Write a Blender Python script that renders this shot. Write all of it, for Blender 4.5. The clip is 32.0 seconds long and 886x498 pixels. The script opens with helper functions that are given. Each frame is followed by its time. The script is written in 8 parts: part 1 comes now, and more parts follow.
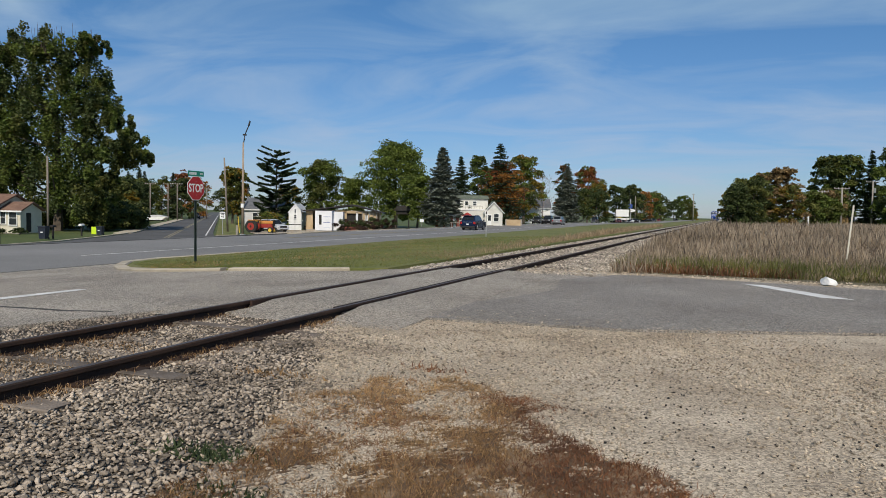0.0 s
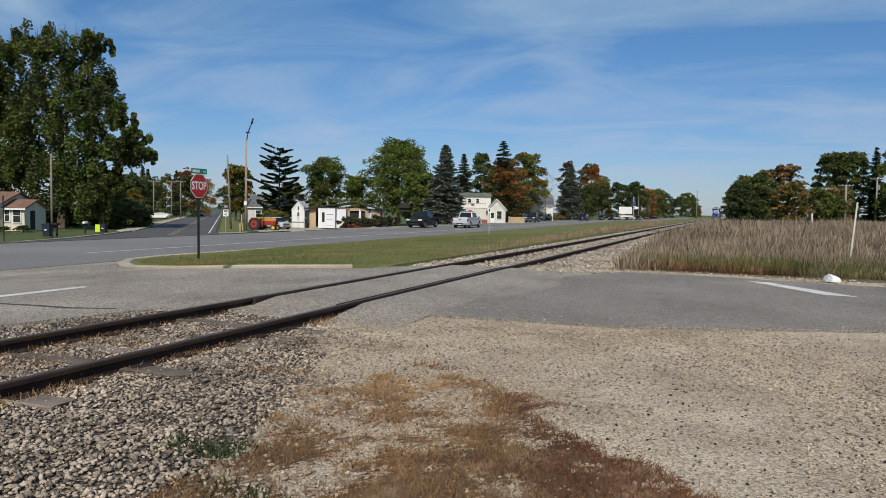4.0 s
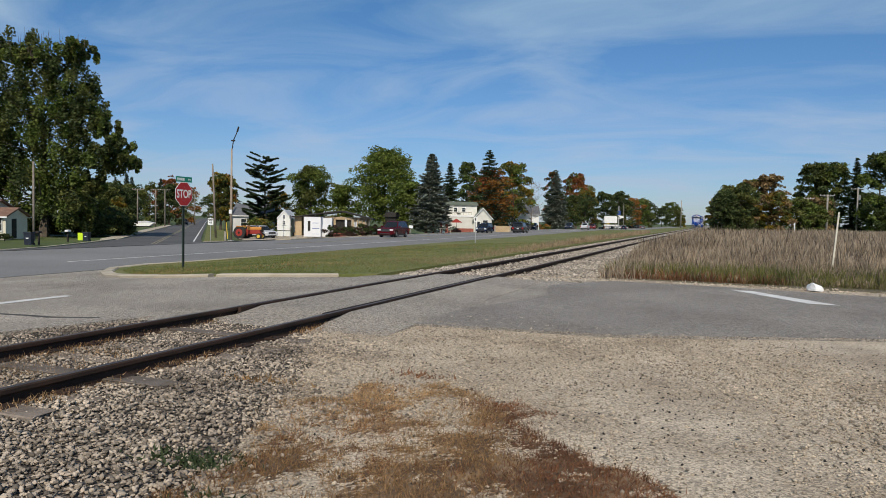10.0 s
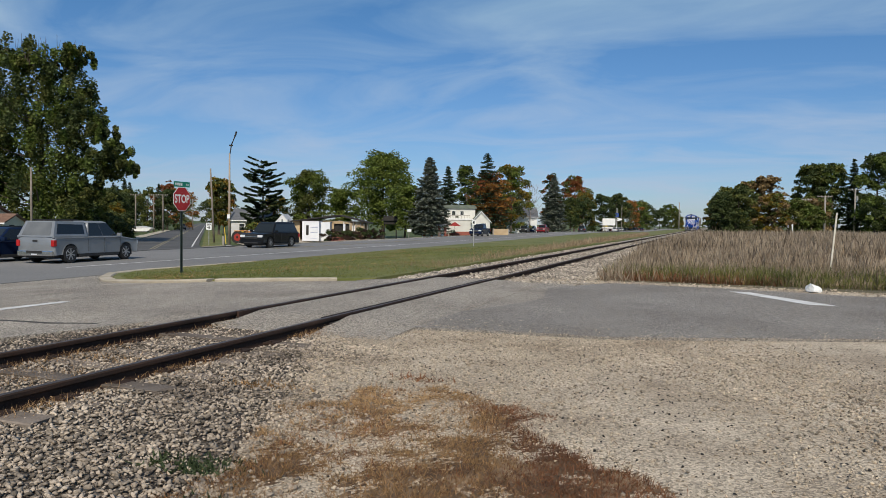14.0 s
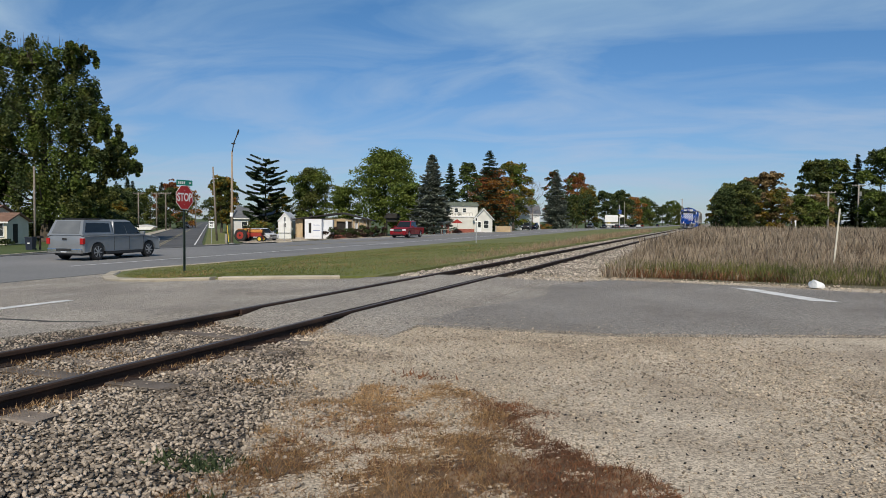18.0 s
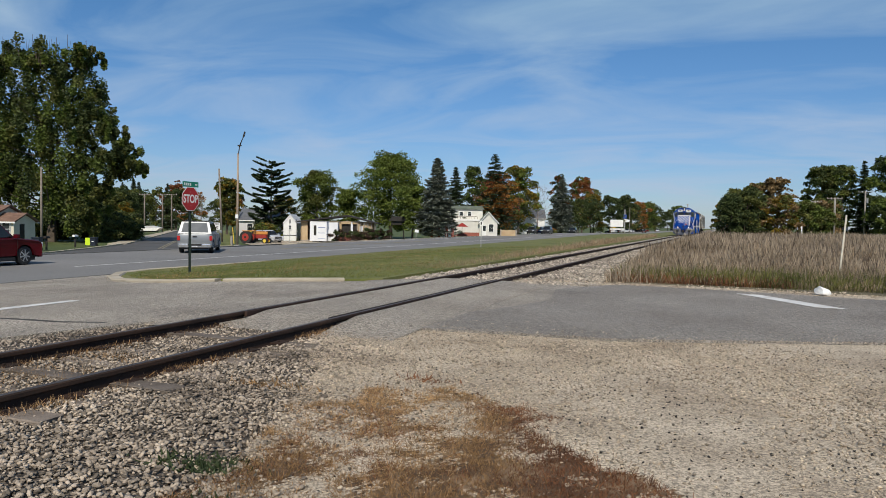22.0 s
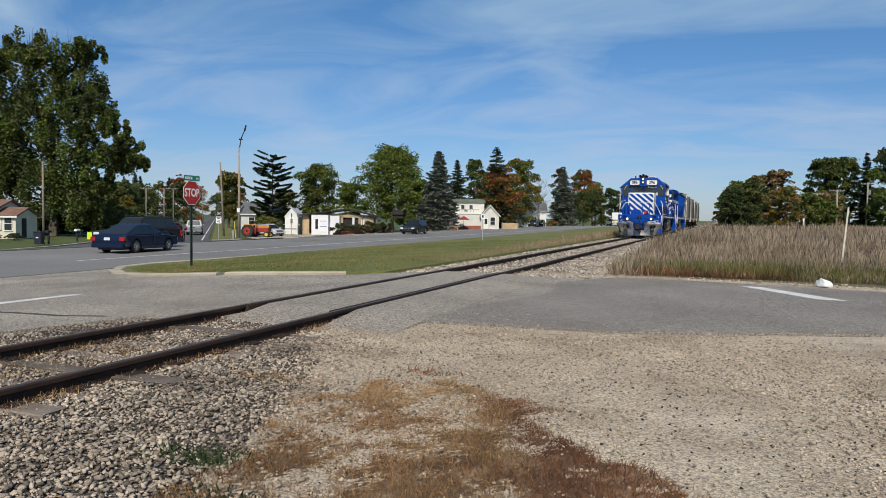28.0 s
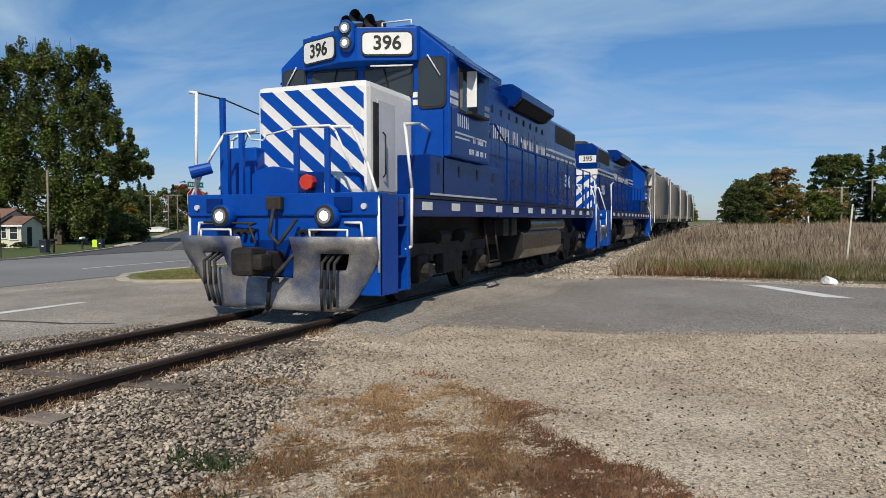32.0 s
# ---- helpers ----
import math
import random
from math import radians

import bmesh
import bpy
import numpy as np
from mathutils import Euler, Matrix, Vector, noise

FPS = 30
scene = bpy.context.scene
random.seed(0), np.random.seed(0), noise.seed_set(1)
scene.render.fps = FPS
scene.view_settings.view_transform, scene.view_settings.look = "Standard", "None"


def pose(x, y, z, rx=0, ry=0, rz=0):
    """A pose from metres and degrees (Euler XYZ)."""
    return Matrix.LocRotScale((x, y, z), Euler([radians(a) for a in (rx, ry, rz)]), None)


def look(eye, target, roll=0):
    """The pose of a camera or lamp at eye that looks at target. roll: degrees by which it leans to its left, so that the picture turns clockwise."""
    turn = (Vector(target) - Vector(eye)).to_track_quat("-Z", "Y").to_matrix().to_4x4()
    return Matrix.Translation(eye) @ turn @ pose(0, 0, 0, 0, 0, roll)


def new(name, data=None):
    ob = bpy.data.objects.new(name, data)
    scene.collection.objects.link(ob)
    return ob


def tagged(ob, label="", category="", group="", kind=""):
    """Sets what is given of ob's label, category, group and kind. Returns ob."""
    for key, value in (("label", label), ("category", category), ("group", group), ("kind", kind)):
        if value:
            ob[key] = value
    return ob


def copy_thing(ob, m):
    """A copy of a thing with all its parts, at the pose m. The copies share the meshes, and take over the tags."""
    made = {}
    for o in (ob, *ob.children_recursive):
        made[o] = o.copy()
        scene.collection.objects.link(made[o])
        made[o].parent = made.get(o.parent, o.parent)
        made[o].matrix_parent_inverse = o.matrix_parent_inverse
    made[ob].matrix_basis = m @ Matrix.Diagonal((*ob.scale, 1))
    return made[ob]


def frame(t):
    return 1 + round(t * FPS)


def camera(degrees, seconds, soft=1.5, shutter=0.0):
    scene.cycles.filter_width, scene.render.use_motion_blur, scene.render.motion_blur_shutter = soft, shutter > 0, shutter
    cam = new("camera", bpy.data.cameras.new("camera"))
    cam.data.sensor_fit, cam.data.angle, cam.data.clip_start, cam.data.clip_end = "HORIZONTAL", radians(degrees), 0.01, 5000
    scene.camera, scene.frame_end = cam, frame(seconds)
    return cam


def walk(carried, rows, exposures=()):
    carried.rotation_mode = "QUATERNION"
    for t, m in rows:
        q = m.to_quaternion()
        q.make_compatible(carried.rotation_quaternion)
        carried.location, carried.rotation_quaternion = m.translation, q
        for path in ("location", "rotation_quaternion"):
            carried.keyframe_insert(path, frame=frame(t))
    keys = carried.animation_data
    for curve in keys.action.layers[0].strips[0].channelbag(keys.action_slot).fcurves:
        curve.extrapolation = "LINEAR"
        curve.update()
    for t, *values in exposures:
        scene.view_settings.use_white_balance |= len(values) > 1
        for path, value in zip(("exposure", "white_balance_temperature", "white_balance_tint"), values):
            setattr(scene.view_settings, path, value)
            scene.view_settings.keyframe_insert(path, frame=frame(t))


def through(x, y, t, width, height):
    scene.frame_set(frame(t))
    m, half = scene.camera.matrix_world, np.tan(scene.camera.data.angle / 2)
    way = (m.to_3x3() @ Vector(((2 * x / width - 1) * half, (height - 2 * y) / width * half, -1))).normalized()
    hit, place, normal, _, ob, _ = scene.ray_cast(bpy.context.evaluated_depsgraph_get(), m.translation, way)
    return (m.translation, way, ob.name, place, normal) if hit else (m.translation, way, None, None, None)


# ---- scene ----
cam = camera(64.47, 32.0, 0.6)


def view(x, y, z, yaw, tilt, roll):
    """A camera pose: yaw turns left from the line of the track, tilt is up."""
    a, b = radians(yaw), radians(tilt)
    way = Vector((-math.sin(a) * math.cos(b), math.cos(a) * math.cos(b), math.sin(b)))
    return look((x, y, z), Vector((x, y, z)) + way * 10, roll)


walk(cam, [
    (0, view(0.000, -0.000, 1.420, 21.92, -2.91, 0.97)),
    (0.5, view(-0.001, 0.001, 1.422, 21.92, -2.90, 1.05)),
    (1, view(-0.004, 0.002, 1.420, 21.91, -2.85, 1.23)),
    (1.5, view(-0.003, -0.003, 1.419, 21.95, -2.91, 1.31)),
    (2, view(-0.002, 0.002, 1.418, 21.93, -3.05, 1.32)),
    (2.5, view(0.003, -0.005, 1.419, 21.96, -3.14, 1.22)),
    (3, view(0.005, -0.005, 1.419, 22.01, -3.12, 1.09)),
    (3.5, view(0.008, -0.004, 1.418, 22.08, -3.12, 0.99)),
    (5.5, view(0.000, 0.005, 1.415, 22.34, -3.13, 0.87)),
    (6, view(0.000, 0.002, 1.419, 22.25, -3.17, 0.97)),
    (6.5, view(0.000, 0.005, 1.415, 22.07, -3.11, 0.98)),
    (7, view(-0.002, 0.004, 1.416, 21.84, -3.03, 1.05)),
    (7.5, view(-0.001, 0.004, 1.413, 21.69, -3.00, 0.98)),
    (8, view(0.003, 0.009, 1.416, 21.56, -2.93, 0.92)),
    (8.5, view(-0.000, 0.006, 1.417, 21.40, -2.74, 0.88)),
    (9, view(-0.006, 0.003, 1.414, 21.20, -2.61, 0.97)),
    (9.5, view(-0.003, 0.002, 1.415, 21.10, -2.49, 1.06)),
    (10, view(-0.003, 0.001, 1.415, 21.04, -2.38, 1.03)),
    (10.5, view(-0.006, 0.006, 1.413, 21.01, -2.45, 1.04)),
    (11, view(-0.010, 0.011, 1.412, 20.97, -2.47, 1.03)),
    (11.5, view(-0.011, 0.006, 1.413, 20.94, -2.44, 0.97)),
    (12, view(-0.001, -0.003, 1.416, 20.94, -2.40, 0.89)),
    (12.5, view(-0.002, -0.002, 1.414, 20.82, -2.28, 0.75)),
    (13, view(-0.003, -0.003, 1.416, 20.82, -2.19, 0.80)),
    (13.5, view(-0.001, -0.001, 1.418, 20.85, -2.18, 0.76)),
    (14, view(-0.005, 0.005, 1.413, 20.92, -2.10, 0.67)),
    (14.5, view(-0.001, -0.002, 1.417, 20.96, -2.07, 0.71)),
    (16.5, view(0.001, -0.003, 1.418, 21.04, -2.18, 0.63)),
    (17, view(-0.001, 0.001, 1.415, 21.06, -2.24, 0.52)),
    (17.5, view(-0.002, 0.004, 1.416, 21.10, -2.29, 0.49)),
    (18, view(0.001, 0.001, 1.415, 21.13, -2.32, 0.45)),
    (18.5, view(-0.002, 0.006, 1.417, 21.15, -2.36, 0.37)),
    (19, view(-0.003, 0.003, 1.417, 21.16, -2.31, 0.51)),
    (19.5, view(-0.003, 0.006, 1.416, 21.19, -2.27, 0.58)),
    (20, view(-0.007, 0.005, 1.414, 21.29, -2.31, 0.69)),
    (20.5, view(-0.002, 0.003, 1.416, 21.35, -2.23, 0.71)),
    (21, view(-0.002, -0.002, 1.416, 21.42, -2.12, 0.78)),
    (21.5, view(-0.001, -0.001, 1.415, 21.46, -2.07, 0.83)),
    (22, view(0.000, -0.003, 1.416, 21.52, -2.05, 0.89)),
    (22.5, view(-0.002, 0.001, 1.417, 21.59, -2.06, 0.85)),
    (23, view(-0.006, 0.008, 1.411, 21.57, -2.06, 0.91)),
    (23.5, view(-0.010, 0.008, 1.415, 21.52, -2.17, 0.95)),
    (24, view(-0.006, 0.009, 1.413, 21.47, -2.24, 0.97)),
    (24.5, view(-0.004, 0.006, 1.416, 21.49, -2.24, 0.98)),
    (25, view(-0.002, 0.003, 1.415, 21.49, -2.26, 0.87)),
    (25.5, view(-0.004, 0.008, 1.411, 21.50, -2.26, 0.93)),
    (27.5, view(0.010, 0.001, 1.411, 21.63, -2.56, 0.76)),
    (28, view(0.008, 0.001, 1.412, 21.65, -2.60, 0.73)),
    (28.5, view(0.003, 0.004, 1.408, 21.75, -2.63, 0.78)),
    (29, view(0.004, 0.005, 1.410, 21.69, -2.62, 0.75)),
    (29.5, view(0.005, -0.004, 1.409, 21.73, -2.55, 0.89)),
    (30, view(0.013, -0.004, 1.411, 21.79, -2.51, 0.77)),
    (30.5, view(0.016, -0.002, 1.413, 21.88, -2.52, 0.44)),
    (31, view(0.017, -0.005, 1.413, 21.90, -2.45, 0.26)),
    (31.5, view(0.018, -0.006, 1.413, 21.91, -2.36, 0.05)),
    (32, view(0.020, -0.010, 1.416, 21.99, -2.38, -0.10)),
], exposures=[(0, -0.12), (8, -0.09), (22, -0.06), (27, 0.0), (32, 0.0)])

# ---- light ----
SUN_AZ, SUN_EL = radians(161), radians(42)      # bearing from the track's line, to the right; height
world = bpy.data.worlds.new("sky")
scene.world = world
world.use_nodes = True
wn, wl = world.node_tree.nodes, world.node_tree.links
sky = wn.new("ShaderNodeTexSky")
sky.sky_type, sky.sun_disc = "NISHITA", False
sky.sun_elevation, sky.sun_rotation = SUN_EL, SUN_AZ
sky.air_density, sky.dust_density, sky.ozone_density = 1.0, 0.25, 3.5
wco = wn.new("ShaderNodeTexCoord")
wsep = wn.new("ShaderNodeSeparateXYZ")
wl.new(wco.outputs["Generated"], wsep.inputs[0])
wadd = wn.new("ShaderNodeMath")
wadd.operation, wadd.inputs[1].default_value = "ADD", 0.12
wl.new(wsep.outputs["Z"], wadd.inputs[0])
wdiv = [wn.new("ShaderNodeMath") for _ in range(2)]
wcom = wn.new("ShaderNodeCombineXYZ")
for k, d in enumerate(wdiv):
    d.operation = "DIVIDE"
    wl.new(wsep.outputs[k], d.inputs[0])
    wl.new(wadd.outputs[0], d.inputs[1])
    wl.new(d.outputs[0], wcom.inputs[k])
wmap = wn.new("ShaderNodeMapping")
wmap.inputs["Rotation"].default_value[2] = radians(-30)
wmap.inputs["Scale"].default_value = (0.85, 1.25, 1)
wl.new(wcom.outputs[0], wmap.inputs[0])
cirrus = wn.new("ShaderNodeTexNoise")
cirrus.inputs["Scale"].default_value, cirrus.inputs["Detail"].default_value = 1.15, 9
cirrus.inputs["Roughness"].default_value, cirrus.inputs["Distortion"].default_value = 0.54, 0.9
wl.new(wmap.outputs[0], cirrus.inputs["Vector"])
veil = wn.new("ShaderNodeValToRGB")
veil.color_ramp.elements[0].position, veil.color_ramp.elements[1].position = 0.40, 0.92
veil.color_ramp.elements[1].color = (0.85, 0.85, 0.85, 1)
wl.new(cirrus.outputs["Fac"], veil.inputs[0])
wmix = wn.new("ShaderNodeMix")
wmix.data_type = "RGBA"
wmix.inputs["B"].default_value = (9.2, 8.1, 7.7, 1)
wl.new(veil.outputs["Color"], wmix.inputs["Factor"])
wl.new(sky.outputs[0], wmix.inputs["A"])
wtint = wn.new("ShaderNodeMix")
wtint.data_type, wtint.blend_type = "RGBA", "MULTIPLY"
wtint.inputs["Factor"].default_value = 1.0
whue = wn.new("ShaderNodeValToRGB")
whue.color_ramp.elements[0].position, whue.color_ramp.elements[1].position = 0.02, 0.30
whue.color_ramp.elements[0].color, whue.color_ramp.elements[1].color = (0.69, 0.82, 1.09, 1), (0.59, 0.94, 1.18, 1)
wl.new(wsep.outputs["Z"], whue.inputs[0])
wl.new(whue.outputs["Color"], wtint.inputs["B"])
wl.new(wmix.outputs["Result"], wtint.inputs["A"])
wl.new(wtint.outputs["Result"], wn["Background"].inputs["Color"])
wn["Background"].inputs["Strength"].default_value = 0.082
sun = new("sun", bpy.data.lights.new("sun", "SUN"))
sun.data.energy, sun.data.angle, sun.data.color = 4.3, radians(0.6), (1.0, 0.91, 0.77)
sun.matrix_world = look((0, 0, 60), (-math.sin(SUN_AZ) * math.cos(SUN_EL) * 10, -math.cos(SUN_AZ) * math.cos(SUN_EL) * 10, 60 - math.sin(SUN_EL) * 10))

# ---- materials ----


def surf(name, a, b, scale=3.0, rough=0.85, bump=0.2, fine=60.0, metal=0.0, rnd=0.0, island=0.0, grain=0.35, spec=0.4, dist=0.02, coat=0.0, third=None, pos=(0.3, 0.7), voro=0.0):
    """A surface whose colour wanders from a to b at two scales, with fine relief. rnd, island: how far single objects or loose pieces differ."""
    m = bpy.data.materials.new(name)
    m.use_nodes = True
    n, l = m.node_tree.nodes, m.node_tree.links
    s = n["Principled BSDF"]
    co = n.new("ShaderNodeTexCoord")
    big = n.new("ShaderNodeTexNoise")
    big.inputs["Scale"].default_value, big.inputs["Detail"].default_value = scale, 5
    l.new(co.outputs["Object"], big.inputs["Vector"])
    ramp = n.new("ShaderNodeValToRGB")
    e = ramp.color_ramp.elements
    e[0].position, e[1].position = pos
    e[0].color, e[1].color = (*a, 1), (*b, 1)
    if third:
        x = e.new(0.5 * (pos[0] + pos[1]))
        x.color = (*third, 1)
    l.new(big.outputs["Fac"], ramp.inputs[0])
    if voro:
        small = n.new("ShaderNodeTexVoronoi")
        small.inputs["Scale"].default_value = voro
        pick = n.new("ShaderNodeSeparateColor")
        l.new(small.outputs["Color"], pick.inputs[0])
        fac, high = pick.outputs[0], small.outputs["Distance"]
    else:
        small = n.new("ShaderNodeTexNoise")
        small.inputs["Scale"].default_value, small.inputs["Detail"].default_value = fine, 3
        fac = high = small.outputs["Fac"]
    l.new(co.outputs["Object"], small.inputs["Vector"])
    val = n.new("ShaderNodeMapRange")
    val.inputs["To Min"].default_value, val.inputs["To Max"].default_value = 1 - grain, 1 + grain
    l.new(fac, val.inputs["Value"])
    hue = n.new("ShaderNodeHueSaturation")
    l.new(ramp.outputs["Color"], hue.inputs["Color"])
    last = val.outputs[0]
    for amount, kind, out in ((rnd, "ShaderNodeObjectInfo", "Random"), (island, "ShaderNodeNewGeometry", "Random Per Island")):
        if amount:
            r = n.new(kind)
            v2 = n.new("ShaderNodeMapRange")
            v2.inputs["To Min"].default_value, v2.inputs["To Max"].default_value = 1 - amount, 1 + amount
            l.new(r.outputs[out], v2.inputs["Value"])
            mul = n.new("ShaderNodeMath")
            mul.operation = "MULTIPLY"
            l.new(last, mul.inputs[0])
            l.new(v2.outputs[0], mul.inputs[1])
            last = mul.outputs[0]
    l.new(last, hue.inputs["Value"])
    l.new(hue.outputs["Color"], s.inputs["Base Color"])
    s.inputs["Roughness"].default_value, s.inputs["Metallic"].default_value = rough, metal
    s.inputs["Specular IOR Level"].default_value, s.inputs["Coat Weight"].default_value = spec, coat
    s.inputs["Coat Roughness"].default_value = 0.08
    if bump:
        bp = n.new("ShaderNodeBump")
        bp.inputs["Strength"].default_value, bp.inputs["Distance"].default_value = bump, dist
        l.new(high, bp.inputs["Height"])
        l.new(bp.outputs[0], s.inputs["Normal"])
    return m


def leafy(name, a, b, island=0.45, rnd=0.12, through=0.35):
    """Foliage: each leaf differs, and lets some light through."""
    m = surf(name, a, b, scale=0.5, rough=0.6, bump=0, fine=2.5, grain=0.25, island=island, rnd=rnd, spec=0.25)
    n, l = m.node_tree.nodes, m.node_tree.links
    s = n["Principled BSDF"]
    src = s.inputs["Base Color"].links[0].from_socket
    tr = n.new("ShaderNodeBsdfTranslucent")
    l.new(src, tr.inputs["Color"])
    mix = n.new("ShaderNodeMixShader")
    mix.inputs[0].default_value = through
    l.new(s.outputs[0], mix.inputs[1])
    l.new(tr.outputs[0], mix.inputs[2])
    l.new(mix.outputs[0], n["Material Output"].inputs["Surface"])
    return m


def glow(name, colour, strength):
    m = surf(name, colour, colour, bump=0, grain=0.02, rough=0.2)
    s = m.node_tree.nodes["Principled BSDF"]
    s.inputs["Emission Color"].default_value, s.inputs["Emission Strength"].default_value = (*colour, 1), strength
    return m


def glassy(name, tint, rough=0.05):
    """Dark window glass in front of an unlit inside."""
    m = surf(name, tint, tint, bump=0.02, fine=3, grain=0.1, rough=rough, spec=0.5)
    return m


EARTH = surf("rough_grass_ground", (0.05, 0.075, 0.02), (0.10, 0.115, 0.035), 0.12, fine=6, third=(0.075, 0.10, 0.028), bump=0.5, dist=0.05)
LOT = surf("pale_gravel", (0.295, 0.235, 0.168), (0.51, 0.43, 0.328), 0.9, voro=75, grain=0.50, bump=0.4, dist=0.009, third=(0.40, 0.334, 0.25))
BALLAST = surf("ballast_bed", (0.06, 0.048, 0.038), (0.15, 0.122, 0.095), 1.4, voro=34, grain=0.7, bump=1.0, dist=0.03)
ASPHALT = surf("grey_asphalt", (0.225, 0.200, 0.174), (0.32, 0.288, 0.251), 0.5, voro=75, grain=0.65, bump=1.0, dist=0.016, third=(0.272, 0.244, 0.212))
APRON = surf("worn_pale_asphalt", (0.26, 0.225, 0.183), (0.425, 0.375, 0.312), 0.5, voro=70, grain=0.65, bump=1.0, dist=0.016, third=(0.342, 0.301, 0.25))
HIGHWAY = surf("highway_asphalt", (0.165, 0.160, 0.153), (0.225, 0.218, 0.21), 0.15, voro=40, grain=0.16, bump=0.2, dist=0.006)
STREET = surf("dark_street_asphalt", (0.07, 0.068, 0.066), (0.11, 0.107, 0.103), 0.15, voro=60, grain=0.12, bump=0.2, dist=0.006)
PAINT_W = surf("worn_white_road_paint", (0.50, 0.49, 0.47), (0.72, 0.71, 0.69), 3, fine=70, grain=0.12, bump=0.2, dist=0.004)
PAINT_Y = surf("worn_yellow_road_paint", (0.22, 0.19, 0.12), (0.34, 0.29, 0.18), 3, fine=70, grain=0.2, bump=0.2, dist=0.004)
KERB = surf("concrete_kerb", (0.33, 0.28, 0.205), (0.50, 0.44, 0.345), 1.2, fine=40, grain=0.3, bump=0.4)
LAWN = surf("mown_lawn", (0.095, 0.108, 0.025), (0.21, 0.18, 0.075), 0.28, fine=14, third=(0.135, 0.148, 0.038), grain=0.45, bump=0.7, dist=0.04)
# rust, with the near-black shade of the rail sides put into its colour
RAIL = surf("rusty_rail_with_shade", (0.016, 0.009, 0.006), (0.045, 0.023, 0.014), 2, fine=40, rough=0.85, metal=0.0, bump=0.3)
RAILTOP = surf("worn_rail_head", (0.07, 0.052, 0.042), (0.13, 0.105, 0.09), 1.5, fine=30, rough=0.5, metal=0.5, bump=0.1)
TIE = surf("weathered_tie_wood", (0.11, 0.085, 0.065), (0.23, 0.19, 0.155), 3, fine=35, bump=0.6, rnd=0.25)
STONE = surf("ballast_stone", (0.17, 0.137, 0.106), (0.45, 0.375, 0.295), 0.9, fine=55, island=0.7, bump=0.7, third=(0.305, 0.252, 0.196))
PEBBLE = surf("pale_pebble", (0.27, 0.212, 0.152), (0.50, 0.42, 0.318), 1.2, fine=80, island=0.62, bump=0.4)
PALESTONE = surf("pale_ballast_stone", (0.25, 0.215, 0.172), (0.49, 0.425, 0.35), 0.9, fine=55, island=0.6, bump=0.6)
GREYSTEEL = surf("galvanised_steel", (0.33, 0.33, 0.33), (0.46, 0.46, 0.45), 4, rough=0.5, metal=0.7, bump=0.1)
POLEWOOD = surf("grey_pole_wood", (0.15, 0.12, 0.095), (0.27, 0.235, 0.20), 1.5, fine=25, bump=0.5)
BARK = surf("bark", (0.055, 0.042, 0.032), (0.135, 0.11, 0.085), 2, fine=14, bump=0.9, dist=0.05)
WHITE = surf("white_paint", (0.70, 0.70, 0.68), (0.80, 0.80, 0.78), 1.5, fine=30, grain=0.06, bump=0.1, rough=0.6)
BLACK = surf("black_rubber", (0.014, 0.014, 0.014), (0.028, 0.027, 0.026), 4, bump=0.3, rough=0.7)
DARK = surf("dark_iron", (0.014, 0.013, 0.012), (0.045, 0.038, 0.032), 3, fine=20, bump=0.4, rough=0.7, metal=0.3)
GLASS = glassy("dark_window_glass", (0.03, 0.036, 0.04))
RED = surf("sign_red", (0.36, 0.018, 0.02), (0.44, 0.03, 0.03), 5, grain=0.08, bump=0, rough=0.45)
GREEN = surf("sign_green", (0.01, 0.19, 0.13), (0.015, 0.23, 0.16), 5, grain=0.08, bump=0, rough=0.45)

# ---- building tools ----


def obj(name, bm, material, parent=None, label="", m=None):
    me = bpy.data.meshes.new(name)
    bm.to_mesh(me)
    bm.free()
    me.materials.append(material)
    ob = new(name, me)
    if parent:
        ob.parent = parent
    if m is not None:
        ob.matrix_basis = m
    if label:
        ob["label"] = label
    return ob


def part(name, bm, material, parent, label="", m=None):
    return obj(name, bm, material, parent, label, m)


def thing(name, label, category, m=None, group="", kind=""):
    e = new(name)
    e.empty_display_size = 0.2
    if m is not None:
        e.matrix_basis = m
    return tagged(e, label, category, group, kind)


def shade(ob):
    for f in ob.data.polygons:
        f.use_smooth = True
    return ob


def raw(name, verts, faces, material, parent=None, smooth=False):
    me = bpy.data.meshes.new(name)
    v = np.asarray(verts, np.float32)
    f = np.asarray(faces, np.int32)
    me.vertices.add(len(v))
    me.vertices.foreach_set("co", v.ravel())
    k = f.shape[1]
    me.loops.add(f.size)
    me.loops.foreach_set("vertex_index", f.ravel())
    me.polygons.add(len(f))
    me.polygons.foreach_set("loop_start", np.arange(0, f.size, k, dtype=np.int32))
    me.polygons.foreach_set("loop_total", np.full(len(f), k, np.int32))
    if smooth:
        me.polygons.foreach_set("use_smooth", np.ones(len(f), bool))
    me.materials.append(material)
    me.update(calc_edges=True)
    me.validate()
    ob = new(name, me)
    ob.parent = parent
    return ob


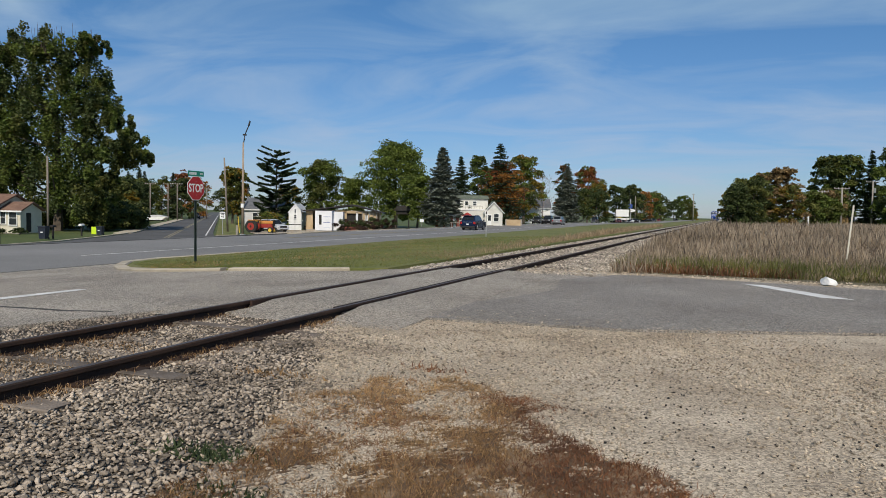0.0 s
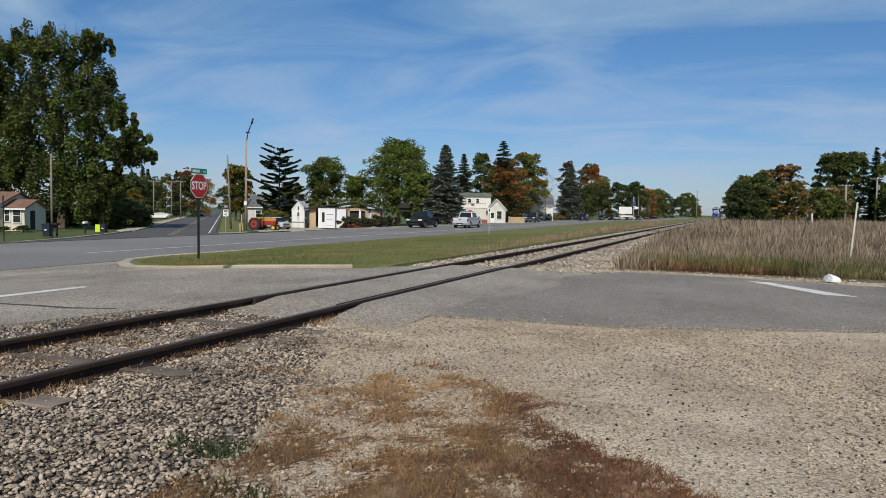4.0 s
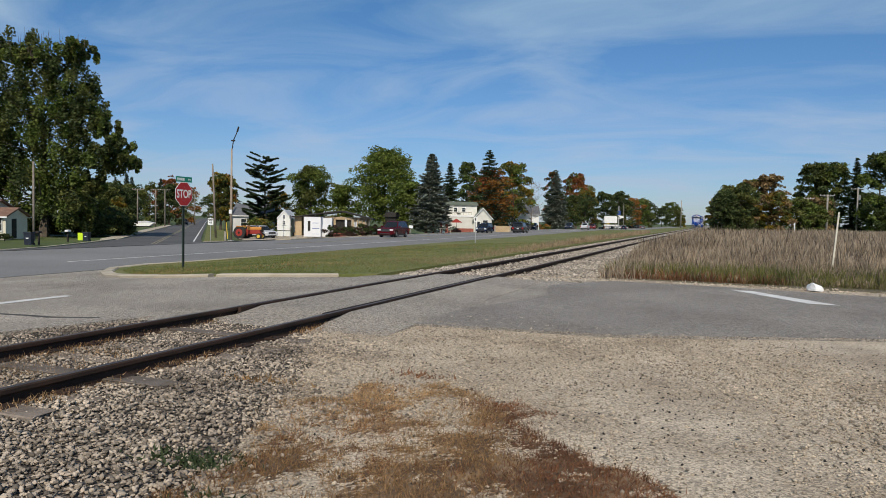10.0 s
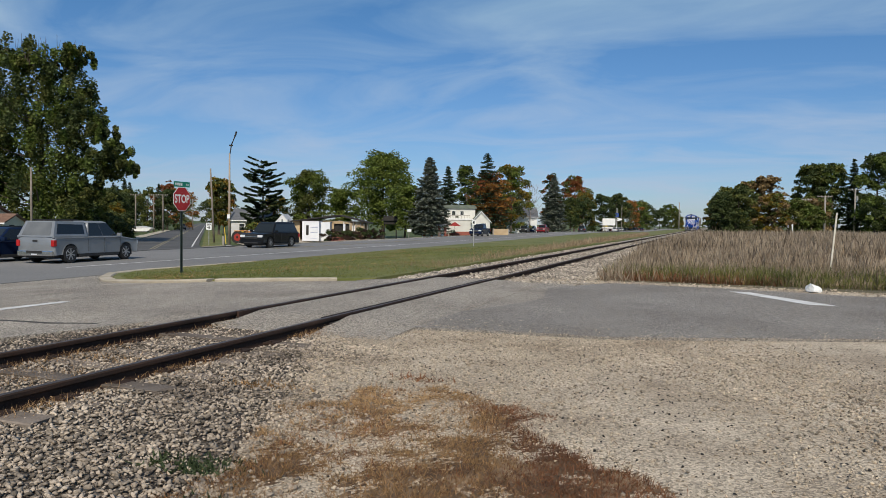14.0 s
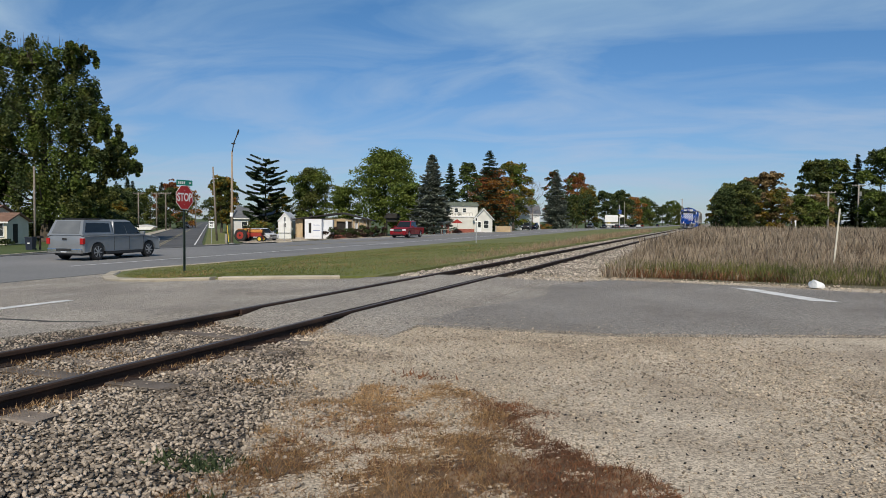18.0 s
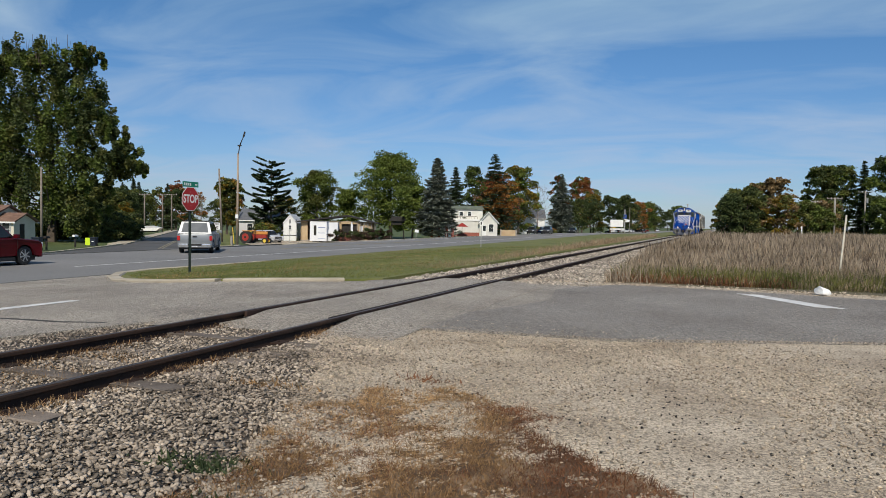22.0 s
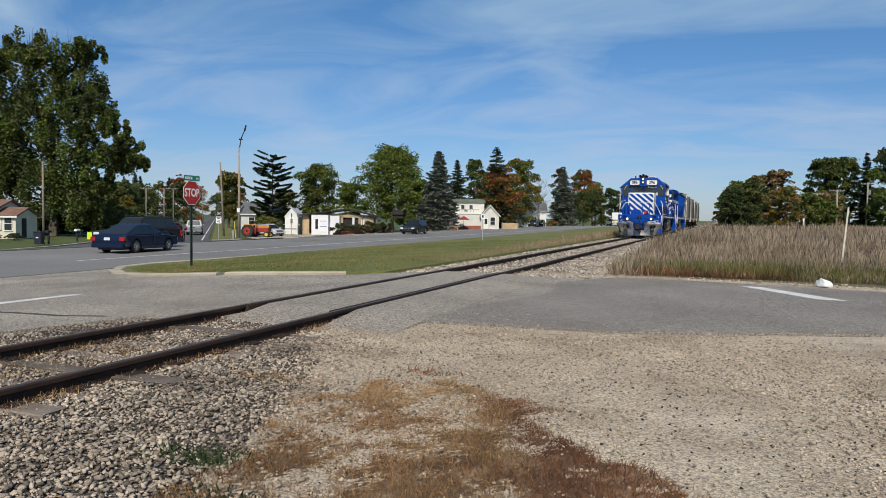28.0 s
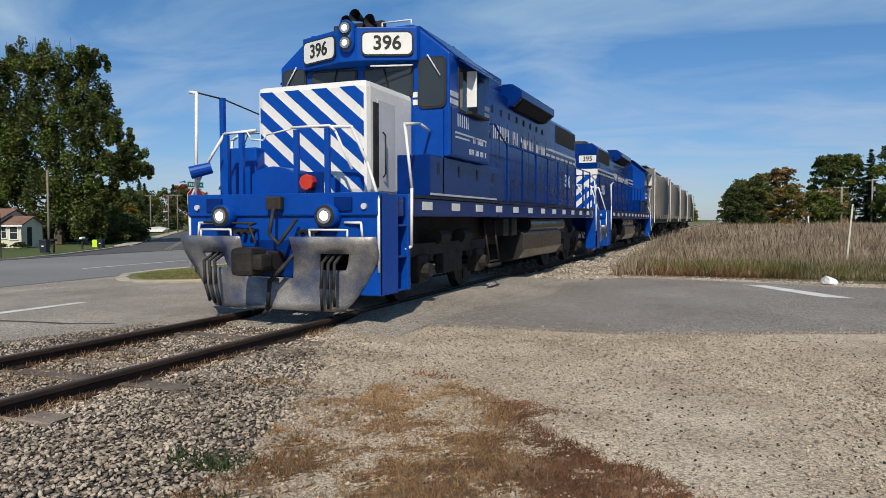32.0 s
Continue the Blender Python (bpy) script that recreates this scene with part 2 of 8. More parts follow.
def box(bm, x0, x1, y0, y1, z0, z1, bevel=0.0, m=None):
    v = [bm.verts.new(p) for p in ((x0, y0, z0), (x1, y0, z0), (x1, y1, z0), (x0, y1, z0), (x0, y0, z1), (x1, y0, z1), (x1, y1, z1), (x0, y1, z1))]
    fs = [bm.faces.new([v[i] for i in q]) for q in ((0, 3, 2, 1), (4, 5, 6, 7), (0, 1, 5, 4), (1, 2, 6, 5), (2, 3, 7, 6), (3, 0, 4, 7))]
    if bevel:
        g = bmesh.ops.bevel(bm, geom=list({e for f in fs for e in f.edges}), offset=bevel, segments=2, profile=0.6, affect="EDGES", clamp_overlap=True)
        v = list({w for f in g["faces"] for w in f.verts} | {w for w in v if w.is_valid})
    if m is not None:
        bmesh.ops.transform(bm, matrix=m, verts=[w for w in v if w.is_valid])
    return bm


def bx(x0, x1, y0, y1, z0, z1, bevel=0.0):
    return box(bmesh.new(), x0, x1, y0, y1, z0, z1, bevel)


def tube(bm, a, b, r0, r1=None, seg=8, caps=True):
    a, b = Vector(a), Vector(b)
    d = b - a
    m = Matrix.Translation((a + b) / 2) @ d.to_track_quat("Z", "Y").to_matrix().to_4x4()
    bmesh.ops.create_cone(bm, cap_ends=caps, segments=seg, radius1=r0, radius2=r0 if r1 is None else r1, depth=d.length, matrix=m)
    return bm


def pipe(points, r, seg=8):
    bm = bmesh.new()
    for a, b in zip(points, points[1:]):
        tube(bm, a, b, r, seg=seg)
    for p in points[1:-1]:
        bmesh.ops.create_icosphere(bm, subdivisions=1, radius=r * 1.02, matrix=Matrix.Translation(p))
    return bm


def prism(outline, y0, y1, axis="y", bevel=0.0):
    """An outline in two axes swept along the third."""
    put = {"y": lambda u, v, w: (u, w, v), "x": lambda u, v, w: (w, u, v), "z": lambda u, v, w: (u, v, w)}[axis]
    bm = bmesh.new()
    a = [bm.verts.new(put(u, v, y0)) for u, v in outline]
    b = [bm.verts.new(put(u, v, y1)) for u, v in outline]
    bm.faces.new(a)
    bm.faces.new(b[::-1])
    for i in range(len(a)):
        j = (i + 1) % len(a)
        bm.faces.new((a[j], a[i], b[i], b[j]))
    bmesh.ops.recalc_face_normals(bm, faces=bm.faces)
    if bevel:
        bmesh.ops.bevel(bm, geom=list(bm.edges), offset=bevel, segments=2, profile=0.6, affect="EDGES", clamp_overlap=True)
    return bm


def words(name, text, size, material, parent, m, thick=0.004, align="CENTER"):
    """Lettering in the built-in font, as a mesh."""
    cu = bpy.data.curves.new(name, "FONT")
    cu.body, cu.size, cu.extrude, cu.align_x, cu.align_y = text, size, thick, align, "CENTER"
    cu.offset = size * 0.022
    tmp = bpy.data.objects.new(name, cu)
    scene.collection.objects.link(tmp)
    me = bpy.data.meshes.new_from_object(tmp.evaluated_get(bpy.context.evaluated_depsgraph_get()))
    bpy.data.objects.remove(tmp)
    me.materials.clear()
    me.materials.append(material)
    ob = new(name, me)
    ob.parent = parent
    ob.matrix_basis = m
    return ob


def scatter(name, shapes, places, scales, turns, material, parent=None, tilt=None, smooth=False):
    """Many small pieces in one mesh: shapes are (verts, faces) with equal counts; places n x 3, scales n or n x 3, turns n (about z), tilt n x 2."""
    n = len(places)
    which = np.random.randint(0, len(shapes), n)
    allv = np.array([s[0] for s in shapes], np.float32)[which]
    sc = np.asarray(scales, np.float32)
    allv = allv * (sc[:, None, :] if sc.ndim == 2 else sc[:, None, None])
    if tilt is not None:
        for ax in (0, 1):
            c, s = np.cos(tilt[:, ax])[:, None], np.sin(tilt[:, ax])[:, None]
            o, z = allv[..., ax].copy(), allv[..., 2].copy()
            allv[..., ax], allv[..., 2] = c * o + s * z, c * z - s * o
    c, s = np.cos(turns)[:, None], np.sin(turns)[:, None]
    x, y = allv[..., 0].copy(), allv[..., 1].copy()
    allv[..., 0], allv[..., 1] = c * x - s * y, s * x + c * y
    allv += np.asarray(places, np.float32)[:, None, :]
    k = allv.shape[1]
    faces = np.array([s[1] for s in shapes], np.int32)[which] + (np.arange(n) * k)[:, None, None]
    return raw(name, allv.reshape(-1, 3), faces.reshape(-1, faces.shape[-1]), material, parent, smooth)


def stone_shapes(count=6, seed=1):
    rng = np.random.RandomState(seed)
    bm = bmesh.new()
    bmesh.ops.create_icosphere(bm, subdivisions=1, radius=0.5)
    v = np.array([w.co[:] for w in bm.verts])
    f = np.array([[w.index for w in q.verts] for q in bm.faces])
    bm.free()
    out = []
    for _ in range(count):
        w = v * rng.uniform(0.8, 1.15, (len(v), 1))
        for k in range(9):                       # broken flat faces
            n = rng.normal(size=3)
            n /= np.linalg.norm(n)
            d = np.maximum(w @ n - rng.uniform(0.20, 0.33), 0)
            w = w - d[:, None] * n
        out.append((w * (1.25, rng.uniform(0.6, 1.05), rng.uniform(0.4, 0.8)), f))
    return out


def pebble_shapes(count=6, seed=2):
    rng = np.random.RandomState(seed)
    v = np.array([(0.5, 0, 0), (0, 0.5, 0), (-0.5, 0, 0), (0, -0.5, 0), (0, 0, 0.5), (0, 0, -0.4)], float)
    f = np.array([(0, 1, 4), (1, 2, 4), (2, 3, 4), (3, 0, 4), (1, 0, 5), (2, 1, 5), (3, 2, 5), (0, 3, 5)])
    return [((v + rng.uniform(-0.14, 0.14, v.shape)) * (1, rng.uniform(0.6, 1), rng.uniform(0.5, 0.8)), f) for _ in range(count)]


HW = -0.045                                      # the highway drifts from the track's line by this


def drift(y):
    """How far the highway has drifted from the track's line: steadily at first, then bending parallel to it."""
    y = np.asarray(y, float)
    f = np.clip((y - 180) / 120, 0, 1)
    return HW * (np.minimum(y, 180) + 120 * (f - 0.5 * f * f))


def hx(off, y):
    return off + float(drift(y))


def beyond_road(x, y, h, w):
    """Sets a roadside tree back along its line of sight until it clears the highway, and scales it with the distance."""
    k = 1.0
    while x < -15 and y > 120 and k < 1.9 and x * k > hx(-40.0, y * k):
        k += 0.01
    return x * k, y * k, h * k, w * k, k


def drop(x, y=30.0):
    """How far the land lies below the track's shoulder: down to the highway, level across it, down again beyond, and sinking slowly far along it."""
    def s(a):
        a = np.clip(a, 0, 1)
        return a * a * (3 - 2 * a)
    v = drift(np.clip(y, -60, 1000)) - 30 * HW
    u = x - v
    bank = (-8.6 - x) / (14 - np.where(v < 0, 0.3, 1.0) * v)
    return -(0.62 + 1.0 * s((y - 170) / 190) * s((u + 110) / 50)) * s(bank) - 0.75 * s((-34.3 - u) / 13)


def sheet(name, corners, material, lift, step=1.5, label="", category="", kind="structure", thick=0.05):
    """A paved or grown area over the land: a polygon cut into strips that follow the ground, with a turned-down edge."""
    bm = bmesh.new()
    f = bm.faces.new([bm.verts.new((x, y, 0)) for x, y in corners])
    if f.normal.z < 0 or f.calc_area() and (f.normal_update() or f.normal.z < 0):
        f.normal_flip()
    lo, hi = (pick(c[0] for c in corners) for pick in (min, max))
    cuts = [(u, 30, 1, -HW) for u in np.arange(-50, -33, step) if lo < -20]
    cuts += [(-8.6 - 14 * f, 30, 1, -HW * 0.3 * f) for f in np.linspace(0, 1, 9) if lo < -8.6]
    cuts += [(0, v, 0, 1) for v in (-60, 30, 170, 208, 246, 284, 322, 360, 700) if min(c[1] for c in corners) < v < max(c[1] for c in corners) and lo < -8.6]
    for u, v, nx, ny in cuts:
        bmesh.ops.bisect_plane(bm, geom=bm.verts[:] + bm.edges[:] + bm.faces[:], plane_co=(u, v, 0), plane_no=(nx, ny, 0))
    edge = [e for e in bm.edges if e.is_boundary]
    got = bmesh.ops.extrude_edge_only(bm, edges=edge)
    low = {v for v in got["geom"] if isinstance(v, bmesh.types.BMVert)}
    for v in bm.verts:
        v.co.z = float(drop(v.co.x, v.co.y)) + lift - (thick if v in low else 0)
    bmesh.ops.recalc_face_normals(bm, faces=bm.faces)
    ob = obj(name, bm, material)
    return tagged(ob, label, category, kind=kind)

# ---- ground, roads and track ----
XC, RAIL_Z = -5.547, 0.13


bm = bmesh.new()
rows_y = [-900, -60, 0, 30, 70, 120, 170, 208, 246, 284, 322, 360, 700, 1000, 3500]
net = []
for y in rows_y:
    v = float(drift(min(1000, max(-60, y)))) - 30 * HW
    w = 14 - (0.3 if v < 0 else 1.0) * v
    xs = [-3000] + [u + v for u in (-110, -60, -47, -44, -41.5, -39, -36, -34, -24)] + [-8.6 - w * f for f in (0.98, 0.8, 0.6, 0.4, 0.2, 0)] + [60, 3000]
    net.append([bm.verts.new((x, y, float(drop(x, y)) - 0.06)) for x in xs])
for r0, r1 in zip(net, net[1:]):
    for k in range(len(r0) - 1):
        bm.faces.new((r0[k], r0[k + 1], r1[k + 1], r1[k]))
tagged(obj("ground", bm, EARTH), "rough green and dry grassland reaching the horizon", "ground", kind="structure")

NEAR, FAR = -19.4, -32.8
BEND = (180, 208, 246, 284, 300)


def along(off, y0, y1):
    """Points of a line beside the highway, from y0 to y1."""
    ys = [y0] + [y for y in BEND if y0 < y < y1] + [y1]
    return [(hx(off, y), y) for y in ys]


sheet("road_highway", along(NEAR, -500, 1000) + along(FAR, -500, 1000)[::-1], HIGHWAY, 0.02,
      label="light grey asphalt highway with painted lane lines", category="road")


def stripe(off, y0, y1, w, material, label, lift=0.03):
    sheet("road_line", along(off - w / 2, y0, y1) + along(off + w / 2, y0, y1)[::-1], material, lift,
          label=label, category="road marking", thick=0.004)


stripe(-23.9, 21.5, 900, 0.14, PAINT_W, "white edge line along the highway")
stripe(-23.9, -300, 4, 0.14, PAINT_W, "white edge line along the highway")
stripe(-28.0, 44, 900, 0.13, PAINT_Y, "yellow centre line on the highway")
stripe(-28.3, 44, 900, 0.13, PAINT_Y, "yellow centre line on the highway")
stripe(-32.2, 62, 900, 0.14, PAINT_W, "white edge line along the highway")

SU, SN = Vector((-0.635, 0.7725)), Vector((0.7725, 0.635))


def st(along, across):
    p = SU * along + SN * (across - 5.1)
    return p.x, p.y


sheet("road_side_street", [st(38, -11.5), st(52, -9.5), st(62, -7.2), st(73, -5.4), st(86, -4.1), st(700, -4.1), st(700, 4.1), st(86, 4.1), st(76, 4.4), st(68, 7), st(67.5, 12), st(53, 3.5), st(40.5, -6)], STREET, 0.024,
      label="dark asphalt side street running away past houses", category="road")
for a in (-0.16, 0.16):
    sheet("road_line", [st(56, a), st(500, a), st(500, a + 0.13), st(56, a + 0.13)], PAINT_Y, 0.034, label="faded yellow centre line of the side street", category="road marking", thick=0.004)
sheet("road_line", [st(78, 3.4), st(400, 3.4), st(400, 3.56), st(78, 3.56)], PAINT_W, 0.034, label="white edge line of the side street", category="road marking", thick=0.004)
sheet("lawn", [st(80, 4.5), st(200, 4.5), st(200, 8.6), st(80, 6.6)], LAWN, 0.06, label="rough grass shoulder beside the side street", category="shoulder", thick=0.1)
sheet("pavement", [st(84, -6.2), st(200, -6.2), st(200, -4.4), st(84, -4.4)], KERB, 0.06, label="pale gravel shoulder beside the side street", category="shoulder", thick=0.1)
sheet("driveway", [(hx(-33.2, 62), 62), (hx(-33.2, 80), 80), (-52, 90), (-58, 82), (-55, 72), (-49, 66)], LOT, 0.04, label="pale gravel forecourt before sheds", category="forecourt")

# crossing road: worn apron on the highway side, newer asphalt on the other
sheet("road_apron", [(hx(NEAR, -60) + 0.2, -60), (-7.75, -60), (-7.75, 5.4), (-7.1, 7.6), (-4.9, 7.9), (-4.4, 8.7), (-4.0, 10.0), (-3.45, 10.8), (-2.9, 12.8), (-3.3, 15.1), (-2.6, 17.0), (-5.0, 16.3),
      (-7.2, 15.2), (-8.9, 14.1), (-11.0, 13.6), (-13.2, 13.9), (-14.8, 15.5), (-17.0, 18.0), (-19.4, 21.0), (-20.2, 26)], APRON, 0.028,
      label="worn pale grey asphalt of the level crossing and apron", category="road")
sheet("road_crossing_street", [(-4.4, 8.42), (-2.93, 8.63), (-1.15, 8.78), (1.87, 10.0), (8, 12.1), (60, 32), (60, 39), (9.5, 17.6), (3.0, 16.2), (0.4, 16.75), (-2.3, 17.05), (-3.3, 15.1), (-2.9, 12.8), (-3.45, 10.8), (-4.0, 9.8)],
      ASPHALT, 0.036, label="dark grey asphalt street leading off from the crossing", category="road")
sheet("road_line", [(0.35, 16.1), (0.78, 16.0), (2.1, 13.95), (1.6, 14.0)], PAINT_W, 0.042, label="worn white stop line on the asphalt", category="road marking", thick=0.003)
sheet("road_line", [(-10.5, 2.0), (-10.05, 2.0), (-10.15, 8.85), (-10.38, 8.9)], PAINT_W, 0.034, label="white stop line on the worn apron", category="road marking", thick=0.003)
sheet("pavement", [(-5.0, 16.35), (-2.3, 17.1), (0.4, 16.8), (3.0, 16.25), (9.5, 17.65), (30, 25.6), (29, 27.2), (9, 18.5), (3.2, 17.15), (0.4, 17.5), (-2.5, 17.8), (-4.6, 17.4)], LOT, 0.03,
      label="strip of pale sandy gravel beside the asphalt", category="verge", thick=0.06)

# gravel lot in front
sheet("gravel_lot", [(-1.4, -40), (40, -40), (60, 32), (8, 12.1), (1.87, 10.0), (-1.15, 8.78), (-2.93, 8.63), (-4.4, 8.42), (-4.75, 7.9), (-4.45, 6.9), (-3.6, 5.9), (-2.75, 3.7), (-2.2, 2.0)], LOT, 0.0,
      label="pale gravel lot with dry patches", category="gravel lot")

# grass island between highway and track, with its kerb
isl = [(-8.75, 14.3), (-10.9, 13.6), (-12.4, 13.4), (-13.8, 13.9), (-15.3, 14.85), (-17.65, 16.95), (-19.8, 19.3), (-20.4, 21.4), (-20.3, 24)] + along(-19.4, 60, 1000) + [(-7.6, 1000), (-7.6, 60), (-7.6, 15.3)]
sheet("lawn", isl, LAWN, 0.07, label="mown green grass strip between highway and railway", category="lawn", thick=0.16)

def kerb(points, w=0.36, top=0.075, name="kerb"):
    bm = bmesh.new()
    ring = []
    for i, p in enumerate(points):
        a, b = Vector(points[max(0, i - 1)]), Vector(points[min(len(points) - 1, i + 1)])
        t = (b - a).normalized()
        nrm = Vector((-t.y, t.x))
        p = Vector(p)
        row = []
        for u, v in ((0.02, -0.05), (0.0, top - 0.02), (0.03, top), (w - 0.04, top), (w, top - 0.04), (w + 0.05, -0.05)):
            q = p + nrm * (u - 0.04)
            row.append(bm.verts.new((q.x, q.y, float(drop(q.x, q.y)) + 0.02 + v)))
        ring.append(row)
    for r, s in zip(ring, ring[1:]):
        for k in range(5):
            bm.faces.new((r[k], s[k], s[k + 1], r[k + 1]))
    for r in (ring[0], ring[-1]):
        bm.faces.new(r)
    bmesh.ops.recalc_face_normals(bm, faces=bm.faces)
    return obj(name, bm, KERB)


tagged(kerb([(hx(-19.2, 28), 28), (-20.45, 24), (-20.75, 21.4), (-20.1, 19.1), (-17.9, 16.7), (-15.5, 14.6), (-13.9, 13.65), (-12.4, 13.15), (-11.0, 13.35)]), "rounded pale concrete kerb round the grass tip", "kerb", kind="structure")
tagged(kerb([(-10.85, 13.45), (-9.8, 13.72), (-8.85, 14.1), (-8.2, 14.5)]), "broken length of pale concrete kerb", "kerb", kind="structure")
tagged(kerb([st(78, 4.5), st(69, 7.2), (hx(-33.0, 54), 54), (hx(-33.0, 62), 62)], 0.25), "concrete kerb at the far street corner", "kerb", kind="structure")
tagged(kerb([(hx(-32.9, 80), 80), (hx(-32.9, 120), 120)], 0.25), "concrete kerb along the highway", "kerb", kind="structure")
tagged(kerb([(hx(-32.9, -30), -30), (hx(-32.9, 14), 14), (hx(-33.3, 21), 21), st(52, -9.9), st(63, -7.4), st(74, -5.7), st(86, -4.5)], 0.25), "concrete kerb at the far street corner", "kerb", kind="structure")

# bed of the track beyond the crossing and before it
bm = bmesh.new()
for y0, y1 in ((16.2, 1000),):
    prof = ((-2.75, -0.04), (-1.7, 0.0), (1.75, 0.0), (3.0, -0.04))
    r0 = [bm.verts.new((XC + u, y0, v)) for u, v in prof]
    r1 = [bm.verts.new((XC + u, y1, v)) for u, v in prof]
    for k in range(3):
        bm.faces.new((r0[k], r0[k + 1], r1[k + 1], r1[k]))
FARBED = surf("pale_ballast_bed", (0.21, 0.180, 0.143), (0.40, 0.348, 0.285), 1.4, voro=24, grain=0.6, bump=0.8, dist=0.02)
tagged(obj("ballast_bed", bm, FARBED), "pale grey crushed stone bed under the track", "ballast", kind="structure")
bm = bmesh.new()
prof = ((-2.25, -0.025), (-1.6, -0.012), (1.5, -0.012), (2.4, -0.014), (4.2, -0.02))
r0 = [bm.verts.new((XC + u, -60, v)) for u, v in prof]
r1 = [bm.verts.new((XC + u, 8.6, v)) for u, v in prof]
for k in range(4):
    bm.faces.new((r0[k], r0[k + 1], r1[k + 1], r1[k]))
tagged(obj("ballast_bed", bm, BALLAST), "grey crushed stone bed of the near track", "ballast", kind="structure")


def rail_mesh(y0, y1, low):
    """Foot, web and head of a rail; low: how much of it stands clear."""
    bm = bmesh.new()
    z = RAIL_Z
    out = [(-0.075, z - 0.165), (-0.075, z - 0.15), (-0.012, z - 0.128), (-0.011, z - 0.055), (-0.036, z - 0.038), (-0.036, z - 0.008), (-0.026, z), (0.026, z), (0.036, z - 0.008), (0.036, z - 0.038), (0.011, z - 0.055), (0.012, z - 0.128), (0.075, z - 0.15), (0.075, z - 0.165)]
    bm.free()
    return prism(out, y0, y1)


track = thing("railway_track", "single railway track of rusty rails on wooden ties", "railway track", kind="structure")
for side in (-1, 1):
    ra = part("rail", rail_mesh(-60, 1000, 0), RAIL, track)
    ra.location = (XC + side * 0.7525, 0, 0)
    part("rail_head", bx(XC + side * 0.7525 - 0.026, XC + side * 0.7525 + 0.026, -60, 1000, RAIL_Z - 0.004, RAIL_Z + 0.003), RAILTOP, track, "worn bright running surface")
TAR = surf("dark_tar_patch", (0.03, 0.028, 0.026), (0.09, 0.083, 0.075), 2.5, fine=40, grain=0.5, bump=0.6)
for side in (-1, 1):
    for u in (-0.085, 0.085):
        x0 = XC + side * 0.7525 + u
        tagged(obj("flangeway", bx(x0 - 0.045, x0 + 0.045, 8.2, 16.0, -0.02, 0.062), TAR), "dark groove beside the rail in the crossing", "groove", kind="structure")
for q, z_ in (([(-6.25, 10.9), (-5.6, 10.8), (-5.3, 11.8), (-5.5, 12.5), (-6.2, 12.3)], 0.033), ([(-6.2, 8.1), (-5.1, 8.4), (-5.2, 9.0), (-5.7, 8.8), (-6.1, 8.9)], 0.033)):
    sheet("tar_patch", q, TAR, z_, label="dark tar patch between the rails", category="patch", thick=0.004)
for q in ([(-40, 6.6), (-12, 6.5), (-8.2, 6.75), (-7.6, 7.0), (-7.6, 7.07), (-8.2, 6.84), (-12, 6.62), (-40, 6.72)],):
    sheet("tar_seam", q, TAR, 0.033, label="dark tar seam across the worn apron", category="seam", thick=0.004)
tie_shapes = []
for k in range(4):
    rg = random.Random(k)
    bm = bx(-1.3, 1.3, -0.105, 0.105, -0.15, 0.0, 0.012)
    for v in bm.verts:
        v.co += Vector((rg.uniform(-0.02, 0.02), rg.uniform(-0.012, 0.012), rg.uniform(-0.006, 0.006)))
    me = bpy.data.meshes.new("tie")
    bm.to_mesh(me)
    bm.free()
    me.materials.append(TIE)
    tie_shapes.append(me)
rg = random.Random(2)
for k in range(112):
    y = -7.03 + 0.555 * k
    if y > 7.3:
        y += 9.4
    ti = new("tie", tie_shapes[k % 4])
    ti.parent, ti.location, ti.rotation_euler = track, (XC + rg.uniform(-0.07, 0.09), y + rg.uniform(-0.04, 0.04), 0.012 + rg.uniform(-0.012, 0.012)), (0, rg.uniform(-0.008, 0.008), rg.uniform(-0.03, 0.03))
    for side in (-1, 1):
        if y < 30:
            part("tie_plate", bx(XC + side * 0.7525 - 0.15, XC + side * 0.7525 + 0.15, y - 0.09, y + 0.09, 0.0, 0.022, 0.004), RAIL, track)
            for dx, dy in ((-0.09, 0.05), (0.09, -0.05)):
                part("spike", bx(XC + side * 0.7525 + dx - 0.012, XC + side * 0.7525 + dx + 0.012, y + dy - 0.012, y + dy + 0.012, 0.02, 0.045), RAIL, track)
# flangeway fill at the crossing: asphalt rises to the rail head
for a, b in ((-2.3, -0.87), (-0.60, 0.60), (0.87, 1.9)):
    bm = bmesh.new()
    t0, t1 = (0.03 if a < -2 else RAIL_Z - 0.012), (0.036 if b > 1.8 else RAIL_Z - 0.012)
    pts = [(XC + a, t0), (XC + b, t1)]
    y0, y1 = (8.1, 15.7) if a > -2 else (7.8, 15.2)
    v = [bm.verts.new((XC + a, y0 + 0.5, t0)), bm.verts.new((XC + b, y0 + 0.5, t1)), bm.verts.new((XC + b, y1, t1)), bm.verts.new((XC + a, y1, t0)),
         bm.verts.new((XC + a, y0 - 0.5, 0.0)), bm.verts.new((XC + b, y0 - 0.5, 0.0)), bm.verts.new((XC + b, y1 + 0.5, 0.0)), bm.verts.new((XC + a, y1 + 0.5, 0.0))]
    for q in ((0, 1, 2, 3), (4, 5, 1, 0), (3, 2, 6, 7), (4, 0, 3, 7), (1, 5, 6, 2)):
        bm.faces.new([v[i] for i in q])
    bmesh.ops.recalc_face_normals(bm, faces=bm.faces)
    tagged(obj("crossing_fill", bm, APRON), "worn asphalt filled up to the rails", "crossing", kind="structure")
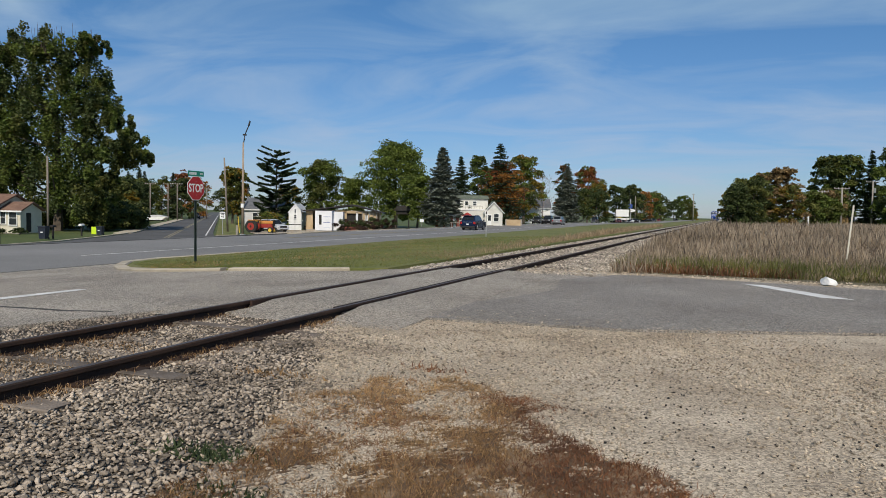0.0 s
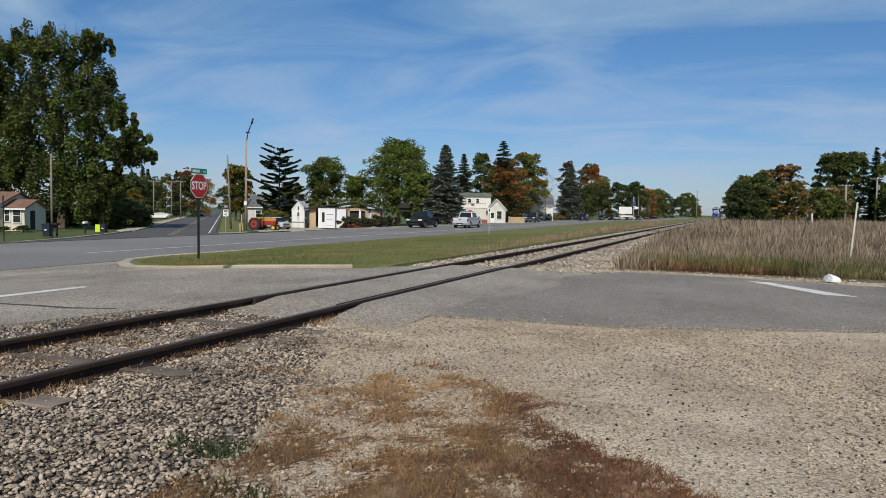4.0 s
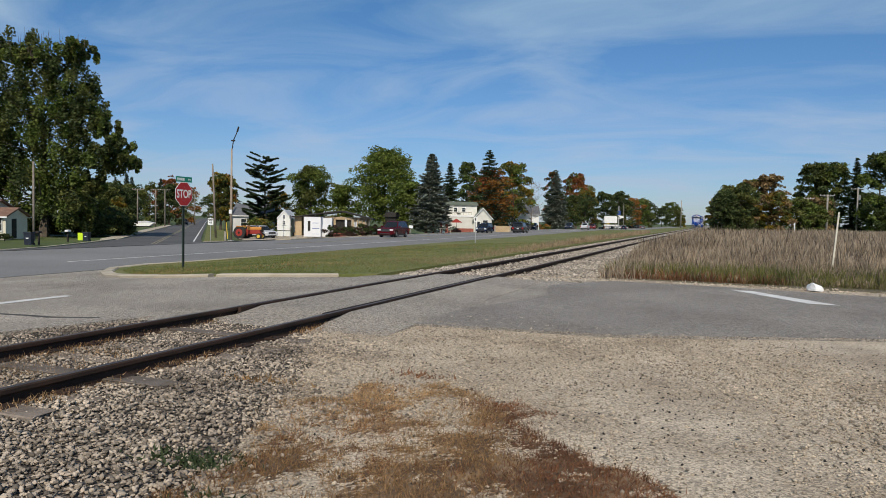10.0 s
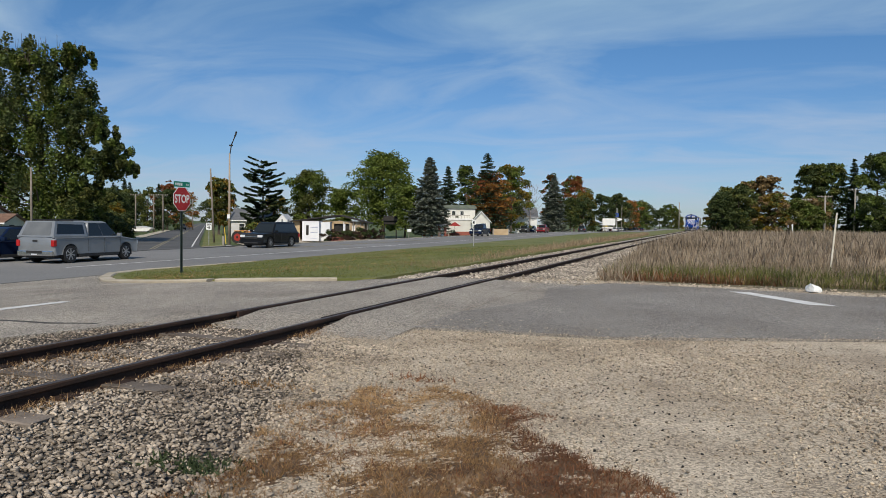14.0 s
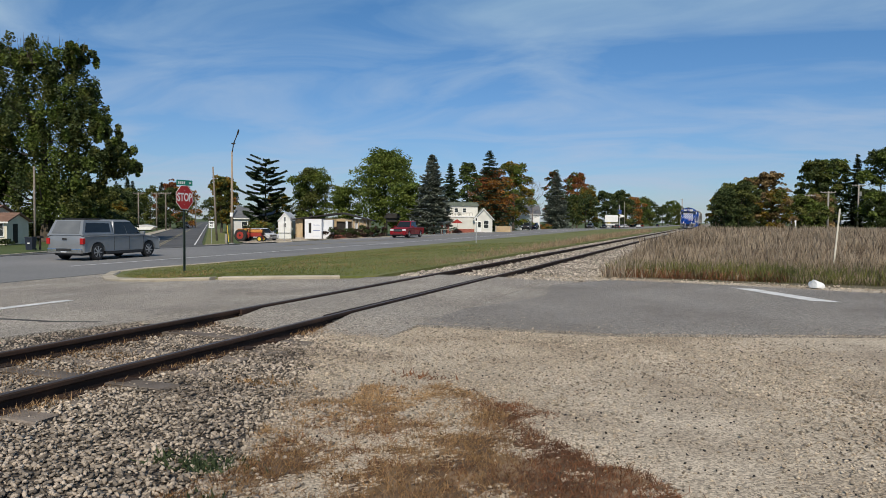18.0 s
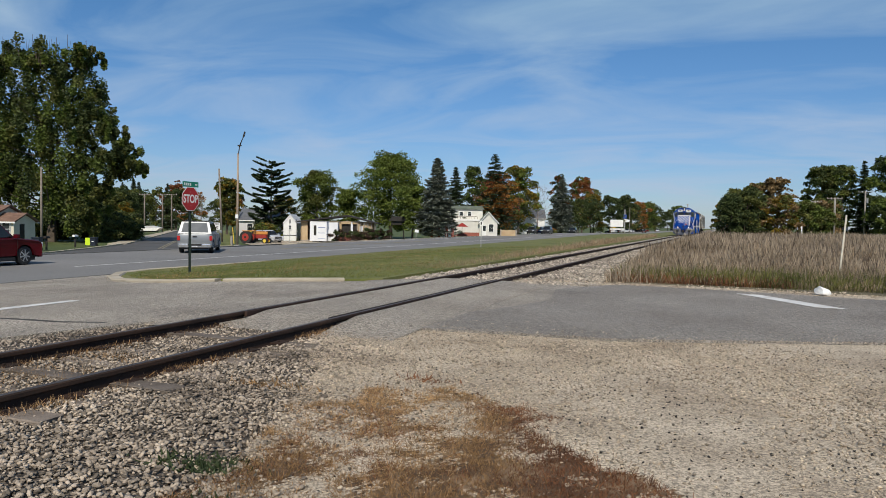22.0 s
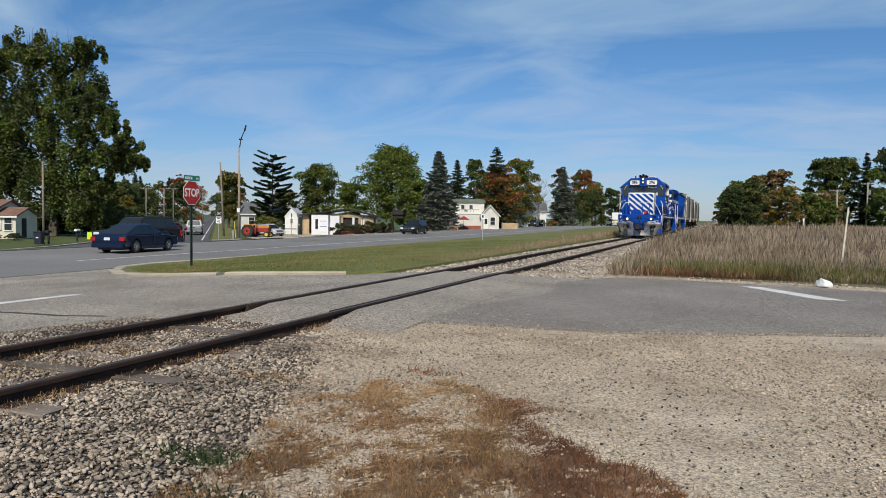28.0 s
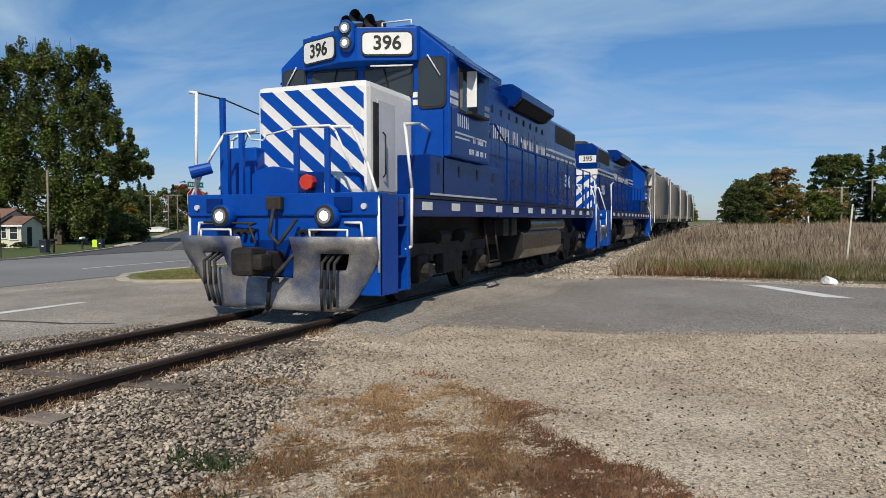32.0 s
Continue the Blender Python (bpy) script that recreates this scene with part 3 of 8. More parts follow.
for side, gap in ((-0.7525, 1), (0.7525, -1)):
    tagged(obj("guard_strip", bx(XC + side + gap * 0.075 - 0.02, XC + side + gap * 0.075 + 0.02, 8.2, 15.8, 0.0, RAIL_Z + 0.002, 0.004), RAIL), "dark steel strip beside the rail at the crossing", "guard rail", kind="structure")

# ---- trees ----
LEAF = {
    "green": leafy("mid_green_leaf", (0.075, 0.112, 0.022), (0.145, 0.180, 0.038)),
    "bright": leafy("bright_green_leaf", (0.100, 0.142, 0.024), (0.185, 0.220, 0.046)),
    "dark": leafy("dark_green_leaf", (0.044, 0.064, 0.022), (0.086, 0.108, 0.034)),
    "olive": leafy("olive_leaf", (0.082, 0.100, 0.026), (0.160, 0.165, 0.044)),
    "tan": leafy("dull_tan_leaf", (0.190, 0.130, 0.055), (0.31, 0.210, 0.098)),
    "yellow": leafy("yellowing_leaf", (0.17, 0.13, 0.018), (0.27, 0.17, 0.024)),
    "orange": leafy("orange_leaf", (0.25, 0.105, 0.028), (0.36, 0.17, 0.040)),
    "red": leafy("red_leaf", (0.20, 0.068, 0.026), (0.28, 0.10, 0.034)),
    "plum": leafy("dark_plum_leaf", (0.040, 0.026, 0.020), (0.085, 0.048, 0.036)),
    "needle": leafy("dark_needle", (0.036, 0.056, 0.026), (0.066, 0.090, 0.040), through=0.1),
    "blue": leafy("grey_green_needle", (0.110, 0.130, 0.100), (0.19, 0.21, 0.165), through=0.1),
}
CARD = (np.array([(-0.5, 0, 0), (0, -0.32, 0.06), (0.5, 0, 0), (0, 0.32, 0.06)], np.float32), np.array([(0, 1, 2, 3)], np.int32))
CARD2 = (np.array([(-0.45, 0.05, 0), (-0.05, -0.42, 0.1), (0.5, 0.1, -0.05), (0.1, 0.4, 0.08)], np.float32), np.array([(0, 1, 2, 3)], np.int32))


def limbs(rng, height, radius, base, count, spread, lean=0.0):
    """Trunk and limbs as tapered tubes; also gives the ends of the limbs."""
    bm = bmesh.new()
    pts = [Vector((lean * k * k * height * 0.2 + rng.uniform(-1, 1) * radius * 0.6 * (k > 0), rng.uniform(-1, 1) * radius * 0.6 * (k > 0), k * height)) for k in (0, 0.2, 0.4, 0.6, 0.8)]
    rad = [radius, radius * 0.8, radius * 0.6, radius * 0.4, radius * 0.2]
    for k in range(4):
        tube(bm, pts[k], pts[k + 1], rad[k], rad[k + 1], 7, False)
    ends = []
    for i in range(count):
        u = rng.uniform(base, 0.95)
        k = min(3, int(u / 0.2))
        s = pts[k].lerp(pts[k + 1], min(1, u / 0.2 - k))
        a = i * 2.4 + rng.uniform(-0.4, 0.4)
        ln = spread * (1.0 - 0.45 * abs(u - 0.5)) * rng.uniform(0.65, 1.0)
        e = s + Vector((math.cos(a) * ln, math.sin(a) * ln, ln * rng.uniform(0.25, 0.7)))
        mid = s.lerp(e, 0.5) + Vector((0, 0, -ln * 0.06))
        r = radius * 0.32 * (1.1 - u)
        tube(bm, s, mid, r, r * 0.7, 5, False)
        tube(bm, mid, e, r * 0.7, r * 0.2, 5, False)
        ends.append((s, mid, e))
    return bm, ends


def broadleaf(name, x, y, h, w, leaves, leaf, label, seed, n=2600, base=0.12, gap=0.5, size=0.5, bark=BARK, clumps=46, top=1.0, depth=1.0):
    """A broad-leaved tree: limbs, and clumps of leaf sprays round them with gaps between. leaves: one or two leaf kinds."""
    x, y, h, w, k = beyond_road(x, y, h, w)
    n, size, clumps = int(n * 3.9), size * 0.64 * k, int(clumps * 2.5)
    rng = np.random.RandomState(seed)
    z0 = float(drop(x, y))
    t = thing(name, label, "tree", pose(x, y, z0 - 0.05))
    bm, ends = limbs(rng, h * 0.92, 0.018 * h + 0.05, 0.18, 14, w * 0.42)
    part("trunk", bm, bark, t)
    # the crown: lobes about the limbs, each ringed with smaller clumps, and shade between them
    lobes = []
    for i in range(max(10, clumps // 5)):
        u = base + (1 - base) * ((i + rng.rand()) / max(10, clumps // 5)) ** 0.8
        prof = (math.sin(math.pi * min(1, (u - base) / (1 - base) * 0.84 + 0.16)) ** 0.6) * top + (1 - top) * (1 - u)
        a, r = i * 2.4 + rng.uniform(-0.5, 0.5), w * 0.5 * prof * math.sqrt(rng.uniform(0.08, 0.80)) * 0.80
        lobes.append((math.cos(a) * r, math.sin(a) * r * depth, min(u, 0.90) * h, w * rng.uniform(0.17, 0.25)))
    cl = []
    for i in range(clumps):
        x0, y0, z1, r = lobes[i % len(lobes)]
        d = rng.normal(size=3)
        d /= np.linalg.norm(d)
        f = r * rng.uniform(0.35, 1.0)
        cl.append((x0 + d[0] * f, y0 + d[1] * f, z1 + (abs(d[2]) - 0.35) * f, w * rng.uniform(0.06, 0.115)))
    cl = np.array(cl)
    cl[:, 2] *= (h - 0.6 * cl[cl[:, 2].argmax(), 3]) / cl[:, 2].max()
    kinds = leaves if isinstance(leaves, (list, tuple)) else [leaves]
    for j, kind in enumerate(kinds):
        mine = cl[j::len(kinds)] if len(kinds) > 1 else cl
        m = n // len(kinds)
        share = mine[:, 3] ** 2
        pick = mine[rng.choice(len(mine), m, p=share / share.sum())]
        d = rng.normal(size=(m, 3))
        d /= np.linalg.norm(d, axis=1)[:, None]
        d[:, 2] = np.where((d[:, 2] < -0.25) & (rng.rand(m) < 0.6), -d[:, 2], d[:, 2])
        rr = pick[:, 3] * (gap + (1 - gap) * rng.rand(m) ** 0.5) * rng.choice([1.0, 1.0, 1.0, 1.3], m)
        p = pick[:, :3] + d * rr[:, None] * (1, 1, 0.72)
        p[:, 2] = np.maximum(p[:, 2], 0.25)
        np.random.seed(seed + j)
        cr = scatter("crown", [CARD, CARD2], p, rng.uniform(0.6, 1.25, m) * size, rng.uniform(0, 6.3, m), LEAF[kind], t, rng.uniform(-1.2, 1.2, (m, 2)))
        cr["kind"] = "stuff"
    return t


def conifer(name, x, y, h, w, leaf, label, seed, n=2400, base=0.05, layers=18, droop=0.25, open_top=0.0, size=0.55, up=0.0):
    """A conifer: a straight stem with whorls of boughs, each carrying needle sprays."""
    x, y, h, w, k = beyond_road(x, y, h, w)
    n, size = int(n * 6.5), size * 0.95 * k
    rng = np.random.RandomState(seed)
    z0 = float(drop(x, y))
    t = thing(name, label, "tree", pose(x, y, z0 - 0.05))
    bm = tube(bmesh.new(), (0, 0, 0), (0, 0, h * 0.98), 0.012 * h + 0.06, 0.02, 7)
    P, S, T, L = [], [], [], []
    layers = layers if open_top else int(layers * 2.2)
    for k in range(layers):
        for b in range(6):
            u = base + (1 - base) * min(0.99, max(0, (k + rng.uniform(-0.6, 0.6) * (0.4 if open_top else 1)) / layers))
            reach = 0.5 * w * (1 - u) ** 0.68 * rng.uniform(0.75, 1.12) + 0.10
            if open_top:
                reach = 0.5 * w * (math.sin(math.pi * (0.14 + 0.62 * (1 - u))) ** 0.8) * rng.choice([0.55, 0.8, 1.0, 1.2])
            a = b * 6.2832 / 6 + k * 0.9 + rng.uniform(-0.45, 0.45)
            r1 = reach * rng.uniform(0.75, 1.1)
            tip = Vector((math.cos(a) * r1, math.sin(a) * r1, u * h - r1 * droop + r1 * up * rng.uniform(0.0, 2.0)))
            tube(bm, (0, 0, u * h), tip, 0.012 * h * 0.3 * (1.1 - u) + 0.015, 0.01, 4, False)
            m = max(3, int(n / layers / 4.5 * (0.5 + r1 / (0.5 * w))))
            f = rng.uniform(0.12 if not open_top else 0.35, 1.04, m)
            side = rng.normal(0, 0.30 if not open_top else 0.16, m) * r1 * (1.15 - f)
            P.append(np.stack([math.cos(a) * r1 * f - math.sin(a) * side, math.sin(a) * r1 * f + math.cos(a) * side, u * h + (tip.z - u * h) * f + rng.normal(0, 0.05, m) * size * 2 + (f ** 3) * r1 * (0.12 if not open_top else 0.03)], 1))
            q = rng.uniform(0.7, 1.3, m) * size * (0.55 + 0.45 * (1 - u))
            S.append(np.stack([q * 1.3, q * 0.6, q], 1))
            T.append(a + rng.normal(0, 0.5, m))
            L.append(rng.normal(0, 0.35, (m, 2)))
    part("trunk", bm, BARK, t)
    np.random.seed(seed)
    fo = scatter("foliage", [CARD, CARD2], np.concatenate(P), np.concatenate(S), np.concatenate(T), LEAF[leaf], t, np.concatenate(L))
    fo["kind"] = "stuff"
    return t


# the cottonwood: lobes (across, height, radius) with smaller clumps on each
big = thing("cottonwood_tree", "tall full-leaved cottonwood behind a small house", "tree", pose(-72.9, 59.7, -1.42))
rng = np.random.RandomState(5)
bm, ends = limbs(rng, 20.5, 0.55, 0.15, 26, 6.5)
part("trunk", bm, BARK, big)
LOBES = ((-5.4, 20.6, 2.5), (-1.4, 20.8, 2.4), (2.3, 20.2, 2.3), (4.4, 21.4, 1.2), (-4.1, 16.8, 3.1), (0.6, 16.8, 3.2), (4.2, 16.8, 2.5), (6.0, 14.2, 1.9), (-4.7, 12.5, 3.2), (0.0, 12.5, 3.4), (4.0, 12.2, 3.1), (7.4, 12.7, 1.3), (8.6, 10.6, 1.3), (9.8, 8.9, 0.9), (7.0, 9.0, 2.0),
         (-4.7, 8.2, 3.2), (-0.4, 8.2, 3.4), (3.6, 8.2, 2.9), (5.4, 6.2, 1.5), (-5.4, 4.8, 3.0), (-1.4, 4.5, 3.2), (2.6, 4.2, 3.0), (4.4, 2.8, 2.2), (-8.6, 13.5, 3.2), (-8.6, 18.5, 2.6), (-8.6, 7.0, 3.2))
spots = []
for u_, z_, r_ in LOBES:
    for k in range(34):
        d = rng.normal(size=3)
        d /= np.linalg.norm(d)
        o = d * r_ * rng.uniform(0.3, 0.92) * (0.95, 0.95, 1.15)
        v_ = rng.uniform(-1, 1) * 2.6
        spots.append((0.928 * (u_ + o[0]) - 0.373 * (v_ + o[1]), 0.373 * (u_ + o[0]) + 0.928 * (v_ + o[1]), z_ + o[2], r_ * rng.uniform(0.16, 0.34)))
spots = np.array(spots)
for j, (kind, m) in enumerate((("dark", 40000), ("olive", 30000), ("green", 34000))):
    pick = spots[j::3][rng.randint(0, len(spots[j::3]), m)]
    d = rng.normal(size=(m, 3))
    d /= np.linalg.norm(d, axis=1)[:, None]
    p = pick[:, :3] + d * (pick[:, 3] * (0.25 + 0.9 * rng.rand(m) ** 0.6))[:, None] * (0.85, 0.85, 1.35)
    p[:, 2] = np.maximum(p[:, 2], 0.3)
    np.random.seed(700 + j)
    scatter("crown", [CARD, CARD2], p, rng.uniform(0.20, 0.42, m), rng.uniform(0, 6.3, m), LEAF[kind], big, rng.uniform(-1.2, 1.2, (m, 2)))["kind"] = "stuff"
bm = bmesh.new()
for k in range(46):
    u_ = rng.uniform(-5.5, 5.0)
    tube(bm, (0.928 * u_, 0.373 * u_, rng.uniform(19.5, 21.5)), (0.928 * u_ * 1.06 + rng.uniform(-0.8, 0.8), 0.373 * u_ * 1.06 + rng.uniform(-0.6, 0.6), rng.uniform(21.8, 24.0)), 0.05, 0.012, 4, False)
part("dead_treetop", bm, BARK, big, "dead bare twigs above the crown")["kind"] = "stuff"
broadleaf("shade_tree", -84.4, 57.3, 19.5, 15, ["dark", "olive"], None, "tall dark green tree beside the cottonwood", 4, n=5200, size=0.8, clumps=70)
for k, (x, y, h, w) in enumerate(((-77.9, 73.5, 3.6, 6.5), (-71.4, 68.9, 2.6, 5), (-84.6, 80.9, 4.0, 7), (-76.5, 62.5, 3.6, 7.5), (-71.0, 64.8, 2.8, 6), (-81.0, 59.5, 4.2, 8))):
    broadleaf("lilac_bush", x, y, h, w, ["dark", "olive"], None, "dense dark bush at the street side", 20 + k, n=1900, base=0.02, size=0.5)
side = [(-148.3, 143.2, 11, 10, "olive"), (-138.7, 138.1, 9.5, 9, "dark"), (-135.4, 148.5, 11, 9, "dark"), (-110.2, 103.5, 8, 9, "olive"), (-101.7, 98.5, 5.8, 4.5, ["olive", "yellow"]), (-122.9, 117.5, 10, 9, "dark"), (-158.6, 174.0, 15, 11, "red"),
        (-151.2, 171.2, 13, 10, "orange"), (-167.2, 174.7, 13, 10, "olive"), (-178.1, 164.9, 12, 12, "dark"), (-97.6, 87.5, 6.5, 7, "dark"), (-201.1, 204.4, 14, 14, "dark"), (-216.7, 248.5, 13, 12, "olive"), (-224.1, 271.6, 12, 12, "dark"), (-188.5, 187.2, 13, 12, "green")]
for k, (x, y, h, w, c) in enumerate(side):
    broadleaf("street_tree", x, y, h, w, c, None, {"red": "red-leaved maple", "orange": "orange autumn maple"}.get(c if isinstance(c, str) else "", "green tree") + " along the side street", 40 + k, n=1300, base=0.06, size=0.75, clumps=30)
for k, (x, y, h) in enumerate(((-143.9, 154.6, 13.0), (-180.0, 178.0, 16.5), (-172.6, 170.9, 15.5), (-159.9, 160.2, 14), (-188.0, 176.0, 17), (-166.0, 160.0, 14), (-196.0, 176.0, 17))):
    conifer("spruce_tree", x, y, h, 5.5, "needle", "dark pointed spruce along the side street", 60 + k, n=700)
broadleaf("autumn_tree", -90.2, 112.8, 11.2, 6.6, ["olive", "olive", "yellow"], None, "olive and yellow autumn tree by the street", 70, n=2200, size=0.6)
broadleaf("autumn_tree", -96.4, 122.4, 11.5, 6.8, ["olive", "orange", "dark"], None, "dull bronze autumn tree by the street", 71, n=1600, size=0.65)
conifer("white_pine", -70.6, 99.7, 13.2, 7.6, "needle", "open-branched dark white pine", 72, n=6000, base=0.08, layers=17, droop=-0.02, open_top=1.0, size=0.50, up=0.22)
broadleaf("garden_tree", -70.0, 113.3, 12.4, 9.5, ["green", "olive", "bright"], None, "leafy green tree turning yellow behind a shed", 73, n=3800, size=0.55, clumps=60)
broadleaf("garden_tree", -75.7, 110.3, 7.5, 6.0, ["yellow", "olive"], None, "small yellow-bronze autumn tree", 74, n=1400, size=0.5)
conifer("spruce_tree", -76.3, 121.1, 13.0, 5.0, "needle", "dark spruce behind garden trees", 75, n=900)
broadleaf("garden_tree", -64.4, 115.9, 9.2, 8.5, ["green", "bright"], None, "rounded green tree behind a long shed", 76, n=2600, size=0.55)
broadleaf("garden_tree", -55.6, 114.8, 15.6, 13.5, ["bright", "green", "bright"], None, "large bright green tree behind a shed", 77, n=6800, size=0.58, clumps=95, base=0.14)
broadleaf("garden_tree", -48.4, 108.4, 9.0, 8.0, ["bright", "green"], None, "green tree beside the roadside sign", 78, n=2200, size=0.55)
conifer("blue_spruce", -43.7, 107.9, 13.4, 8.0, "blue", "grey-green spruce at the roadside", 79, n=3600, droop=0.12, layers=22, size=0.55)
conifer("spruce_tree", -45.1, 120.2, 13.0, 5.5, "needle", "dark spruce behind a shop", 80, n=1100)
broadleaf("garden_tree", -43.8, 126.2, 13.3, 6.2, ["dark", "green"], None, "narrow green poplar behind a shop", 81, n=1500, size=0.6)
conifer("spruce_tree", -46.3, 147.7, 18.0, 13.0, "needle", "tall dark spruce above a maple", 82, n=2400)
broadleaf("maple_tree", -38.9, 125.0, 11.6, 10.8, ["orange", "orange", "red"], None, "maple turning orange-red beside a shop", 83, n=3600, size=0.5, clumps=60)
broadleaf("maple_tree", -38.7, 140.3, 14.0, 9.0, ["bright", "yellow", "olive"], None, "tall maple turning yellow-green", 84, n=2900, size=0.58)
conifer("spruce_tree", -35.7, 168.3, 13.9, 8.8, "blue", "broad grey-green spruce by the road", 85, n=2800, droop=0.15)
broadleaf("garden_tree", -53.0, 243.8, 20.9, 8.1, ["red", "dark"], None, "dark reddish tree behind a spruce", 86, n=1500, size=0.7)
broadleaf("maple_tree", -60.8, 331.5, 26.5, 16.8, ["red", "orange", "olive"], None, "large red and orange maple", 87, n=3400, size=1.1)
broadleaf("maple_tree", -32.9, 197.0, 11.6, 8.6, ["yellow", "olive"], None, "golden yellow maple by the road", 88, n=2200, size=0.65)
broadleaf("maple_tree", -35.9, 190.6, 9.5, 7.0, ["olive", "dark"], None, "olive green tree by the road", 89, n=1300, size=0.65)
# the bare tree
rng = np.random.RandomState(7)
t = thing("bare_tree", "leafless grey tree with fine branches", "tree", pose(-45.3, 182.9, -1.3))
bm, ends = limbs(rng, 14.5, 0.2, 0.2, 34, 3.4)
for s, mid, e in ends:
    for q in range(4):
        o = mid.lerp(e, rng.uniform(0, 1))
        tube(bm, o, o + Vector((rng.uniform(-0.9, 0.9), rng.uniform(-0.9, 0.9), rng.uniform(0.5, 1.6))), 0.03, 0.008, 4, False)
part("trunk", bm, surf("grey_bark", (0.17, 0.15, 0.14), (0.28, 0.25, 0.23), 2, fine=14, bump=0.6), t)
far = [(-34.1, 238.2, 12.5, 10, "dark"), (-30.3, 250.4, 12, 10, "olive"), (-33.3, 265.9, 14, 11, "dark"), (-30.8, 290.3, 12, 11, "orange"), (-28.8, 310.3, 12.6, 12, "olive"), (-27.8, 332.5, 12, 12, "dark"), (-33.2, 343.5, 13, 13, "green"), (-25.5, 382.5, 10, 11, "dark"),
       (-23.4, 421.4, 14, 12, "green"), (-20.5, 427.0, 13, 10, "olive"), (-18.2, 412.6, 9, 8, "olive"), (-45.4, 265.9, 13, 12, "dark"), (-51.9, 243.8, 14, 12, "dark"), (-58.4, 221.8, 13, 12, "olive"), (-55.8, 199.7, 12, 12, "dark"), (-42.9, 365.6, 15, 15, "dark"), (-17.6, 438.2, 5.5, 5, "yellow")]
for k, (x, y, h, w, c) in enumerate(far):
    broadleaf("roadside_tree", x, y, h, w, c, None, "distant " + {"orange": "orange autumn", "yellow": "yellow"}.get(c, "green") + " tree beside the highway", 110 + k, n=1000, base=0.05, size=0.95, clumps=26)
# clump and tall trees beyond the field
right = [(1.5, 108.8, 7.2, 6.2, ["dark", "dark"], 2600), (3.6, 112.3, 8.4, 6.5, ["dark", "olive"], 2400), (2.2, 117.8, 8.6, 6, ["olive", "dark"], 1500), (0.2, 115.4, 6.2, 3.4, ["olive", "yellow"], 900), (5.2, 121.0, 9.6, 5.6, ["tan", "olive"], 1300),
         (8.2, 121.4, 10.8, 5.6, ["tan", "tan"], 900), (8.4, 115.8, 7.4, 6.6, ["yellow", "olive", "tan"], 2200), (12.2, 119.3, 6.6, 6.2, ["olive", "green"], 1800), (14.8, 124.9, 5.2, 5.0, ["green", "olive"], 1200),
         (17.5, 142.8, 7.4, 6.0, ["tan", "olive"], 1300), (19.7, 167.3, 15.8, 8.6, ["olive", "dark", "green"], 3400), (23.9, 170.8, 16.2, 8.0, ["green", "olive", "dark"], 2600), (31.0, 163.4, 17.4, 9.5, ["green", "dark"], 3400),
         (38.1, 159.3, 17.5, 10.5, ["dark", "green"], 3000), (23.0, 184.1, 10, 9, ["dark", "olive"], 1200), (45.8, 157.4, 17, 11, ["dark", "green"], 1600), (29.1, 155.5, 8.0, 7, ["dark", "green"], 1400), (34.0, 153.5, 7.0, 7, ["dark", "olive"], 1200)]
for k, (x, y, h, w, c, n) in enumerate(right):
    h, w = (h * 0.88, w * 0.95) if y < 130 else (h * 0.94, w * 1.14)
    broadleaf("field_tree", x, y, h, w, c, None, {"dark": "dense dark green", "olive": "olive autumn", "orange": "thin rusty orange", "tan": "thin dull tan", "yellow": "yellowing", "green": "green"}[c[0]] + " tree beyond the field", 140 + k, n=n, base=0.03, size=0.5 if y < 120 else 0.72, clumps=44)
conifer("spruce_tree", 27.2, 166.5, 16.0, 5.2, "needle", "dark spruce among tall trees beyond the field", 170, n=1500)

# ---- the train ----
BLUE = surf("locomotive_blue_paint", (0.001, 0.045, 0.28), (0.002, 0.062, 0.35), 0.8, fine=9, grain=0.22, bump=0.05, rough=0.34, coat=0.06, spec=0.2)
# the locomotive blue again, darkened: shade of the side faces painted into the colour
SHADEBLUE = surf("glossy_shaded_blue_paint", (0.0006, 0.017, 0.125), (0.0012, 0.027, 0.175), 0.9, fine=5, grain=0.3, bump=0.10, rough=0.22, coat=0.05, spec=0.16)
OFFWHITE = surf("cream_white_paint", (0.66, 0.65, 0.62), (0.76, 0.75, 0.72), 1.2, fine=16, grain=0.1, bump=0.08, rough=0.45)
PALEGREY = surf("pale_grey_paint", (0.50, 0.50, 0.51), (0.60, 0.60, 0.60), 1.2, fine=16, grain=0.1, bump=0.06, rough=0.45)
PLOW = surf("scuffed_plow_steel", (0.045, 0.075, 0.17), (0.40, 0.37, 0.33), 2.6, fine=55, grain=0.55, bump=0.25, rough=0.36, metal=0.45, third=(0.20, 0.20, 0.215), pos=(0.30, 0.72))
TANK = surf("oily_black_steel", (0.012, 0.012, 0.013), (0.045, 0.042, 0.04), 1.1, fine=12, grain=0.35, bump=0.12, rough=0.22, metal=0.2, spec=0.6)
GRIME = surf("oily_truck_grime", (0.010, 0.008, 0.007), (0.040, 0.032, 0.026), 2.5, fine=20, grain=0.4, bump=0.5, rough=0.8)
HOPGREY = surf("weathered_hopper_grey", (0.105, 0.096, 0.078), (0.19, 0.173, 0.145), 0.5, fine=7, grain=0.2, bump=0.08, rough=0.7)
LAMPON = glow("lit_lamp_bulb", (1.0, 0.84, 0.62), 2.5)
SILVER_LENS = surf("silvered_lamp_lens", (0.45, 0.44, 0.42), (0.62, 0.60, 0.57), 9, fine=40, grain=0.3, metal=0.85, rough=0.22, bump=0.4, dist=0.01)
LAMPDIM = glow("warm_lamp_lens", (0.9, 0.62, 0.40), 1.2)
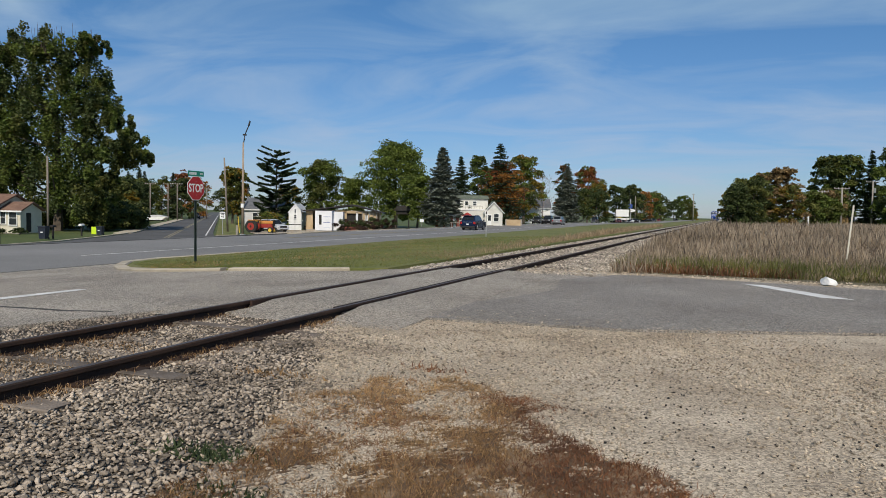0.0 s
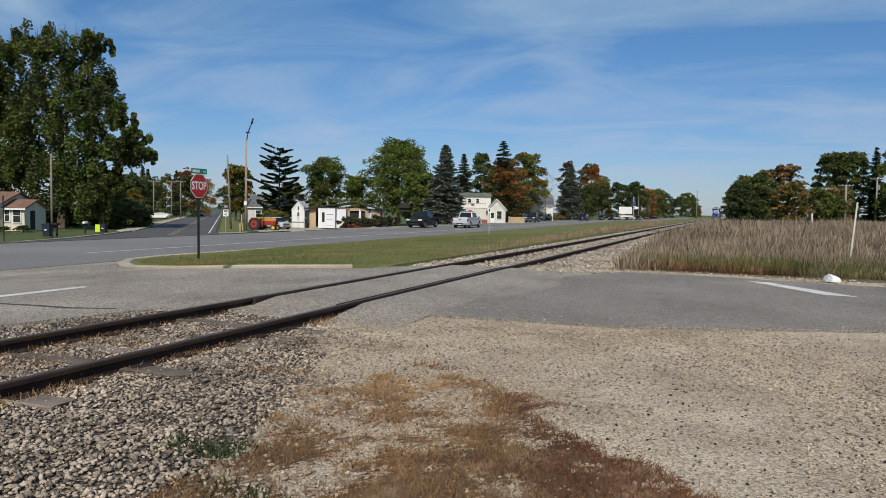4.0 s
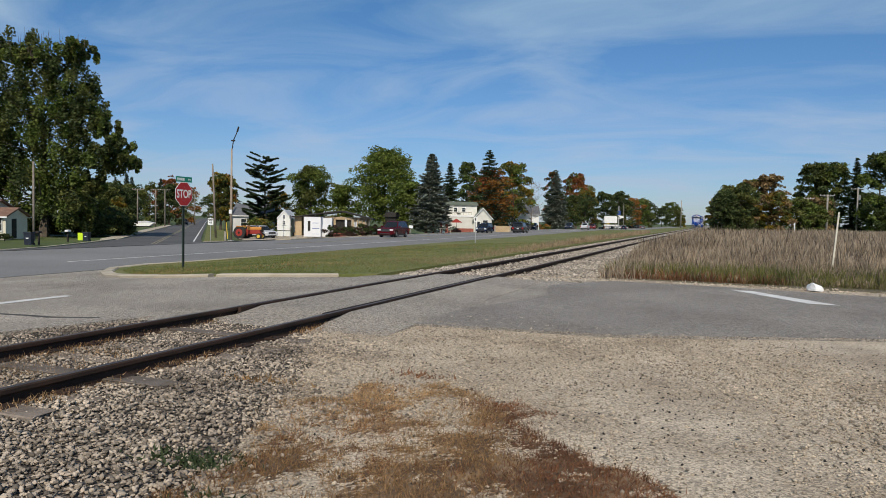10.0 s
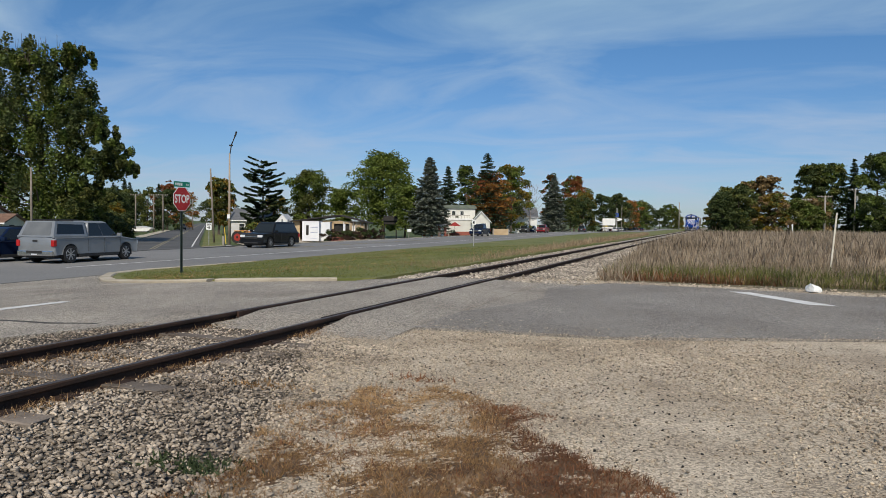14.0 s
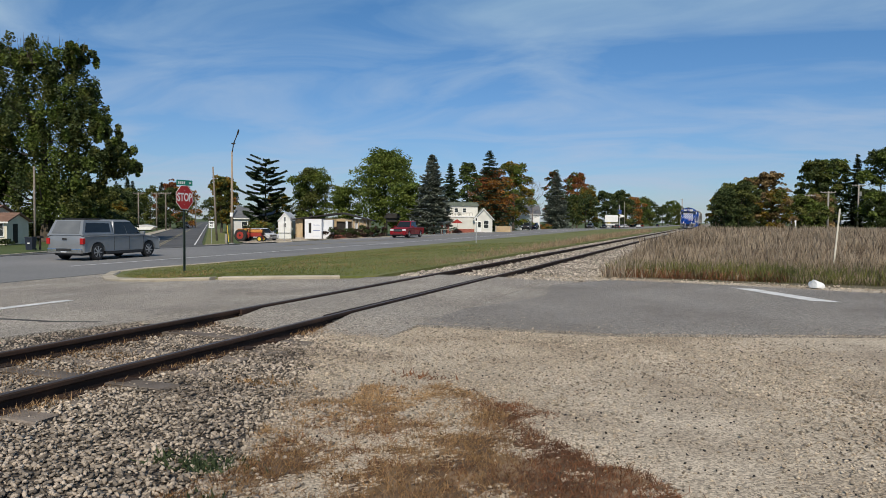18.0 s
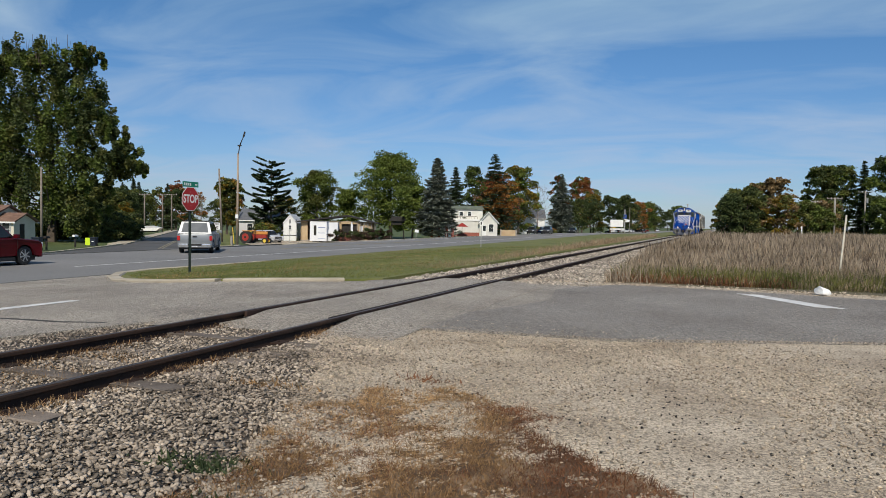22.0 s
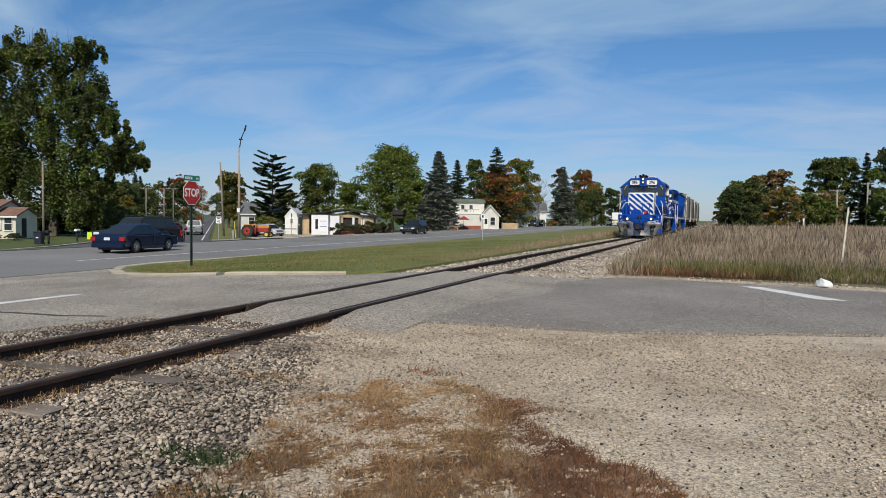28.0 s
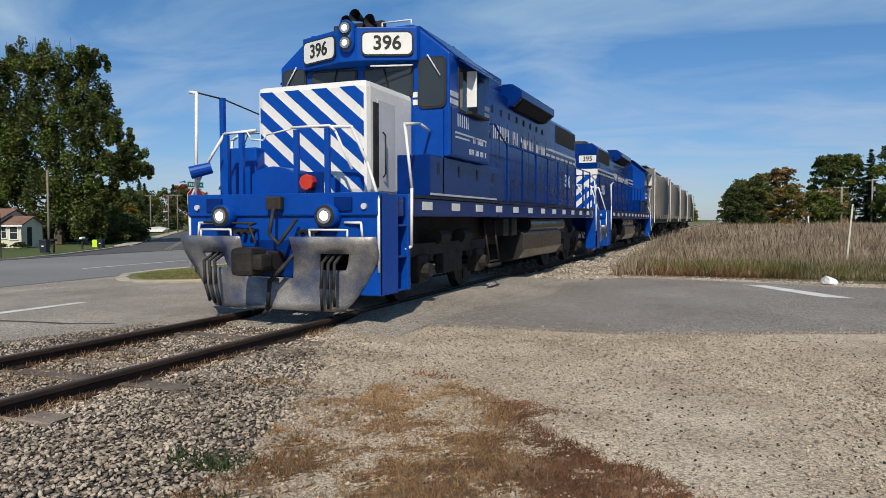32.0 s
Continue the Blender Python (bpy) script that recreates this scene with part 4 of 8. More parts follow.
REDLENS = surf("red_marker_lens", (0.45, 0.03, 0.015), (0.55, 0.05, 0.02), 6, grain=0.1, bump=0, rough=0.25)
GRILL = surf("black_grille", (0.008, 0.008, 0.009), (0.02, 0.02, 0.022), 8, fine=60, bump=0.4)
LETTER = surf("dull_white_lettering", (0.42, 0.46, 0.55), (0.55, 0.58, 0.64), 4, fine=30, grain=0.15, bump=0)


def clip(poly, a, b, c):
    """The part of a polygon where a*x + b*z >= c."""
    out = []
    for p, q in zip(poly, poly[1:] + poly[:1]):
        dp, dq = a * p[0] + b * p[1] - c, a * q[0] + b * q[1] - c
        if dp >= 0:
            out.append(p)
        if dp * dq < 0:
            f = dp / (dp - dq)
            out.append((p[0] + (q[0] - p[0]) * f, p[1] + (q[1] - p[1]) * f))
    return out


def rounded(w, h, r, n=5):
    """A rectangle with round corners, half sizes w and h."""
    out = []
    for cx, cy, a0 in ((w - r, h - r, 0), (r - w, h - r, 90), (r - w, r - h, 180), (w - r, r - h, 270)):
        out += [(cx + r * math.cos(radians(a0 + 90 * k / n)), cy + r * math.sin(radians(a0 + 90 * k / n))) for k in range(n + 1)]
    return out


def truck(parent, yc, half=1.37, r=0.508, frame_mat=GRIME, wide=1.05):
    tr = new("truck")
    tr.parent, tr.location = parent, (0, yc, 0)
    for s in (-1, 1):
        bm = bmesh.new()
        box(bm, s * wide - 0.07, s * wide + 0.07, -half - 0.42, half + 0.42, 0.72, 0.92, 0.02)
        box(bm, s * wide - 0.08, s * wide + 0.08, -0.45, 0.45, 0.38, 0.74, 0.03)
        for a in (-half, half):
            box(bm, s * wide - 0.10, s * wide + 0.12, a - 0.2, a + 0.2, 0.30, 0.74, 0.03)
            tube(bm, (s * (wide + 0.10), a, 0.5), (s * (wide + 0.24), a, 0.5), 0.13, 0.11, 10)
            tube(bm, (s * wide, a + (0.42 if a < 0 else -0.42), 0.62), (s * wide, a + (0.42 if a < 0 else -0.42), 0.86), 0.10, 0.10, 8)
        tube(bm, (s * (wide + 0.05), -0.75, 1.0), (s * (wide + 0.05), -0.35, 1.0), 0.13, 0.13, 10)
        tube(bm, (s * (wide + 0.05), 0.35, 1.0), (s * (wide + 0.05), 0.75, 1.0), 0.13, 0.13, 10)
        part("side_frame", bm, frame_mat, tr)
    for a in (-half, half):
        bm = bmesh.new()
        tube(bm, (-1.0, 0, 0), (1.0, 0, 0), 0.09, 0.09, 10)
        for s in (-1, 1):
            tube(bm, (s * 0.69, 0, 0), (s * 0.80, 0, 0), r, r, 24)
            tube(bm, (s * 0.655, 0, 0), (s * 0.69, 0, 0), r + 0.025, r + 0.025, 24)
            for k in range(6):
                box(bm, s * 0.80, s * 0.815, -0.03, 0.03, 0.18, 0.36, 0, Matrix.Rotation(k * 1.0472, 4, "X"))
        w = part("wheelset", bm, DARK, tr)
        w.location = (0, a, r)
    return tr


def stripes(parent, x0, x1, z0, z1, y, period, width, slope, phase):
    """Slanting blue stripes on an upright white face, each a thin plate cut to the face."""
    k = -8
    while k < 18:
        b = phase + k * period
        poly = [(x0, z0), (x1, z0), (x1, z1), (x0, z1)]
        poly = clip(poly, slope, 1, slope * b)
        poly = clip(poly, -slope, -1, -slope * (b + width)) if poly else poly
        if len(poly) >= 3:
            part("nose_stripe", prism(poly, y - 0.004, y + 0.01), BLUE, parent)
        k += 1


def bars(parent, y0, y1, z, h, n, x, seed):
    """Lettering of a company name, as plain upright bars."""
    rg = random.Random(seed)
    step = (y1 - y0) / n
    for k in range(n):
        if rg.random() < 0.12:
            continue
        a = y0 + k * step
        for u in (0.0, rg.uniform(0.38, 0.55)):
            part("lettering_bar", bx(min(x, x + 0.006), max(x, x + 0.006), a + step * u, a + step * (u + 0.17), z, z + h), LETTER, parent)


def rail_pipe(parent, pts, material, r=0.022, name="handrail"):
    return shade(part(name, pipe(pts, r, 6), material, parent))


def locomotive(number, label):
    t = thing("locomotive", label, "locomotive", group="train")
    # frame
    part("underframe", bx(-1.48, 1.48, -0.72, 15.7, 1.33, 1.60, 0.02), SHADEBLUE, t)
    part("walkway", bx(-1.5, 1.5, 0.12, 14.9, 1.60, 1.635), DARK, t)
    for s in (-1, 1):
        for k in range(12):
            y = 0.62 + k * 1.17
            part("reflector", bx(s * 1.482 - 0.006, s * 1.482 + 0.006, y, y + 0.36, 1.43, 1.55), OFFWHITE, t)
    # both ends: pilot, steps, coupler
    for e in (0, 1):
        def Y(y):
            return y if not e else 14.95 - y
        def yb(x0, x1, ya, yc, z0, z1, bev=0.015):
            a, b = sorted((Y(ya), Y(yc)))
            return bx(x0, x1, a, b, z0, z1, bev)
        part("pilot_plate", yb(-1.2, 1.2, -0.80, -0.72, 0.92, 1.62), BLUE, t)
        part("end_beam", yb(-1.5, 1.5, -0.84, -0.5, 1.34, 1.64, 0.02), BLUE, t)
        for s in (-1, 1):
            part("step_side", yb(s * 1.36 - 0.16, s * 1.36 + 0.16, -0.80, -0.74, 0.32 if s > 0 or e else 0.9, 1.62), BLUE, t)
            part("step_side", yb(s * 1.36 - 0.16, s * 1.36 + 0.16, 0.04, 0.12, 0.32, 1.64), BLUE, t)
            a, b = sorted((s * 1.2, s * 1.17))
            part("step_back", yb(a, b, -0.74, 0.04, 0.32 if s > 0 or e else 0.9, 1.62, 0.0), BLUE, t)
            for z in (0.33, 0.78, 1.2)[0 if s > 0 or e else 2:]:
                a, b = sorted((s * 1.2, s * 1.5))
                part("step_tread", yb(a, b, -0.74, 0.04, z, z + 0.025, 0.0), BLUE, t)
            if s > 0 or e:
                part("step_panel", yb(min(s * 1.505, s * 1.52), max(s * 1.505, s * 1.52), -0.80, -0.28, 0.32, 1.62, 0.0), BLUE, t)
            if e == 0:
                rail_pipe(t, [(s * 1.5, Y(-0.79), 0.62), (s * 1.5, Y(-0.80), 1.55), (s * 1.30, Y(-0.72), 2.02), (s * 1.02, Y(-0.62), 2.50), (s * 0.5, Y(-0.6), 2.53)], OFFWHITE)
                rail_pipe(t, [(s * 1.47, Y(0.05), 0.88), (s * 1.54, Y(0.10), 0.92), (s * 1.54, Y(0.12), 1.72), (s * 1.46, Y(0.10), 2.50), (s * 1.38, Y(0.22), 2.62), (s * 1.30, Y(0.95), 2.72), (s * 1.25, Y(1.5), 2.66)], OFFWHITE)
            else:
                rail_pipe(t, [(s * 1.5, Y(-0.79), 0.66), (s * 1.5, Y(-0.80), 1.55), (s * 1.2, Y(-0.7), 2.45), (s * 0.5, Y(-0.6), 2.5)], OFFWHITE)
                rail_pipe(t, [(s * 1.54, Y(0.10), 0.9), (s * 1.54, Y(0.12), 1.8), (s * 1.5, Y(0.25), 2.6), (s * 1.5, Y(0.9), 2.72)], OFFWHITE)
        bm = bmesh.new()
        a, b = sorted((Y(-1.22), Y(-0.72)))
        box(bm, -0.13, 0.13, a, b, 0.62, 0.88, 0.03)
        a, b = sorted((Y(-1.52), Y(-1.18)))
        box(bm, -0.24, 0.10, a, b, 0.58, 0.94, 0.07)
        box(bm, 0.08, 0.25, a, b - 0.1, 0.66, 0.86, 0.05)
        part("coupler", bm, DARK, t, "dark cast knuckle coupler")
        rail_pipe(t, [(-1.2, Y(-0.86), 1.26), (-0.3, Y(-0.9), 1.24), (-0.18, Y(-1.2), 1.22), (0.0, Y(-1.3), 0.98)], DARK, 0.016, "uncoupling_lever")
        # snow plow: a curved blade with a notch for the coupler
        nx, nz = 24, 9
        bm = bmesh.new()
        grid = {}
        for i in range(nx + 1):
            u = -1 + 2 * i / nx
            for j in range(nz + 1):
                v = j / nz
                half = 1.02 + 0.52 * min(1, v * 1.35) ** 0.8
                x = u * half
                z = 0.10 + 0.97 * v + (0.03 * (1 - abs(u)) if v == 0 else 0)
                y = -0.86 - 0.20 * (1 - abs(u) ** 1.6) + 0.10 * math.sin(math.pi * v) - 0.10 * v
                grid[i, j] = bm.verts.new((x, Y(y), z))
        for i in range(nx):
            for j in range(nz):
                u, v = abs(-1 + 2 * (i + 0.5) / nx), (j + 0.5) / nz
                if u < 0.28 and v > 0.40 or 0.48 < u < 0.72 and 0.52 < v < 0.80:
                    continue
                f = bm.faces.new((grid[i, j], grid[i + 1, j], grid[i + 1, j + 1], grid[i, j + 1]))
                f.smooth = True
        bmesh.ops.recalc_face_normals(bm, faces=bm.faces)
        got = bmesh.ops.solidify(bm, geom=bm.faces[:], thickness=0.018)
        part("snow_plow", bm, PLOW, t, "scuffed blue steel snow plow worn to bare metal")
        for s in (-1, 1):
            for k in range(3):
                x = s * (0.82 + 0.09 * k)
                rail_pipe(t, [(x, Y(-0.84), 0.86), (x + 0.02 * s, Y(-1.08), 0.74), (x + 0.015, Y(-1.10), 0.42), (x - 0.02 * s, Y(-1.02), 0.13 + 0.03 * k)], BLACK, 0.022, "air_hose")
            rail_pipe(t, [(s * 0.62, Y(-1.0), 1.02), (s * 0.62, Y(-1.02), 1.16), (s * 1.15, Y(-0.98), 1.16), (s * 1.15, Y(-0.98), 1.02)], OFFWHITE, 0.014, "grab_iron")
            rail_pipe(t, [(s * 1.02, Y(-0.82), 1.25), (s * 1.28, Y(-0.86), 1.25), (s * 1.30, Y(-0.86), 1.06)], OFFWHITE, 0.018, "grab_iron")
        rail_pipe(t, [(0.42, Y(-0.86), 0.98), (0.34, Y(-1.15), 0.72), (0.12, Y(-1.18), 0.50), (0.02, Y(-1.10), 0.12), (-0.06, Y(-1.08), 0.05)], BLACK, 0.03, "brake_hose")
        for s in (-1, 1):
            c = shade(part("ditch_light", tube(bmesh.new(), (s * 0.82, Y(-0.98), 1.34), (s * 0.82, Y(-0.70), 1.34), 0.155, 0.15, 20), BLUE, t))
            part("reflector_rim", tube(bmesh.new(), (s * 0.82, Y(-0.988), 1.34), (s * 0.82, Y(-0.97), 1.34), 0.138, 0.138, 20), DARK, c)
            part("lens", tube(bmesh.new(), (s * 0.82, Y(-1.0), 1.34), (s * 0.82, Y(-0.975), 1.34), 0.10, 0.105, 20), SILVER_LENS, c)
            part("bulb", tube(bmesh.new(), (s * 0.82, Y(-1.006), 1.34), (s * 0.82, Y(-0.998), 1.34), 0.06, 0.065, 12), LAMPON if e == 0 and number == "396" else PALEGREY, c)
        # fittings on the end beam
        for s in (-1, 1):
            for k in range(3):
                part("hose_valve", tube(bmesh.new(), (s * (0.40 + 0.11 * k), Y(-0.93), 1.12), (s * (0.40 + 0.11 * k), Y(-0.80), 1.14), 0.03, 0.035, 8), DARK, t)
            part("jack_pad", yb(s * 1.02 - 0.13, s * 1.02 + 0.13, -0.87, -0.84, 1.40, 1.58, 0.01), SHADEBLUE, t)
            part("step_light", tube(bmesh.new(), (s * 1.32, Y(-0.87), 1.46), (s * 1.32, Y(-0.84), 1.46), 0.04, 0.04, 10), PALEGREY, t)
        part("cable_receptacle", yb(-0.12, 0.12, -0.93, -0.84, 1.42, 1.60, 0.02), DARK, t)
        rail_pipe(t, [(0.02, Y(-0.94), 1.44), (0.06, Y(-1.10), 1.10), (0.22, Y(-1.12), 0.98), (0.36, Y(-0.92), 1.30)], BLACK, 0.026, "jumper_cable")
        part("draft_pocket", yb(-0.36, 0.36, -0.86, -0.74, 0.52, 1.02, 0.02), SHADEBLUE, t)
        # end handrail
        for x in (-0.98, -0.72, 0.18, 0.66):
            part("rail_post", yb(x - 0.035, x + 0.035, -0.66, -0.60, 1.6, 2.50 if abs(x) < 0.9 else 2.48, 0.008), BLUE, t)
        rail_pipe(t, [(0.10, Y(-0.64), 2.53), (0.70, Y(-0.64), 2.53), (0.78, Y(-0.62), 2.45), (1.02, Y(-0.62), 1.95)], OFFWHITE, 0.018)
        rail_pipe(t, [(-1.02, Y(-0.64), 2.50), (-0.62, Y(-0.64), 2.51), (-0.55, Y(-0.64), 2.40), (-0.35, Y(-0.64), 2.38), (-0.3, Y(-0.64), 2.45), (0.12, Y(-0.64), 2.52)], OFFWHITE, 0.012, "safety_chain")
    # nose
    nose = part("nose", bx(-0.92, 0.92, 0.0, 1.55, 1.62, 3.25, 0.10), OFFWHITE, t, "cream white short hood with blue slanting stripes")
    stripes(nose, -0.86, 0.86, 1.66, 3.16, 0.0, 0.46, 0.25, 0.84, 0.10)
    part("nose_door", bx(0.912, 0.93, 0.30, 0.86, 1.7, 3.0, 0.005), PALEGREY, nose)
    part("door_recess", bx(0.922, 0.936, 0.16, 0.32, 1.75, 2.95, 0.003), DARK, nose)
    rail_pipe(nose, [(0.95, 0.42, 1.9), (0.99, 0.42, 1.95), (0.99, 0.42, 2.5), (0.95, 0.42, 2.55)], DARK, 0.012, "door_handle")
    part("equipment_box", prism([(-0.66, 1.63), (0.06, 1.63), (0.06, 1.92), (-0.02, 1.98), (-0.16, 2.02), (-0.30, 2.035), (-0.44, 2.02), (-0.58, 1.98), (-0.66, 1.92)], -0.50, -0.06, bevel=0.015), BLUE, t, "blue box with an arched lid")
    part("equipment_box", bx(-1.30, -0.80, -0.2, 0.4, 1.63, 2.35, 0.03), BLUE, t)
    bm = tube(bmesh.new(), (-1.12, -0.78, 2.02), (-1.34, -0.96, 1.94), 0.08, 0.09, 14)
    part("marker_lamp", bm, BLUE, t)
    c = part("marker_lamp", tube(bmesh.new(), (0.38, -0.70, 1.79), (0.38, -0.60, 1.79), 0.10, 0.10, 8), RED, t, "red octagonal warning target")
    part("lens", tube(bmesh.new(), (0.38, -0.72, 1.79), (0.38, -0.70, 1.79), 0.105, 0.11, 8), REDLENS, c)
    part("target_bracket", bx(0.30, 0.56, -0.60, -0.56, 1.6, 1.93), SHADEBLUE, t)
    rail_pipe(t, [(-1.40, -0.78, 1.6), (-1.40, -0.74, 3.08), (-1.52, -0.74, 3.10)], OFFWHITE, 0.024)
    part("rail_post", bx(-1.25, -1.18, -0.45, -0.38, 1.6, 3.05, 0.01), BLUE, t)
    rail_pipe(t, [(-1.45, -0.74, 3.10), (-1.2, -0.4, 3.03), (-1.3, 1.45, 2.84)], DARK, 0.012)
    # cab
    prof = [(-1.55, 2.28), (-1.55, 3.88), (-0.94, 4.37), (0.94, 4.37), (1.55, 3.88), (1.55, 2.28)]
    cab = part("cab", prism(prof, 1.52, 3.48, bevel=0.02), BLUE, t, "blue cab with cream window bands")
    # thin darker plate paints shade onto this side of the blue cab
    part("cab_side_panel", bx(1.551, 1.558, 1.60, 3.44, 2.32, 3.06), SHADEBLUE, cab)
    part("cab_roof", prism([(-1.60, 3.86), (-0.95, 4.40), (0.95, 4.40), (1.60, 3.86), (1.58, 3.83), (0.94, 4.365), (-0.94, 4.365), (-1.58, 3.83)], 1.75, 3.62), SHADEBLUE, cab)
    part("cab_base", bx(-1.46, 1.46, 0.95, 4.75, 1.63, 2.27, 0.02), SHADEBLUE, t, "blue equipment lockers below the cab, shade painted into the colour")
    for k in range(4):
        part("locker_latch", bx(1.461, 1.475, 1.25 + 0.9 * k, 1.30 + 0.9 * k, 1.98, 2.16), DARK, t)
    part("locker_edge", bx(1.462, 1.472, 0.96, 4.2, 1.66, 1.69), PALEGREY, t)
    for s in (-1, 1):
        a, b = sorted((s * 1.0, s * 1.46))
        part("side_door", bx(a, b, 1.455, 1.52, 1.64, 3.0, 0.01), BLUE, t)
        w = part("corner_window", prism([(s * 1.265 + u, 3.43 + v) for u, v in rounded(0.235, 0.40, 0.10)], 1.492, 1.52), BLACK, cab)
        part("pane", prism([(s * 1.265 + u, 3.43 + v) for u, v in rounded(0.205, 0.37, 0.08)], 1.484, 1.495), GLASS, w)
        rail_pipe(w, [(s * 1.20, 1.46, 3.86), (s * 1.42, 1.46, 3.52)], PALEGREY, 0.012, "wiper")
        w = part("windshield", prism([(s * 0.50 + u, 3.49 + v) for u, v in rounded(0.44, 0.27, 0.09)], 1.492, 1.52), BLACK, cab)
        part("pane", prism([(s * 0.50 + u, 3.49 + v) for u, v in rounded(0.41, 0.24, 0.07)], 1.484, 1.495), GLASS, w)
        rail_pipe(w, [(s * 0.42, 1.47, 3.76), (s * 0.52, 1.46, 3.40)], DARK, 0.010, "wiper")
        w = part("side_window", bx(min(s * 1.545, s * 1.562), max(s * 1.545, s * 1.562), 1.90, 3.18, 3.02, 3.72, 0.004), BLACK, cab)
        part("pane", bx(min(s * 1.56, s * 1.566), max(s * 1.56, s * 1.566), 1.94, 2.34, 3.06, 3.68), GLASS, w)
        part("pane", bx(min(s * 1.56, s * 1.57), max(s * 1.56, s * 1.57), 2.78, 3.14, 3.06, 3.68), SHADEBLUE, w, "blue sliding sash")
        part("wind_deflector", bx(min(s * 1.60, s * 1.77), max(s * 1.60, s * 1.77), 2.16, 2.19, 3.12, 3.70, 0.006), OFFWHITE, cab, "cream wind deflector beside the window")
        part("arm_rest", bx(min(s * 1.56, s * 1.68), max(s * 1.56, s * 1.68), 2.2, 3.1, 3.02, 3.06), DARK, cab)
        part("sun_visor", prism([(1.585, 3.86), (1.80, 3.70), (1.80, 3.68), (1.58, 3.82)] if s > 0 else [(-1.585, 3.86), (-1.80, 3.70), (-1.80, 3.68), (-1.58, 3.82)], 1.85, 3.4), SHADEBLUE, cab)
        # the bands are a duller blue-grey on the sides than on the front
        for z in (3.10, 3.22):
            for ya, yc in ((1.545, 1.88), (3.2, 3.47)):
                part("cab_band", bx(min(s * 1.552, s * 1.56), max(s * 1.552, s * 1.56), ya, yc, z, z + 0.085), LETTER, cab)
            part("cab_band", bx(min(s * 0.93, s * 1.01), max(s * 0.93, s * 1.01), 1.508, 1.52, z, z + 0.085), OFFWHITE, cab)
        bars(t, 1.85, 2.45, 2.78, 0.2, 3, s * 1.556 if s > 0 else -1.564, 3)
        bars(t, 2.6, 3.3, 2.58, 0.09, 9, s * 1.556 if s > 0 else -1.564, 4)
        bars(t, 2.4, 3.3, 2.38, 0.09, 11, s * 1.556 if s > 0 else -1.564, 5)
        for q in range(2):
            part("lettering_bar", bx(min(s * 1.558, s * 1.564), max(s * 1.558, s * 1.564), 1.75, 3.3 - 0.9 * q, 2.66 - 0.07 * q, 2.69 - 0.07 * q), LETTER, t)
    # number boards and headlight
    bd = part("number_board_housing", prism([(-1.06, 1.53), (-1.04, 1.42), (-0.16, 1.10), (0.16, 1.10), (1.04, 1.42), (1.06, 1.53)], 3.78, 4.30, "z", 0.015), BLUE, cab)
    ang = math.degrees(math.atan2(0.32, 0.88))
    for s in (-1, 1):
        mm = pose(s * 0.615, 1.243, 4.035, 0, 0, s * ang) @ pose(0, 0, 0, 90)
        part("number_board_edge", prism(rounded(0.41, 0.19, 0.09), 0.0, 0.012, "z"), BLACK, bd, m=mm)
        nb = part("number_board", prism(rounded(0.385, 0.165, 0.075), 0.010, 0.018, "z"), OFFWHITE, bd, "white number board with black figures", m=mm)
        words("numeral", number, 0.30, BLACK, bd, mm @ pose(0, 0, 0.021), 0.003)
    hl = shade(part("headlight_housing", prism([(0.13 * math.cos(a), 4.165 + (0.11 if math.sin(a) > 0 else -0.11) + 0.14 * math.sin(a)) for a in [k * math.pi / 10 for k in range(20)]], 1.02, 1.15), BLUE, cab))
    for z in (4.28, 4.05):
        part("reflector_rim", tube(bmesh.new(), (0, 1.0, z), (0, 1.03, z), 0.108, 0.108, 20), DARK, hl)
        part("lens", tube(bmesh.new(), (0, 0.985, z), (0, 1.005, z), 0.085, 0.09, 20), SILVER_LENS, hl)
        part("bulb", tube(bmesh.new(), (0, 0.978, z), (0, 0.986, z), 0.045, 0.05, 12), LAMPON if number == "396" and z > 4.2 else LAMPDIM if number == "396" else PALEGREY, hl)
    rail_pipe(cab, [(0.35, 1.28, 3.72), (0.35, 1.2, 3.70), (0.95, 1.38, 3.70), (0.95, 1.46, 3.72)], OFFWHITE, 0.014, "grab_iron")
    horn = new("horn")
    horn.parent = t
    for x, z, ln in ((-0.24, 4.52, 0.30), (-0.02, 4.57, 0.40), (0.17, 4.51, 0.26)):
        shade(part("trumpet", tube(tube(bmesh.new(), (x, 1.75 - ln, z), (x, 1.75 - ln * 0.35, z), 0.10, 0.035, 16, False), (x, 1.75 - ln * 0.35, z), (x, 1.85, z), 0.035, 0.03, 12), BLACK, horn))
    part("bracket", bx(-0.32, 0.3, 1.72, 1.86, 4.38, 4.56, 0.02), DARK, horn)
    rail_pipe(cab, [(0.30, 1.7, 4.40), (0.30, 1.7, 4.50), (0.82, 1.7, 4.50), (0.82, 1.7, 4.40)], OFFWHITE, 0.014, "grab_iron")
    part("antenna", tube(bmesh.new(), (-0.62, 1.8, 4.3), (-0.62, 1.8, 4.56), 0.05, 0.045, 10), DARK, cab)
    # long hood
    hp = [(-0.93, 1.63), (-0.93, 4.05), (-0.72, 4.22), (0.72, 4.22), (0.93, 4.05), (0.93, 1.63)]
    hood = part("long_hood", prism(hp, 3.48, 14.35, bevel=0.02), SHADEBLUE, t, "long blue engine hood with rows of doors")
    part("filter_box", prism([(-0.85, 4.1), (-0.85, 4.42), (-0.6, 4.56), (0.6, 4.56), (0.85, 4.42), (0.85, 4.1)], 3.7, 6.5, bevel=0.02), SHADEBLUE, hood)
